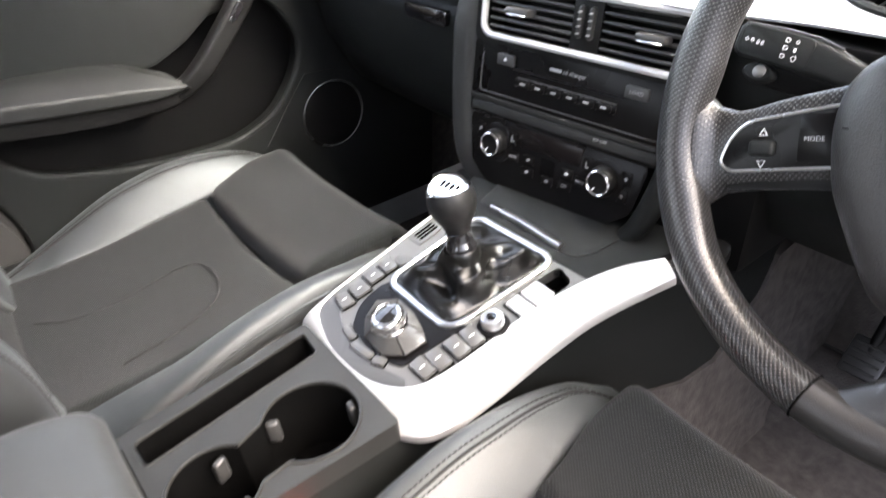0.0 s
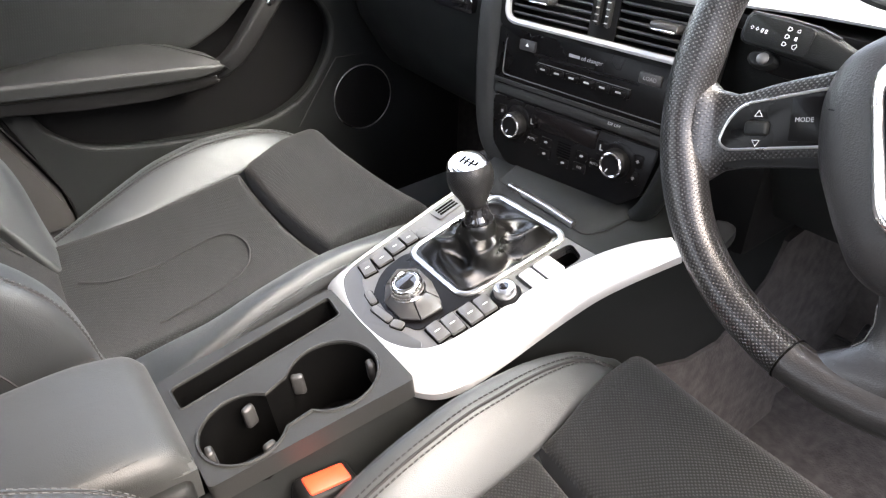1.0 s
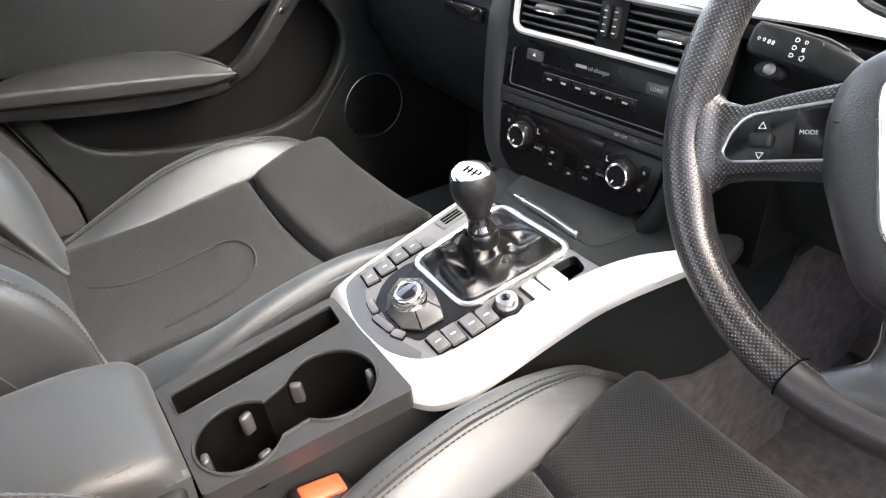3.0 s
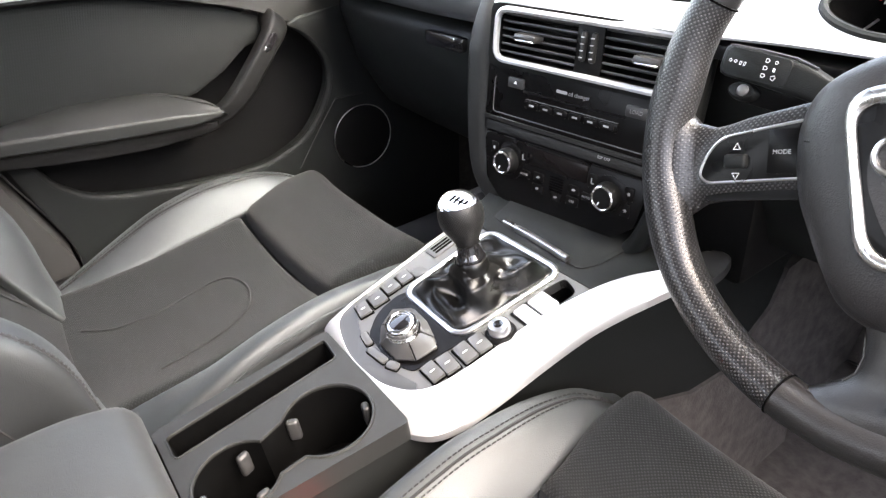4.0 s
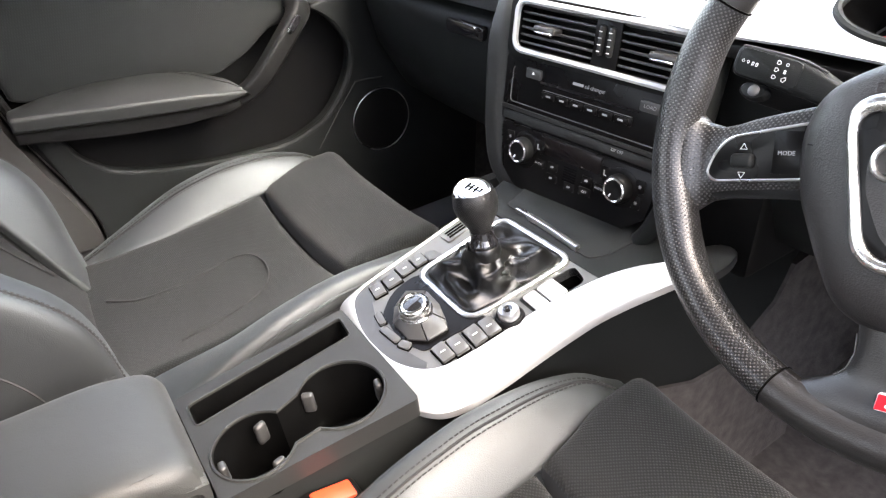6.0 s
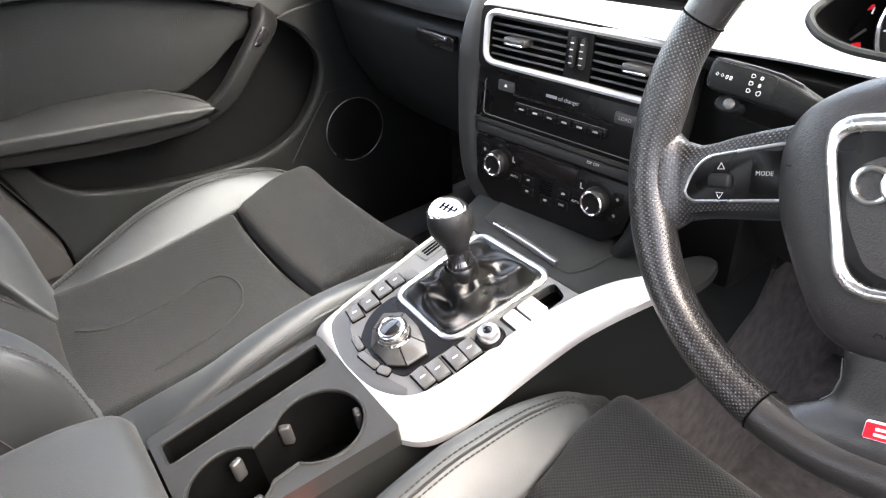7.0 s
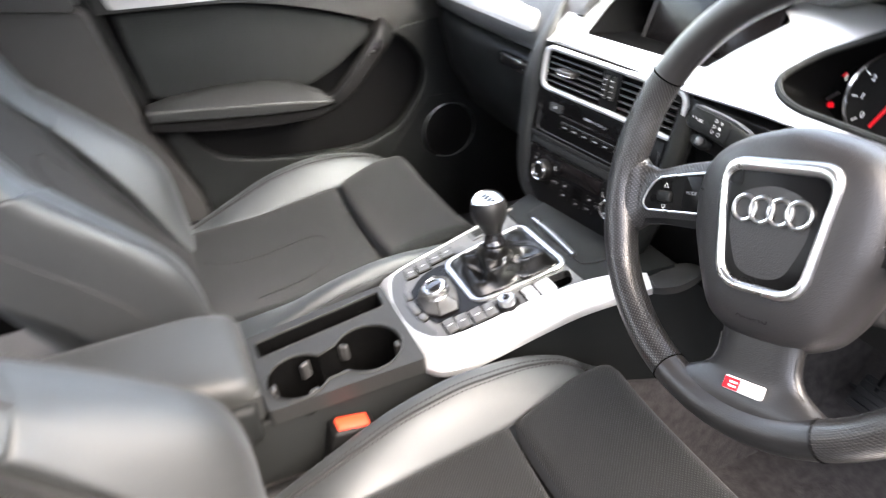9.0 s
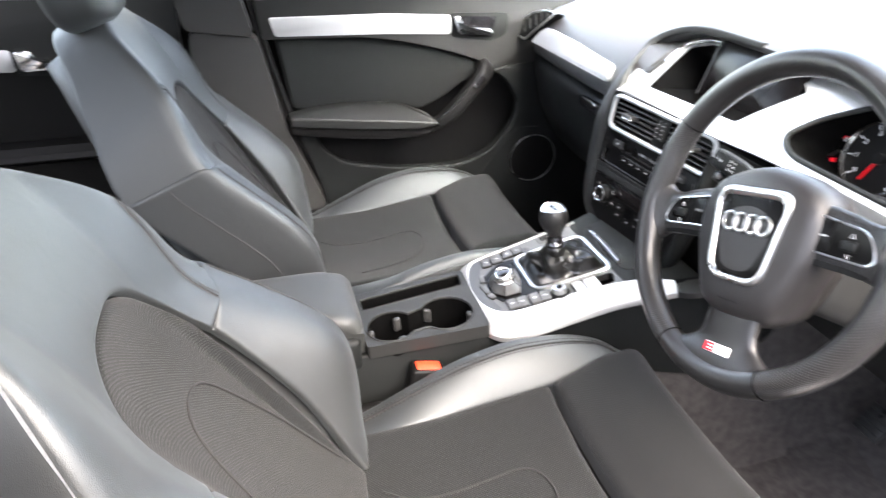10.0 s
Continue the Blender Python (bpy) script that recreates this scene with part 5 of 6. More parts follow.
def ash_tray():
    ob = thing("ashtray_lid", (0.01, 0.11, 0.43), "closed dark ashtray lid with a chrome front bar", "ashtray")
    part("surround", slab(rounded([(-0.099, 0.104), (0.118, 0.106), (0.150, 0.160), (0.170, 0.21), (-0.12, 0.21)], 0.004), -0.012, 0.0005), PLASTIC, ob, "dark grey console top", place=DECK)
    lid = [(-0.066, 0.126), (0.086, 0.120), (0.100, 0.140), (0.112, 0.20), (-0.075, 0.20)]
    part("lid", slab(rounded(lid, 0.008), -0.004, 0.0022, 0.0012), PLASTIC, ob, place=DECK)
    part("groove", sweep([DECK @ Vector((x, y, 0.001)) for x, y in rounded(lid, 0.008)], circle(0.0012, 6), closed=True), SEAM, ob)
    part("front_bar", sweep(smooth_line([DECK @ Vector(q) for q in ((-0.043, 0.1255, 0.003), (0.010, 0.1255, 0.0035), (0.067, 0.1225, 0.003))], 8), rect(-0.0034, -0.0040, 0.0034, 0.0040, 0.0015)), SATIN, ob, "slim chrome bar")


ash_tray()


# ---- dashboard ----
def dashboard():
    ob = thing("dashboard", (0.0, 0.45, 0.3), "black soft-skinned dashboard with two hoods", "dashboard")
    # passenger side, one profile along the car's width
    prof = [(0.98, 0.66), (0.98, 0.745), (0.70, 0.765), (0.45, 0.768), (0.32, 0.760), (0.255, 0.742), (0.228, 0.722), (0.215, 0.700), (0.203, 0.668), (0.199, 0.650), (0.204, 0.638), (0.222, 0.632), (0.60, 0.62)]
    bm = bmesh.new()
    rings = []
    xs = [-0.73, -0.70, -0.60, -0.45, -0.32, -0.22, -0.14]
    for x in xs:
        dy = 0.05 * step(-0.55, -0.74, x) + 0.012 * step(-0.30, -0.14, x)
        rings.append([bm.verts.new((x, min(0.98, y + (dy if y < 0.5 else 0)), z - (0.02 * step(-0.6, -0.74, x) if z > 0.6 else 0))) for y, z in prof])
    for a, b in zip(rings, rings[1:]):
        for i in range(len(a)):
            bm.faces.new((a[i], a[(i + 1) % len(a)], b[(i + 1) % len(a)], b[i]))
    bm.faces.new(rings[0][::-1])
    bm.faces.new(rings[-1])
    part("passenger_side", bm, SOFT_DASH, ob, "black grained passenger side", angle=50)
    bm = bmesh.new()
    rings = [[bm.verts.new((x, y + 0.05 * step(-0.55, -0.74, x), z)) for y, z in ((0.60, 0.625), (0.225, 0.625), (0.212, 0.612), (0.208, 0.595), (0.230, 0.50), (0.275, 0.42), (0.36, 0.36), (0.60, 0.33))] for x in (-0.73, -0.60, -0.45, -0.30, -0.15)]
    for a, b in zip(rings, rings[1:]):
        for i in range(len(a)):
            bm.faces.new((a[i], a[(i + 1) % len(a)], b[(i + 1) % len(a)], b[i]))
    bm.faces.new(rings[0][::-1])
    bm.faces.new(rings[-1])
    part("glove_box", bm, PLASTIC, ob, "black glove box lid", angle=50)
    # top over the middle and the driver's side
    prof = [(0.98, 0.66), (0.98, 0.745), (0.70, 0.775), (0.45, 0.795), (0.36, 0.803), (0.312, 0.801), (0.297, 0.793), (0.300, 0.784), (0.32, 0.778), (0.42, 0.776), (0.42, 0.66)]
    bm = bmesh.new()
    rings = []
    for x in [-0.22 + 0.94 * k / 48 for k in range(49)]:
        low = 0.045 * step(-0.09, -0.22, x)
        dip = 0.016 * math.exp(-((x - 0.175) / 0.05) ** 2)
        up = 0.018 * math.exp(-((x - 0.385) / 0.17) ** 4)
        row = []
        for y, z in prof:
            front = step(0.62, 0.33, y)
            row.append(bm.verts.new((x, y - (0.02 * step(-0.12, -0.22, x) - 0.02 * dip / 0.016) * front, z + (up - low - dip) * front)))
        rings.append(row)
    for a, b in zip(rings, rings[1:]):
        for i in range(len(a)):
            bm.faces.new((a[i], a[(i + 1) % len(a)], b[(i + 1) % len(a)], b[i]))
    bm.faces.new(rings[0][::-1])
    bm.faces.new(rings[-1])
    part("hood", bm, SOFT_DASH, ob, "black soft skin over screen and dials", angle=50)
    # face round the screen and the dials, lying well back; ALU paints its sky glare
    FACE = frame_of((0, 0.185, 0.684), (1, 0, 0), (0, 0.88, 0.475))
    out = rounded([(-0.148, -0.010), (0.0, -0.003), (0.12, 0.0), (0.22, 0.009), (0.30, 0.012), (0.66, 0.012), (0.66, 0.19), (-0.12, 0.19), (-0.185, 0.13), (-0.170, 0.05)], 0.012)
    scr = rounded([(-0.094, 0.026), (0.128, 0.040), (0.138, 0.079), (0.160, 0.137), (0.12, 0.165), (-0.10, 0.165), (-0.133, 0.141), (-0.118, 0.09)], 0.006)
    dia = rounded([(0.212, 0.060), (0.232, 0.041), (0.262, 0.031), (0.50, 0.031), (0.545, 0.05), (0.55, 0.09), (0.52, 0.165), (0.27, 0.168), (0.224, 0.105)], 0.016)
    part("face", slab(out, -0.003, 0.0, holes=[scr, dia]), ALU, ob, "pale face round screen and dials, sky glare put into its colour", place=FACE)
    rim = [FACE @ Vector((x, y, 0.0)) for x, y in dia]
    part("dial_rim", sweep(rim, circle(0.004, 8), closed=True, up=(0, -0.4, 0.9)), PLASTIC, ob)

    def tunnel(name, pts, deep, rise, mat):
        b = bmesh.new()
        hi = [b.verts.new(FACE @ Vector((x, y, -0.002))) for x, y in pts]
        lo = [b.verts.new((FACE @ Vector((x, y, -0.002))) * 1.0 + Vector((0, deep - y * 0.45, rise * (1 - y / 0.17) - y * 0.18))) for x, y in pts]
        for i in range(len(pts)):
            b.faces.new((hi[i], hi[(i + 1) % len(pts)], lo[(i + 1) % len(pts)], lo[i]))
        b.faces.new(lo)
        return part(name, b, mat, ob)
    # near-black tunnel walls, the shade of the recesses put into their colour
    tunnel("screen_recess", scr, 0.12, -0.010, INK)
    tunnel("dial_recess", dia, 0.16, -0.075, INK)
    DISPLAY = frame_of((0, 0.300, 0.71), (1, 0, 0), (0, 0.35, 0.94))
    disp = part("display", slab(rounded([(-0.068, -0.036), (0.140, -0.030), (0.140, 0.075), (-0.068, 0.070)], 0.004), -0.008, 0.0, 0.001), SCREEN, ob, "dark switched-off display", place=DISPLAY)
    part("display_frame", sweep([DISPLAY @ Vector(q) for q in ((-0.0675, 0.075, 0.002), (-0.066, -0.034, 0.002), (0.02, -0.036, 0.002), (0.14, -0.030, 0.002))], circle(0.0010, 6), up=(0, -1, 0)), GREY_PANEL, disp, "thin grey display edge")
    part("screen_edge", sweep(smooth_line([FACE @ Vector(q) for q in ((-0.128, 0.086, 0.003), (-0.140, 0.120, 0.004), (-0.136, 0.146, 0.004), (-0.10, 0.168, 0.002), (-0.05, 0.176, 0.0))], 8), rect(-0.004, -0.003, 0.004, 0.003, 0.0015)), CHROME, disp, "curved chrome screen edge")
    part("hazard_switch", slab(rounded([(-0.150, 0.050), (-0.128, 0.050), (-0.134, 0.085), (-0.146, 0.112), (-0.160, 0.108), (-0.160, 0.080)], 0.004), 0.0, 0.004, 0.001), CONSOLE, ob, "grey hazard light switch", place=FACE)
    part("hazard_mark", slab([(-0.003, -0.003), (0.003, -0.003), (0, 0.003)], 0.003, 0.0046), RED, ob, place=FACE @ at(-0.150, 0.088, 0, 10))
    # underside strip between face and vents
    part("face_underside", rbox(0.82, 0.06, 0.014, 0.003, at=(0.26, 0.222, 0.670)), BLACK, ob)
    # knee panel under the wheel
    prof = [(0.245, 0.668), (0.222, 0.664), (0.215, 0.62), (0.235, 0.52), (0.27, 0.455), (0.36, 0.42), (0.60, 0.40), (0.60, 0.57), (0.30, 0.60)]
    bm = bmesh.new()
    rings = [[bm.verts.new((x, y, z)) for y, z in prof] for x in (0.135, 0.3, 0.5, 0.73)]
    for a, b in zip(rings, rings[1:]):
        for i in range(len(a)):
            bm.faces.new((a[i], a[(i + 1) % len(a)], b[(i + 1) % len(a)], b[i]))
    bm.faces.new(rings[0][::-1])
    bm.faces.new(rings[-1])
    part("knee_panel", bm, PLASTIC, ob, "dark grey knee panel", angle=50)
    # rounded borders of the centre stack
    lip = [STACK @ Vector(p) for p in ((-0.070, -0.046, -0.008), (-0.096, -0.037, -0.007), (-0.116, -0.018, -0.006), (-0.128, 0.020, -0.006), (-0.1355, 0.085, -0.006), (-0.138, 0.150, -0.007))]
    lip += [Vector(p) for p in ((-0.160, 0.190, 0.690), (-0.192, 0.235, 0.722), (-0.200, 0.272, 0.748), (-0.150, 0.292, 0.776), (-0.07, 0.298, 0.790), (0.06, 0.300, 0.792))]
    face = rounded([(-0.020, -0.014), (0.020, -0.014), (0.020, 0.002), (0.008, 0.0085), (-0.014, 0.0095), (-0.020, 0.004)], 0.006, 4)
    part("stack_border", sweep(smooth_line(lip, 10), face, up=(0, -1, 0.1), scale=lambda t: mix(1.0, 0.34, step(0.40, 0.66, t))), CONSOLE, ob, "grey rounded border rising into the screen hood", angle=60)
    line = smooth_line([STACK @ Vector(p) for p in ((0.150, 0.17, -0.010), (0.154, 0.10, 0.002), (0.144, 0.03, 0.0), (0.128, -0.025, -0.002), (0.106, -0.056, -0.004))], 8)
    part("stack_border", sweep(line, circle(0.012, 16, 0.016), up=(0, -1, 0)), PLASTIC, ob, "grey rounded stack border")
    part("stack_cheek", rbox(0.05, 0.36, 0.40, 0.01, at=(-0.165, 0.375, 0.46)), BLACK, ob, "black side of the centre stack")
    part("stack_body", rbox(0.40, 0.40, 0.24, 0.01, at=(0.0, 0.425, 0.535)), BLACK, ob)
    # trim, vent, glove box catch
    m = frame_of((-0.40, 0.2070, 0.677), (1, 0.02, 0), (0, 0.30, 0.95))
    part("aluminium_strip", slab(rounded([(-0.200, -0.011), (0.172, -0.011), (0.166, 0.023), (0.0, 0.032), (-0.141, 0.034), (-0.175, 0.018)], [0.006, 0.012, 0.012, 0.01, 0.012, 0.02]), -0.016, 0.006, 0.002), ALU, ob, "brushed aluminium dash strip", place=m)
    leaf = rounded([(-0.298, -0.012), (-0.287, 0.020), (-0.245, 0.050), (-0.185, 0.066), (-0.128, 0.071), (-0.160, 0.048), (-0.205, 0.014), (-0.240, -0.014)], 0.010)
    vent = part("side_vent", slab(leaf, -0.02, 0.004, 0.001), BLACK, ob, "leaf-shaped side air vent", place=m)
    part("vent_rim", sweep([m @ Vector((x, y, 0.004)) for x, y in leaf], circle(0.0026, 8), closed=True, up=(0, -1, 0.3)), SATIN, vent, "metal vent rim")
    for k in range(5):
        part("slat", rbox(0.005, 0.030, 0.008, 0.001, 1), CONSOLE, vent, place=m @ at(-0.262 + 0.024 * k, 0.012 + 0.0125 * k, 0.004, 40))
    g = frame_of((-0.289, 0.207, 0.604), (1, 0, 0), (0, 0, 1))
    part("glove_box_catch", slab(rect(-0.045, -0.010, 0.045, 0.010, 0.005), -0.004, 0.006, 0.002), GLOSS, ob, place=g)
    part("catch_bar", slab(rect(-0.030, 0.004, 0.030, 0.009, 0.002), 0.0, 0.009, 0.001), CHROME, ob, "chrome glove box catch", place=g)
    return ob


dashboard()


def dials():
    ob = thing("instrument_cluster", (0.385, 0.29, 0.67), "instrument cluster with two ringed dials under the hood", "instruments")
    PLATE = frame_of((0, 0.33, 0.70), (1, 0, 0), (0, 0.35, 0.94))
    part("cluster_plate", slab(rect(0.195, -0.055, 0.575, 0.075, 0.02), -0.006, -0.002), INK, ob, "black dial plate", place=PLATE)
    for x, r in ((0.288, 0.051), (0.480, 0.051)):
        m = PLATE @ at(x, -0.006, 0.0)
        face = part("dial", lathe([(0, 0.0), (r, 0.0), (r, -0.004)], 40), DIALS, ob, "black dial face", place=m)
        ring = [m @ Vector((r * math.cos(a), r * math.sin(a), 0.005)) for a in np.linspace(0, 2 * math.pi, 49)[:-1]]
        part("dial_ring", sweep(ring, circle(0.0026, 8), closed=True, up=(0, -1, 0)), CHROME, face, "chrome dial ring")
        for k in range(9):
            a = radians(225 - 270 * k / 8)
            part("tick", slab(rect(-0.003, -0.0006, 0.003, 0.0006, 0.0003), 0.0, 0.0006), WHITE, face, place=m @ at((r - 0.0065) * math.cos(a), (r - 0.0065) * math.sin(a), 0, math.degrees(a)))
            if x < 0.4 and k < 8:
                writing("numeral", str(k), 0.0095, WHITE, face, m @ at((r - 0.0155) * math.cos(a), (r - 0.0155) * math.sin(a), 0.0006))
        part("needle", slab(rect(-0.004, -0.0012, 0.036, 0.0012, 0.0005), 0.001, 0.003), RED, face, "red needle", place=m @ at(0, 0, 0, 252))
        part("needle_hub", lathe([(0.008, 0.001), (0.008, 0.005), (0, 0.006)], 20), BLACK, face, place=m)
    for x in (0.226, 0.545):
        m = PLATE @ at(x, -0.018, 0.0)
        for k in range(5):
            a = radians(210 - 60 * k / 2)
            part("tick", slab(rect(-0.003, -0.0006, 0.003, 0.0006, 0.0002), 0.0, 0.0008), WHITE, ob, place=m @ at(0.018 * math.cos(a), 0.018 * math.sin(a), 0, math.degrees(a)))
        part("needle", slab(rect(-0.002, -0.0009, 0.013, 0.0009, 0.0004), 0.001, 0.003), SATIN, ob, place=m @ at(0, 0, 0, 230))
        part("warning_mark", slab(rect(-0.004, -0.002, 0.004, 0.002, 0.0008), 0.0, 0.0008), RED, ob, place=m @ at(-0.004, 0.020, 0, 20))
        part("warning_mark", slab(rect(-0.004, -0.003, 0.004, 0.003, 0.001), 0.0, 0.0008), RED, ob, place=m @ at(-0.002, -0.014, 0, 20))


dials()


def stack():
    """Air vents, disc changer and climate panel in the centre of the dashboard."""
    vents = thing("centre_air_vents", STACK @ Vector((0.02, 0.16, 0)), "twin centre air vents in a chrome frame", "air vent")
    hole = rect(-0.102, 0.134, 0.148, 0.184, 0.008)
    part("vent_housing", slab(rect(-0.118, 0.122, 0.160, 0.194, 0.012), -0.02, 0.002, holes=[hole]), BLACK, vents, place=STACK)
    part("vent_back", slab(rect(-0.105, 0.130, 0.15, 0.187, 0.004), -0.045, -0.040), BLACK, vents, place=STACK)
    line = [STACK @ Vector((x, y, 0.004)) for x, y in rect(-0.1055, 0.1305, 0.152, 0.188, 0.016, 8)]
    part("chrome_frame", sweep(line, [(-0.0036, -0.002), (0.0036, -0.002), (0.0030, 0.0018), (0, 0.0030), (-0.0030, 0.0018)], closed=True, up=STACK.to_3x3() @ Vector((0, 0, 1))), ALU, vents, "bright chrome vent frame")
    for u0, u1 in ((-0.101, 0.010), (0.044, 0.147)):
        for k in range(6):
            part("slat", rbox(u1 - u0, 0.0027, 0.016, 0.0011, 1), GREY_PANEL, vents, place=STACK @ at((u0 + u1) / 2, 0.1385 + 0.0086 * k, -0.008) @ pose(0, 0, 0, -14))
    part("divider", slab(rect(0.010, 0.132, 0.044, 0.187, 0.002), -0.03, 0.001, 0.001), BLACK, vents, place=STACK)
    for u in (0.0205, 0.0335):
        wheel = part("thumb_wheel", rbox(0.007, 0.032, 0.012, 0.003, 2), CONSOLE, vents, "ribbed vent thumb wheel", place=STACK @ at(u, 0.162, 0.0))
        for k in range(4):
            part("rib", rbox(0.004, 0.0012, 0.003, 0.0005, 1), GREYPRINT, wheel, place=STACK @ at(u, 0.151 + 0.007 * k, 0.006))
    for u in (-0.0555, 0.103):
        tab = part("vent_tab", rbox(0.032, 0.0085, 0.018, 0.003, 2), GREY_DARK, vents, "grey vent slider with a chrome edge", place=STACK @ at(u, 0.1605, 0.004))
        part("tab_edge", rbox(0.026, 0.0022, 0.003, 0.0008, 1), CHROME, tab, place=STACK @ at(u, 0.1572, 0.0125))

    cd = thing("disc_changer", STACK @ Vector((0.01, 0.088, 0)), "black disc changer unit with a row of keys", "car stereo")
    part("fascia", slab(rect(-0.116, 0.040, 0.135, 0.124, 0.004), -0.02, 0.001, 0.001), PANEL, cd, "satin black fascia", place=STACK)
    line = [STACK @ Vector((x, y, 0.001)) for x, y in rounded([(-0.104, 0.110), (-0.104, 0.066), (0.130, 0.066), (0.130, 0.110)], 0.006)]
    part("trim_line", sweep(line[2:-2], circle(0.0008, 6), up=(0, -1, 0)), GREY_PANEL, cd)
    part("trim_bar", slab(rect(-0.116, 0.056, 0.135, 0.061, 0.001), 0.0, 0.0035, 0.001), CONSOLE, cd, place=STACK)
    part("disc_slot", slab(rect(-0.058, 0.0975, 0.085, 0.1005, 0.001), -0.002, 0.0016), GLOSS, cd, place=STACK)
    part("key_strip", slab(rect(-0.053, 0.0800, 0.078, 0.0912, 0.004), 0.0, 0.003, 0.001), PANEL, cd, place=STACK)
    for k in range(6):
        kk = key(cd, STACK, -0.0405 + 0.0210 * k, 0.0856, 0.0185, 0.0082, 0.0045, 0, PANEL)
        part("key_print", slab(rect(-0.0035, -0.0010, 0.0035, 0.0010, 0.0003), 0.0, 0.0048), GREYPRINT, kk, place=STACK @ at(-0.0405 + 0.0210 * k, 0.0856, 0))
    part("strip_edge", sweep([STACK @ Vector((x, 0.0915, 0.0028)) for x in (-0.050, 0.0, 0.078)], circle(0.0005, 6)), GREY_PANEL, cd)
    e = key(cd, STACK, -0.0685, 0.107, 0.024, 0.012, 0.004, 0, GREY_DARK)
    part("eject_mark", slab([(-0.0025, -0.001), (0.0025, -0.001), (0, 0.0028)], 0.0, 0.0044), WHITE, e, place=STACK @ at(-0.0685, 0.107, 0))
    ld = key(cd, STACK, 0.0975, 0.1075, 0.026, 0.012, 0.004, 0, GREY_DARK)
    writing("print", "LOAD", 0.0058, GREYPRINT, ld, STACK @ at(0.0975, 0.1075, 0.0042))
    part("print", slab(rect(-0.0075, -0.0016, 0.0075, 0.0016, 0.0005), 0.0, 0.0016), GREYPRINT, cd, place=STACK @ at(-0.0015, 0.1090, 0))
    writing("print", "cd changer", 0.0066, GREYPRINT, cd, STACK @ at(0.0225, 0.1090, 0.0014))
    part("switch_strip", slab(rect(-0.112, 0.043, 0.132, 0.054, 0.001), 0.0, 0.0025, 0.0008), CONSOLE, cd, place=STACK)
    writing("print", "ESP OFF", 0.0048, GREYPRINT, cd, STACK @ at(0.067, 0.050, 0.0027))

    cl = thing("climate_panel", STACK @ Vector((0, 0.005, 0)), "black climate panel with two chrome-ringed knobs", "climate control")
    part("fascia", slab(rounded([(-0.112, 0.040), (-0.104, -0.020), (-0.078, -0.042), (0.085, -0.042), (0.118, -0.015), (0.128, 0.040)], 0.008), -0.02, 0.003, 0.0015), PANEL, cl, "satin black fascia", place=STACK)
    for u in (-0.0675, 0.0815):
        m = STACK @ at(u, 0.0110, 0.002)
        part("knob_seat", lathe([(0.0235, 0.0), (0.0235, 0.0015), (0.0190, 0.0030), (0.0, 0.0030)], 40), PANEL, cl, place=m)
        k = part("knob", lathe([(0.0172, 0.0), (0.0168, 0.008), (0.0155, 0.013), (0.0130, 0.0150), (0.0, 0.0146)], 40), BLACK, cl, "black rotary knob", place=m)
        part("knob_ring", lathe([(0.0140, 0.0138), (0.0142, 0.0156), (0.0130, 0.0166), (0.0116, 0.0158), (0.0112, 0.0143)], 40), CHROME, k, "chrome knob ring", place=m)
        part("knob_pointer", slab(rect(-0.0007, 0.0060, 0.0007, 0.0105, 0.0003), 0.0146, 0.0150), WHITE, k, place=m @ at(0, 0, 0, 150))
    part("display", slab(rect(-0.036, 0.016, 0.050, 0.037, 0.002), 0.0, 0.0042, 0.0008), SCREEN, cl, "dark climate display", place=STACK)
    # small keys under the display, each with its mark
    for u, v, w in ((-0.041, 0.0013, 0.018), (-0.0185, 0.0036, 0.016), (-0.0185, -0.0109, 0.018), (0.0102, -0.0130, 0.016), (0.0347, 0.0035, 0.016), (0.0339, -0.0108, 0.018), (0.0530, 0.0004, 0.014)):
        k = key(cl, STACK, u, v, w, 0.0105, 0.0042, 0, PANEL)
        if u in (-0.041, 0.0530):
            writing("print", "AUTO", 0.0042, GREYPRINT, k, STACK @ at(u, v, 0.0045))
        elif u == 0.0339:
            writing("print", "OFF", 0.0044, GREYPRINT, k, STACK @ at(u, v, 0.0045))
        else:
            part("key_print", slab(rounded([(-0.0026, -0.0012), (0.0010, -0.0012), (0.0028, 0.0004), (0.0008, 0.0016), (-0.0022, 0.0010)], 0.0005), 0.0, 0.0047), GREYPRINT, k, place=STACK @ at(u, v, 0))
    for u, v in ((-0.0935, 0.022), (-0.0900, 0.0024), (0.1057, 0.0207), (0.1044, 0.0011)):
        k = key(cl, STACK, u, v, 0.0125, 0.0150, 0.0040, 0, PANEL)
        for turn in (0, 60, 120):
            part("key_print", slab(rect(-0.0022, -0.00035, 0.0022, 0.00035, 0.0002), 0, 0.0044), GREYPRINT, k, place=STACK @ at(u, v, 0, turn))
    for u, v in ((-0.0440, 0.0215), (0.0584, 0.0212)):
        k = key(cl, STACK, u, v, 0.0115, 0.0170, 0.0040, 0, PANEL)
        part("key_print", slab([(-0.0022, -0.0030), (0.0020, -0.0030), (0.0020, -0.0018), (-0.0008, -0.0018), (-0.0014, 0.0036), (-0.0026, 0.0036)], 0, 0.0044), GREYPRINT, k, place=STACK @ at(u, v, 0))
    for k in range(6):
        part("sensor_slot", slab(rect(-0.0095, -0.0008, 0.0095, 0.0008, 0.0003), 0.0, 0.0038), INK, cl, place=STACK @ at(0.0085, -0.0060 + 0.0032 * k, 0))


stack()


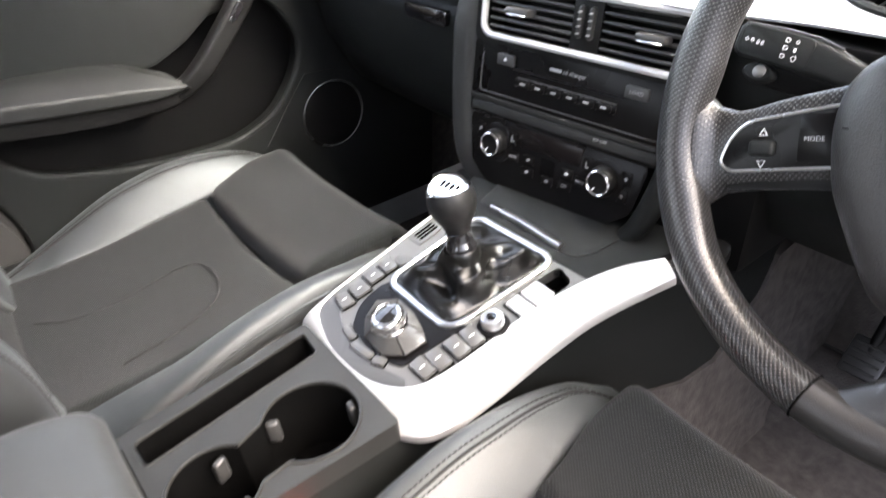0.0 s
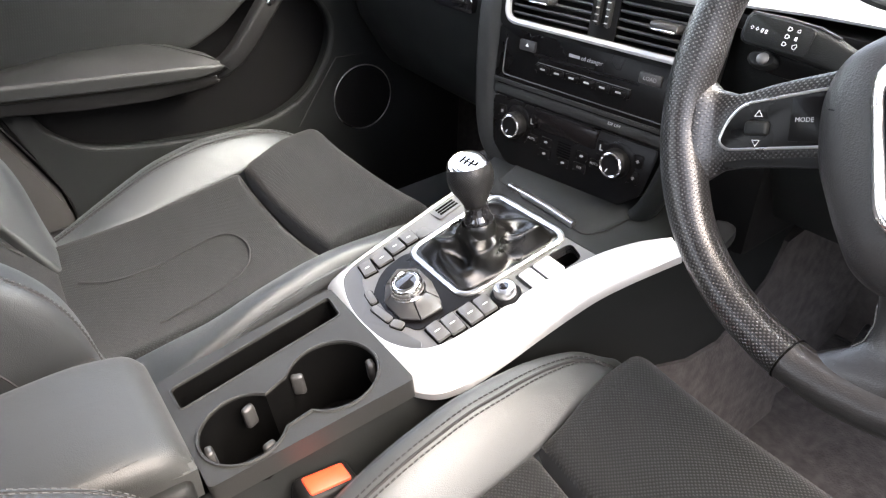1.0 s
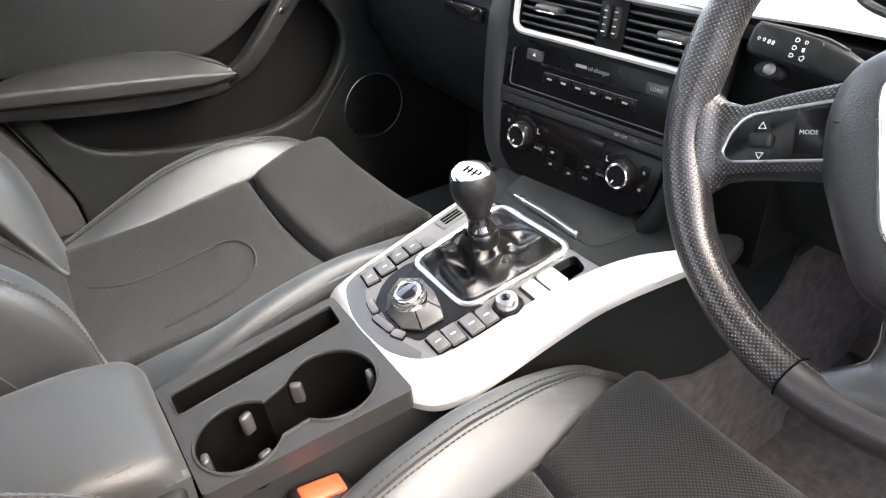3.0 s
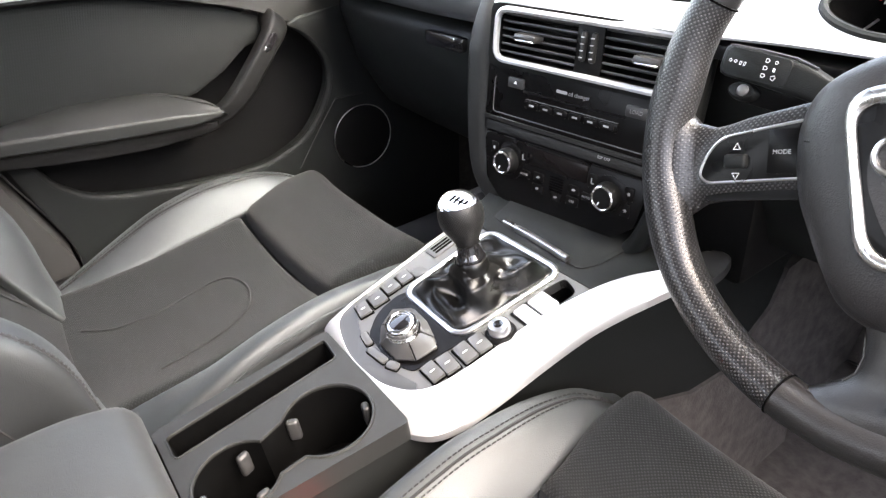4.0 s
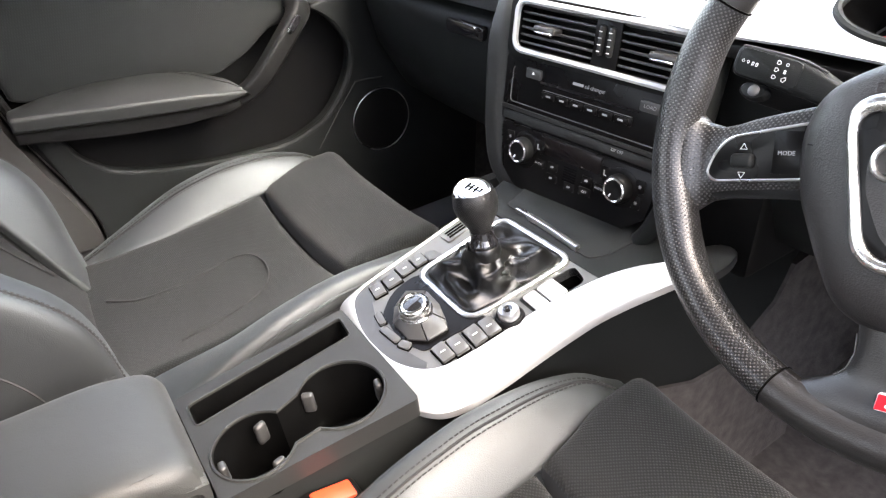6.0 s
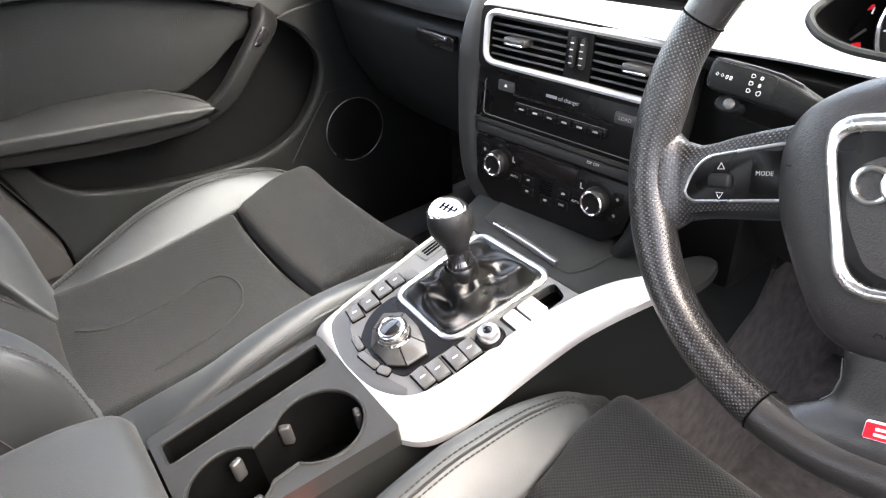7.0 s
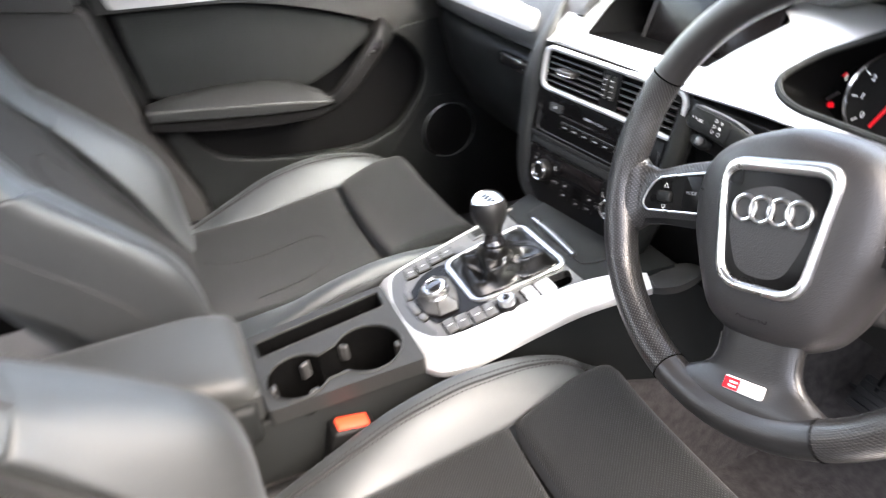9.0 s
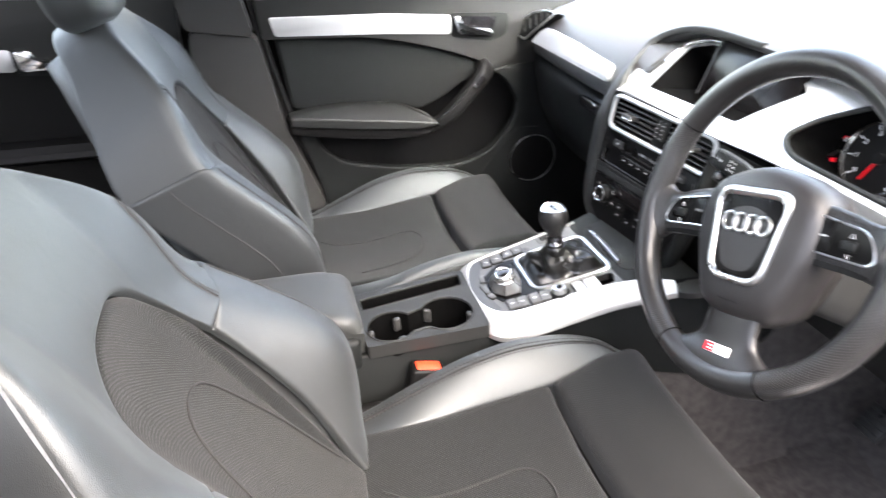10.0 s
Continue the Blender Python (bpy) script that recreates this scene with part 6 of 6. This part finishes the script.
# ---- steering ----
def steering_wheel():
    c = WHEEL.translation
    ob = thing("steering_wheel", c, "black leather sports steering wheel with chrome-framed hub", "steering wheel")
    R, THICK = 0.1795, 0.0157
    OUT = WHEEL.to_3x3() @ Vector((0, 0, 1))

    def arc(a0, a1, n, mat, name, label):
        bm = bmesh.new()
        uvl = bm.loops.layers.uv.new("UVMap")
        rings = []
        m = 24
        for i in range(n + 1):
            a = radians(mix(a0, a1, i / n))
            deg = math.degrees(a) % 360
            thumb = max(math.exp(-((deg - 164) / 9) ** 2), math.exp(-((deg - 16) / 9) ** 2)) + 0.6 * max(math.exp(-((deg - 195) / 9) ** 2), math.exp(-((deg - 345) / 9) ** 2))
            ring = []
            for k in range(m):
                b = 2 * math.pi * k / m
                x = THICK * math.cos(b) * (1 + (0.30 * thumb if math.cos(b) < 0 else 0.0))
                z = THICK * 1.06 * math.sin(b)
                ring.append((bm.verts.new(((R + x) * math.cos(a), (R + x) * math.sin(a), z)), R * a))
            rings.append(ring)
        for p, q in zip(rings, rings[1:]):
            for k in range(m):
                j = (k + 1) % m
                f = bm.faces.new((p[k][0], p[j][0], q[j][0], q[k][0]))
                for l, (who, col) in zip(f.loops, ((p[k], k), (p[j], k + 1), (q[j], k + 1), (q[k], k))):
                    l[uvl].uv = (who[1], THICK * 2 * math.pi * col / m)
        bm.faces.new([v for v, _ in rings[0]][::-1])
        bm.faces.new([v for v, _ in rings[-1]])
        return part(name, bm, mat, ob, label, place=WHEEL)
    arc(143, 243.5, 84, PERFORATED, "rim_grip", "perforated leather grip")
    arc(-66, 37, 84, PERFORATED, "rim_grip", "perforated leather grip")
    arc(37.5, 142.5, 80, WHEEL_LEATHER, "rim_top", "smooth leather rim")
    arc(244, 293.5, 40, WHEEL_LEATHER, "rim_bottom", "smooth leather rim")
    for a in (37.2, 142.8, 243.8, -66.2):
        t = radians(a)
        ring = [WHEEL @ Vector(((R + (THICK + 0.0003) * math.cos(b)) * math.cos(t), (R + (THICK + 0.0003) * math.cos(b)) * math.sin(t), (THICK * 1.06 + 0.0003) * math.sin(b))) for b in np.linspace(0, 2 * math.pi, 25)[:-1]]
        part("rim_seam", sweep(ring, circle(0.0008, 6), closed=True, up=OUT), INK, ob)
    # inner stitching of the rim
    for a0, a1 in ((200, 292), (-66, -20), (37, 142)):
        pts = [WHEEL @ Vector(((R - THICK * 0.97) * math.cos(radians(a)), (R - THICK * 0.97) * math.sin(radians(a)), 0.003)) for a in range(a0, a1, 2)]
        part("stitching", stitches(pts, OUT, 0.0040, 0.0032, 0.0005), THREAD, ob)["kind"] = "stuff"

    # hub: a soft dome with its shield
    half = [(0, 0.066), (0.024, 0.063), (0.051, 0.0555), (0.073, 0.043), (0.0845, 0.023), (0.087, 0.0), (0.084, -0.027), (0.077, -0.048), (0.0665, -0.074), (0.053, -0.098), (0.031, -0.111)]
    ring = half + [(0, -0.1145)] + [(-x, y) for x, y in half[:0:-1]]
    line = [(p.x + 0.003, p.y) for p in smooth_line([(x, y, 0) for x, y in ring], 5, True)]
    cover = part("airbag_cover", dome(line, ((0.90, -0.058), (0.99, -0.034), (1.0, -0.018), (0.993, -0.010), (0.972, -0.003), (0.935, 0.0035), (0.88, 0.0082), (0.80, 0.0115), (0.68, 0.0138), (0.5, 0.0152), (0.25, 0.0160)), (0.003, -0.018)), HUB, ob, "black grained airbag cover", place=WHEEL, angle=180)
    CORE = WHEEL @ at(0.005, 0, 0)
    sh = rounded([(-0.0545, 0.0375), (0.0545, 0.0375), (0.0395, -0.071), (-0.0395, -0.071)], [0.024, 0.024, 0.024, 0.024], 8)
    shi = rounded([(-0.0470, 0.0265), (0.0470, 0.0265), (0.0325, -0.0625), (-0.0325, -0.0625)], [0.017, 0.017, 0.018, 0.018], 8)
    bm = bmesh.new()
    rows = [[bm.verts.new((mix(a[0], b[0], k), mix(a[1], b[1], k), w)) for a, b in zip(sh, shi)] for k, w in ((0.0, 0.004), (0.0, 0.0150), (0.10, 0.0180), (0.45, 0.0198), (0.85, 0.0186), (1.0, 0.0160), (1.0, 0.008))]
    for a, b in zip(rows, rows[1:]):
        for i in range(len(a)):
            bm.faces.new((a[i], a[(i + 1) % len(a)], b[(i + 1) % len(a)], b[i]))
    part("shield_frame", bm, SATIN, cover, "chrome shield frame", place=CORE, angle=60)
    part("shield_panel", slab([(x * 1.01, (y + 0.02) * 1.01 - 0.02) for x, y in shi], 0.006, 0.0155, 0.001), PANEL, cover, place=CORE)
    for k in range(4):
        cx = -0.0240 + 0.0160 * k
        ring = [CORE @ Vector((cx + 0.0100 * math.cos(a), -0.0035 + 0.0100 * math.sin(a), 0.0172 + 0.0004 * (k % 2))) for a in np.linspace(0, 2 * math.pi, 41)[:-1]]
        part("emblem_ring", sweep(ring, circle(0.0018, 8), closed=True, up=OUT), SATIN, cover, "chrome emblem ring")
    for y in (0.0, 0.0042):
        part("horn_mark", slab(rect(-0.006 + y, -0.0005, 0.006 - y, 0.0005, 0.0003), 0.002, 0.0108), BLACK, cover, place=WHEEL @ at(-0.0655, 0.006 + y, 0, -10))
    writing("print", "AIRBAG", 0.0085, BLACK, cover, WHEEL @ at(0.003, -0.0895, 0.0124))

    # side spokes with their key pods
    top = lines([-0.173, -0.165, -0.1556, -0.142, -0.130, -0.1165, -0.098, -0.070], [0.058, 0.036, 0.0238, 0.0200, 0.0220, 0.0260, 0.0298, 0.0345])
    low = lines([-0.173, -0.165, -0.1586, -0.148, -0.132, -0.119, -0.098, -0.070], [-0.066, -0.054, -0.0450, -0.0365, -0.0333, -0.0322, -0.0310, -0.0300])
    for s in (-1, 1):
        rows = []
        for k in range(25):
            x = mix(-0.172, -0.070, k / 24)
            near = step(-0.150, -0.168, x)
            rows.append((s * x, (top(x) + low(x)) / 2, 0.0, (top(x) - low(x)) / 2, mix(-0.0098, -0.003, near), mix(0.0098, 0.0130, near)))
        spoke = part("spoke", limb(rows), PERFORATED, ob, "leather covered spoke", place=WHEEL, angle=180)
        under = [(s * x, y) for x, y in ((-0.1488, -0.014), (-0.1480, -0.030), (-0.1400, -0.0335), (-0.120, -0.0318), (-0.072, -0.0298), (-0.072, -0.010))]
        part("pod_housing", slab(rounded(under, [0.004, 0.010, 0.006, 0.002, 0.002, 0.002]), -0.016, -0.0022, 0.002), BLACK, spoke, "black plastic underside of the key pod", place=WHEEL)
        pod = rounded([(s * x, y) for x, y in ((-0.074, 0.0212), (-0.081, 0.0205), (-0.1325, 0.0120), (-0.1435, 0.0000), (-0.1488, -0.0150), (-0.1420, -0.0205), (-0.074, -0.0160))], [0.002, 0.002, 0.010, 0.008, 0.007, 0.006, 0.002])
        part("key_pod", slab(pod, -0.012, 0.0006, 0.0006), PANEL, spoke, "black key pod with a thin chrome edge", place=WHEEL)
        part("pod_edge", sweep([WHEEL @ Vector((x, y, 0.0002)) for x, y in pod], circle(0.0012, 8), closed=True, up=OUT), SATIN, spoke, "thin satin chrome edge")
        part("roller", rbox(0.0165, 0.0105, 0.008, 0.0028, 3), PLASTIC, spoke, "ribbed roller", place=WHEEL @ at(s * 0.1204, -0.0050, 0.0012))
        part("mode_key", slab(rect(-0.0125, -0.0150, 0.0125, 0.0150, 0.0015), 0.0, 0.0014, 0.0005), PANEL, spoke, place=WHEEL @ at(s * 0.0862, 0.0015, 0))
        for v, sg in ((0.0052, 1), (-0.0150, -1)):
            line = [WHEEL @ Vector((s * 0.1206 + x, v + sg * y, 0.0010)) for x, y in ((-0.0026, -0.0018), (0.0026, -0.0018), (0, 0.0024))]
            part("arrow_mark", sweep(line, circle(0.00035, 4), closed=True, up=OUT), WHITE, spoke)
        if s < 0:
            writing("print", "MODE", 0.0043, GREYPRINT, spoke, WHEEL @ at(-0.0892, 0.0010, 0.0016))
        else:
            part("print", slab(rect(-0.005, -0.0009, 0.005, 0.0009, 0.0003), 0.0, 0.0017), GREYPRINT, spoke, place=WHEEL @ at(0.0892, 0.0010, 0))
    # bottom spoke with its badge
    wide = lines([-0.180, -0.168, -0.158, -0.150, -0.144, -0.137, -0.125, -0.108, -0.085], [0.056, 0.078, 0.080, 0.064, 0.050, 0.041, 0.0365, 0.0365, 0.042])
    rows = []
    for k in range(29):
        y = mix(-0.180, -0.085, k / 28)
        near = step(-0.140, -0.162, y)
        rows.append((0.0045, y, sum(wide(y + d * 0.004) for d in (-1, 0, 1)) / 3, 0.0, mix(-0.006, -0.003, near), mix(0.0105, 0.0132, near)))
    spoke = part("spoke", limb(rows), WHEEL_LEATHER, ob, "smooth leather lower spoke", place=WHEEL, angle=180)
    for s in (-1, 1):
        pts = [WHEEL @ Vector((0.0045 + s * wide(y) * 0.985, y, -0.001)) for y in [mix(-0.142, -0.112, k / 16) for k in range(17)]]
        part("stitching", stitches(pts, OUT, 0.0035, 0.0032, 0.0005), THREAD, spoke)["kind"] = "stuff"
    m = WHEEL @ at(0.006, -0.1480, 0.0072, 2)
    part("badge", slab(rounded([(-0.0190, -0.0055), (0.0170, -0.0055), (0.0190, 0.0055), (-0.0170, 0.0055)], 0.001), 0.0, 0.0030, 0.0006), ENAMEL, spoke, "small silver and red badge", place=m)
    part("badge_field", slab(rounded([(-0.0185, -0.005), (-0.004, -0.005), (-0.002, 0.005), (-0.0165, 0.005)], 0.0006), 0.001, 0.0036), RED, spoke, place=m)
    for y in (0.0018, -0.0018):
        part("badge_bar", slab(rect(-0.0035, -0.0008, 0.0035, 0.0008, 0.0003), 0.002, 0.0041), ENAMEL, spoke, place=m @ at(-0.0085 + y * 0.3, y, 0))


steering_wheel()


def column():
    ob = thing("steering_column", (0.386, 0.2, 0.6), "black steering column shroud with an indicator stalk", "steering column")
    X = WHEEL @ pose(0, 0, 0, 0, 0, -18)
    bm = bmesh.new()
    rings = []
    for w, sx, sy in ((-0.046, 0.066, 0.046), (-0.052, 0.074, 0.052), (-0.075, 0.084, 0.058), (-0.14, 0.092, 0.066), (-0.24, 0.085, 0.07)):
        rings.append([bm.verts.new((x, y - 0.012, w)) for x, y in rect(-sx, -sy, sx, sy, 0.036, 8)])
    for a, b in zip(rings, rings[1:]):
        for i in range(len(a)):
            bm.faces.new((a[i], a[(i + 1) % len(a)], b[(i + 1) % len(a)], b[i]))
    bm.faces.new(rings[0])
    bm.faces.new(rings[-1][::-1])
    part("shroud", bm, CONSOLE, ob, "black column shroud", place=X)
    # indicator stalk: a flat block on a tapering arm
    tip, knee = Vector((0.1870, 0.147, 0.6815)), Vector((0.262, 0.147, 0.6785))
    along = (knee - tip).normalized()
    F = frame_of(tip, along, (0, 0.30, 0.95))
    rows = []
    for u, v, hv, hw in ((0.0, 0.0, 0.009, 0.006), (0.002, 0.0, 0.0115, 0.0080), (0.006, 0.0, 0.0130, 0.0090), (0.035, 0.0, 0.0135, 0.0100), (0.058, -0.001, 0.0135, 0.0100), (0.070, -0.002, 0.0125, 0.0095), (0.085, -0.005, 0.0108, 0.0085), (0.105, -0.009, 0.0095, 0.0080), (0.142, -0.016, 0.0085, 0.0075)):
        rows.append((u, v, 0.0, hv, -0.006, hw))
    st = part("indicator_stalk", limb(rows, 28, 4.5), PLASTIC, ob, "black indicator stalk with white symbols", place=F, angle=70)
    part("stalk_face", slab(rect(0.005, -0.0105, 0.060, 0.0108, 0.004), 0.0, 0.0044, 0.001), PLASTIC, st, "grey printed face of the stalk", place=F)
    part("stalk_edge", sweep([F @ Vector(q) for q in ((0.004, 0.0118, 0.001), (0.035, 0.0132, 0.001), (0.060, 0.0128, 0.001), (0.078, 0.0092, 0.0))], circle(0.0010, 6)), GREY_DARK, st)
    ink = lambda name, pts, m, r=0.00022: part(name, sweep([m @ Vector((x * 0.60, y * 0.60, 0.0045)) for x, y in pts], circle(r, 4), closed=True, up=F.to_3x3() @ Vector((0, 0, 1))), WHITE, st)
    for du in (0.0100, 0.0145):
        ink("symbol", [(-0.0022, 0), (0, 0.0022), (0.0022, 0), (0, -0.0022)], F @ at(du, 0.0005, 0))
    for du in (0.0190, 0.0225):
        ink("symbol", rounded([(-0.0014, -0.0020), (0.0010, -0.0020), (0.0016, 0.0022), (-0.0010, 0.0022)], 0.0006, 2), F @ at(du, 0.0, 0))
    for k, dv in enumerate((0.0066, 0.0008, -0.0050)):
        ink("symbol", rounded([(-0.0030, -0.0022), (0.0004, -0.0022), (0.0026, 0.0), (0.0004, 0.0022), (-0.0030, 0.0022)], 0.0006, 2), F @ at(0.0405, dv, 0))
        if k == 0:
            ink("symbol", circle(0.0019, 8), F @ at(0.0475, dv, 0))
        elif k == 1:
            part("symbol", slab(rect(-0.0009, -0.0014, 0.0009, 0.0014, 0.0004), 0.0040, 0.0047), WHITE, st, place=F @ at(0.0475, dv, 0))
        else:
            ink("symbol", [(-0.0028, 0.0010), (0.0018, 0.0034), (0.0036, 0.0012), (0.0016, -0.0034), (-0.0020, -0.0022)], F @ at(0.0485, dv, 0))
    low = [Vector((0.330, 0.170, 0.645)), Vector((0.270, 0.162, 0.652)), Vector((0.215, 0.155, 0.657))]
    cruise = part("cruise_stalk", sweep(smooth_line(low, 6), rect(-0.007, -0.010, 0.007, 0.010, 0.005)), BLACK, ob)
    part("stalk_end", lathe([(0.0, 0.0), (0.0115, 0.0), (0.0130, 0.002), (0.0125, 0.006), (0.010, 0.009), (0.0, 0.0095)], 24), PLASTIC, cruise, "dark stalk end", place=Matrix.Translation((0.2120, 0.1480, 0.6570)) @ pose(0, 0, 0, 60, 0, 0) @ Matrix.Diagonal((1.05, 0.6, 1, 1)))
    part("stalk_key", lathe([(0.0, 0.0085), (0.0045, 0.0085), (0.0050, 0.0110), (0.0035, 0.0122), (0.0, 0.0124)], 20), BUTTON, cruise, "small grey key on the stalk end", place=Matrix.Translation((0.2140, 0.1480, 0.6570)) @ pose(0, 0, 0, 60, 0, 0))


column()


# ---- footwells ----
def floor_mat(name, x, y):
    ob = thing(name, (x, y, 0.0), "dark grey carpet mat in the footwell", "floor mat", "floor mats")
    def face(u, v):
        return Vector((x + (u * 2 - 1) * 0.22, mix(y - 0.28, y + 0.30, v), 0.010 + 0.06 * step(0.75, 1.0, v)))
    part("mat_carpet", pad(face, 20, 24, 0.006, 0.010), MAT_CLOTH, ob)
    b = [face(u, v) + Vector((0, 0, -0.002)) for u, v in [(k / 12, 0) for k in range(13)] + [(1, k / 12) for k in range(1, 13)] + [(1 - k / 12, 1) for k in range(1, 13)] + [(0, 1 - k / 12) for k in range(1, 12)]]
    part("binding", sweep(b, circle(0.004, 8), closed=True), RUBBER, ob)


floor_mat("floor_mat", 0.40, 0.34)
floor_mat("floor_mat", -0.40, 0.34)


def pedal(x, y, z, w, h, name, label):
    ob = thing(name, (x, y, z), label, "pedal", "pedals")
    m = Matrix.Translation((x, y, z)) @ pose(0, 0, 0, 50)
    p = part("pad", rbox(w, h, 0.012, 0.004, 2), RUBBER, ob, place=m)
    for k in range(4):
        part("rib", rbox(w * 0.8, 0.004, 0.003, 0.001, 1), RUBBER, p, place=m @ at(0, (k - 1.5) * h / 4.6, 0.007))
    part("arm", sweep([Vector((x, y + 0.004, z)), Vector((x, y + 0.10, z + 0.16)), Vector((x, y + 0.12, z + 0.30))], circle(0.008, 10)), BLACK, ob)


pedal(0.27, 0.56, 0.14, 0.055, 0.06, "clutch_pedal", "black rubber clutch pedal on its arm")
pedal(0.40, 0.56, 0.14, 0.06, 0.06, "brake_pedal", "black rubber brake pedal on its arm")
pedal(0.52, 0.58, 0.13, 0.045, 0.12, "accelerator_pedal", "black rubber accelerator pedal on its arm")
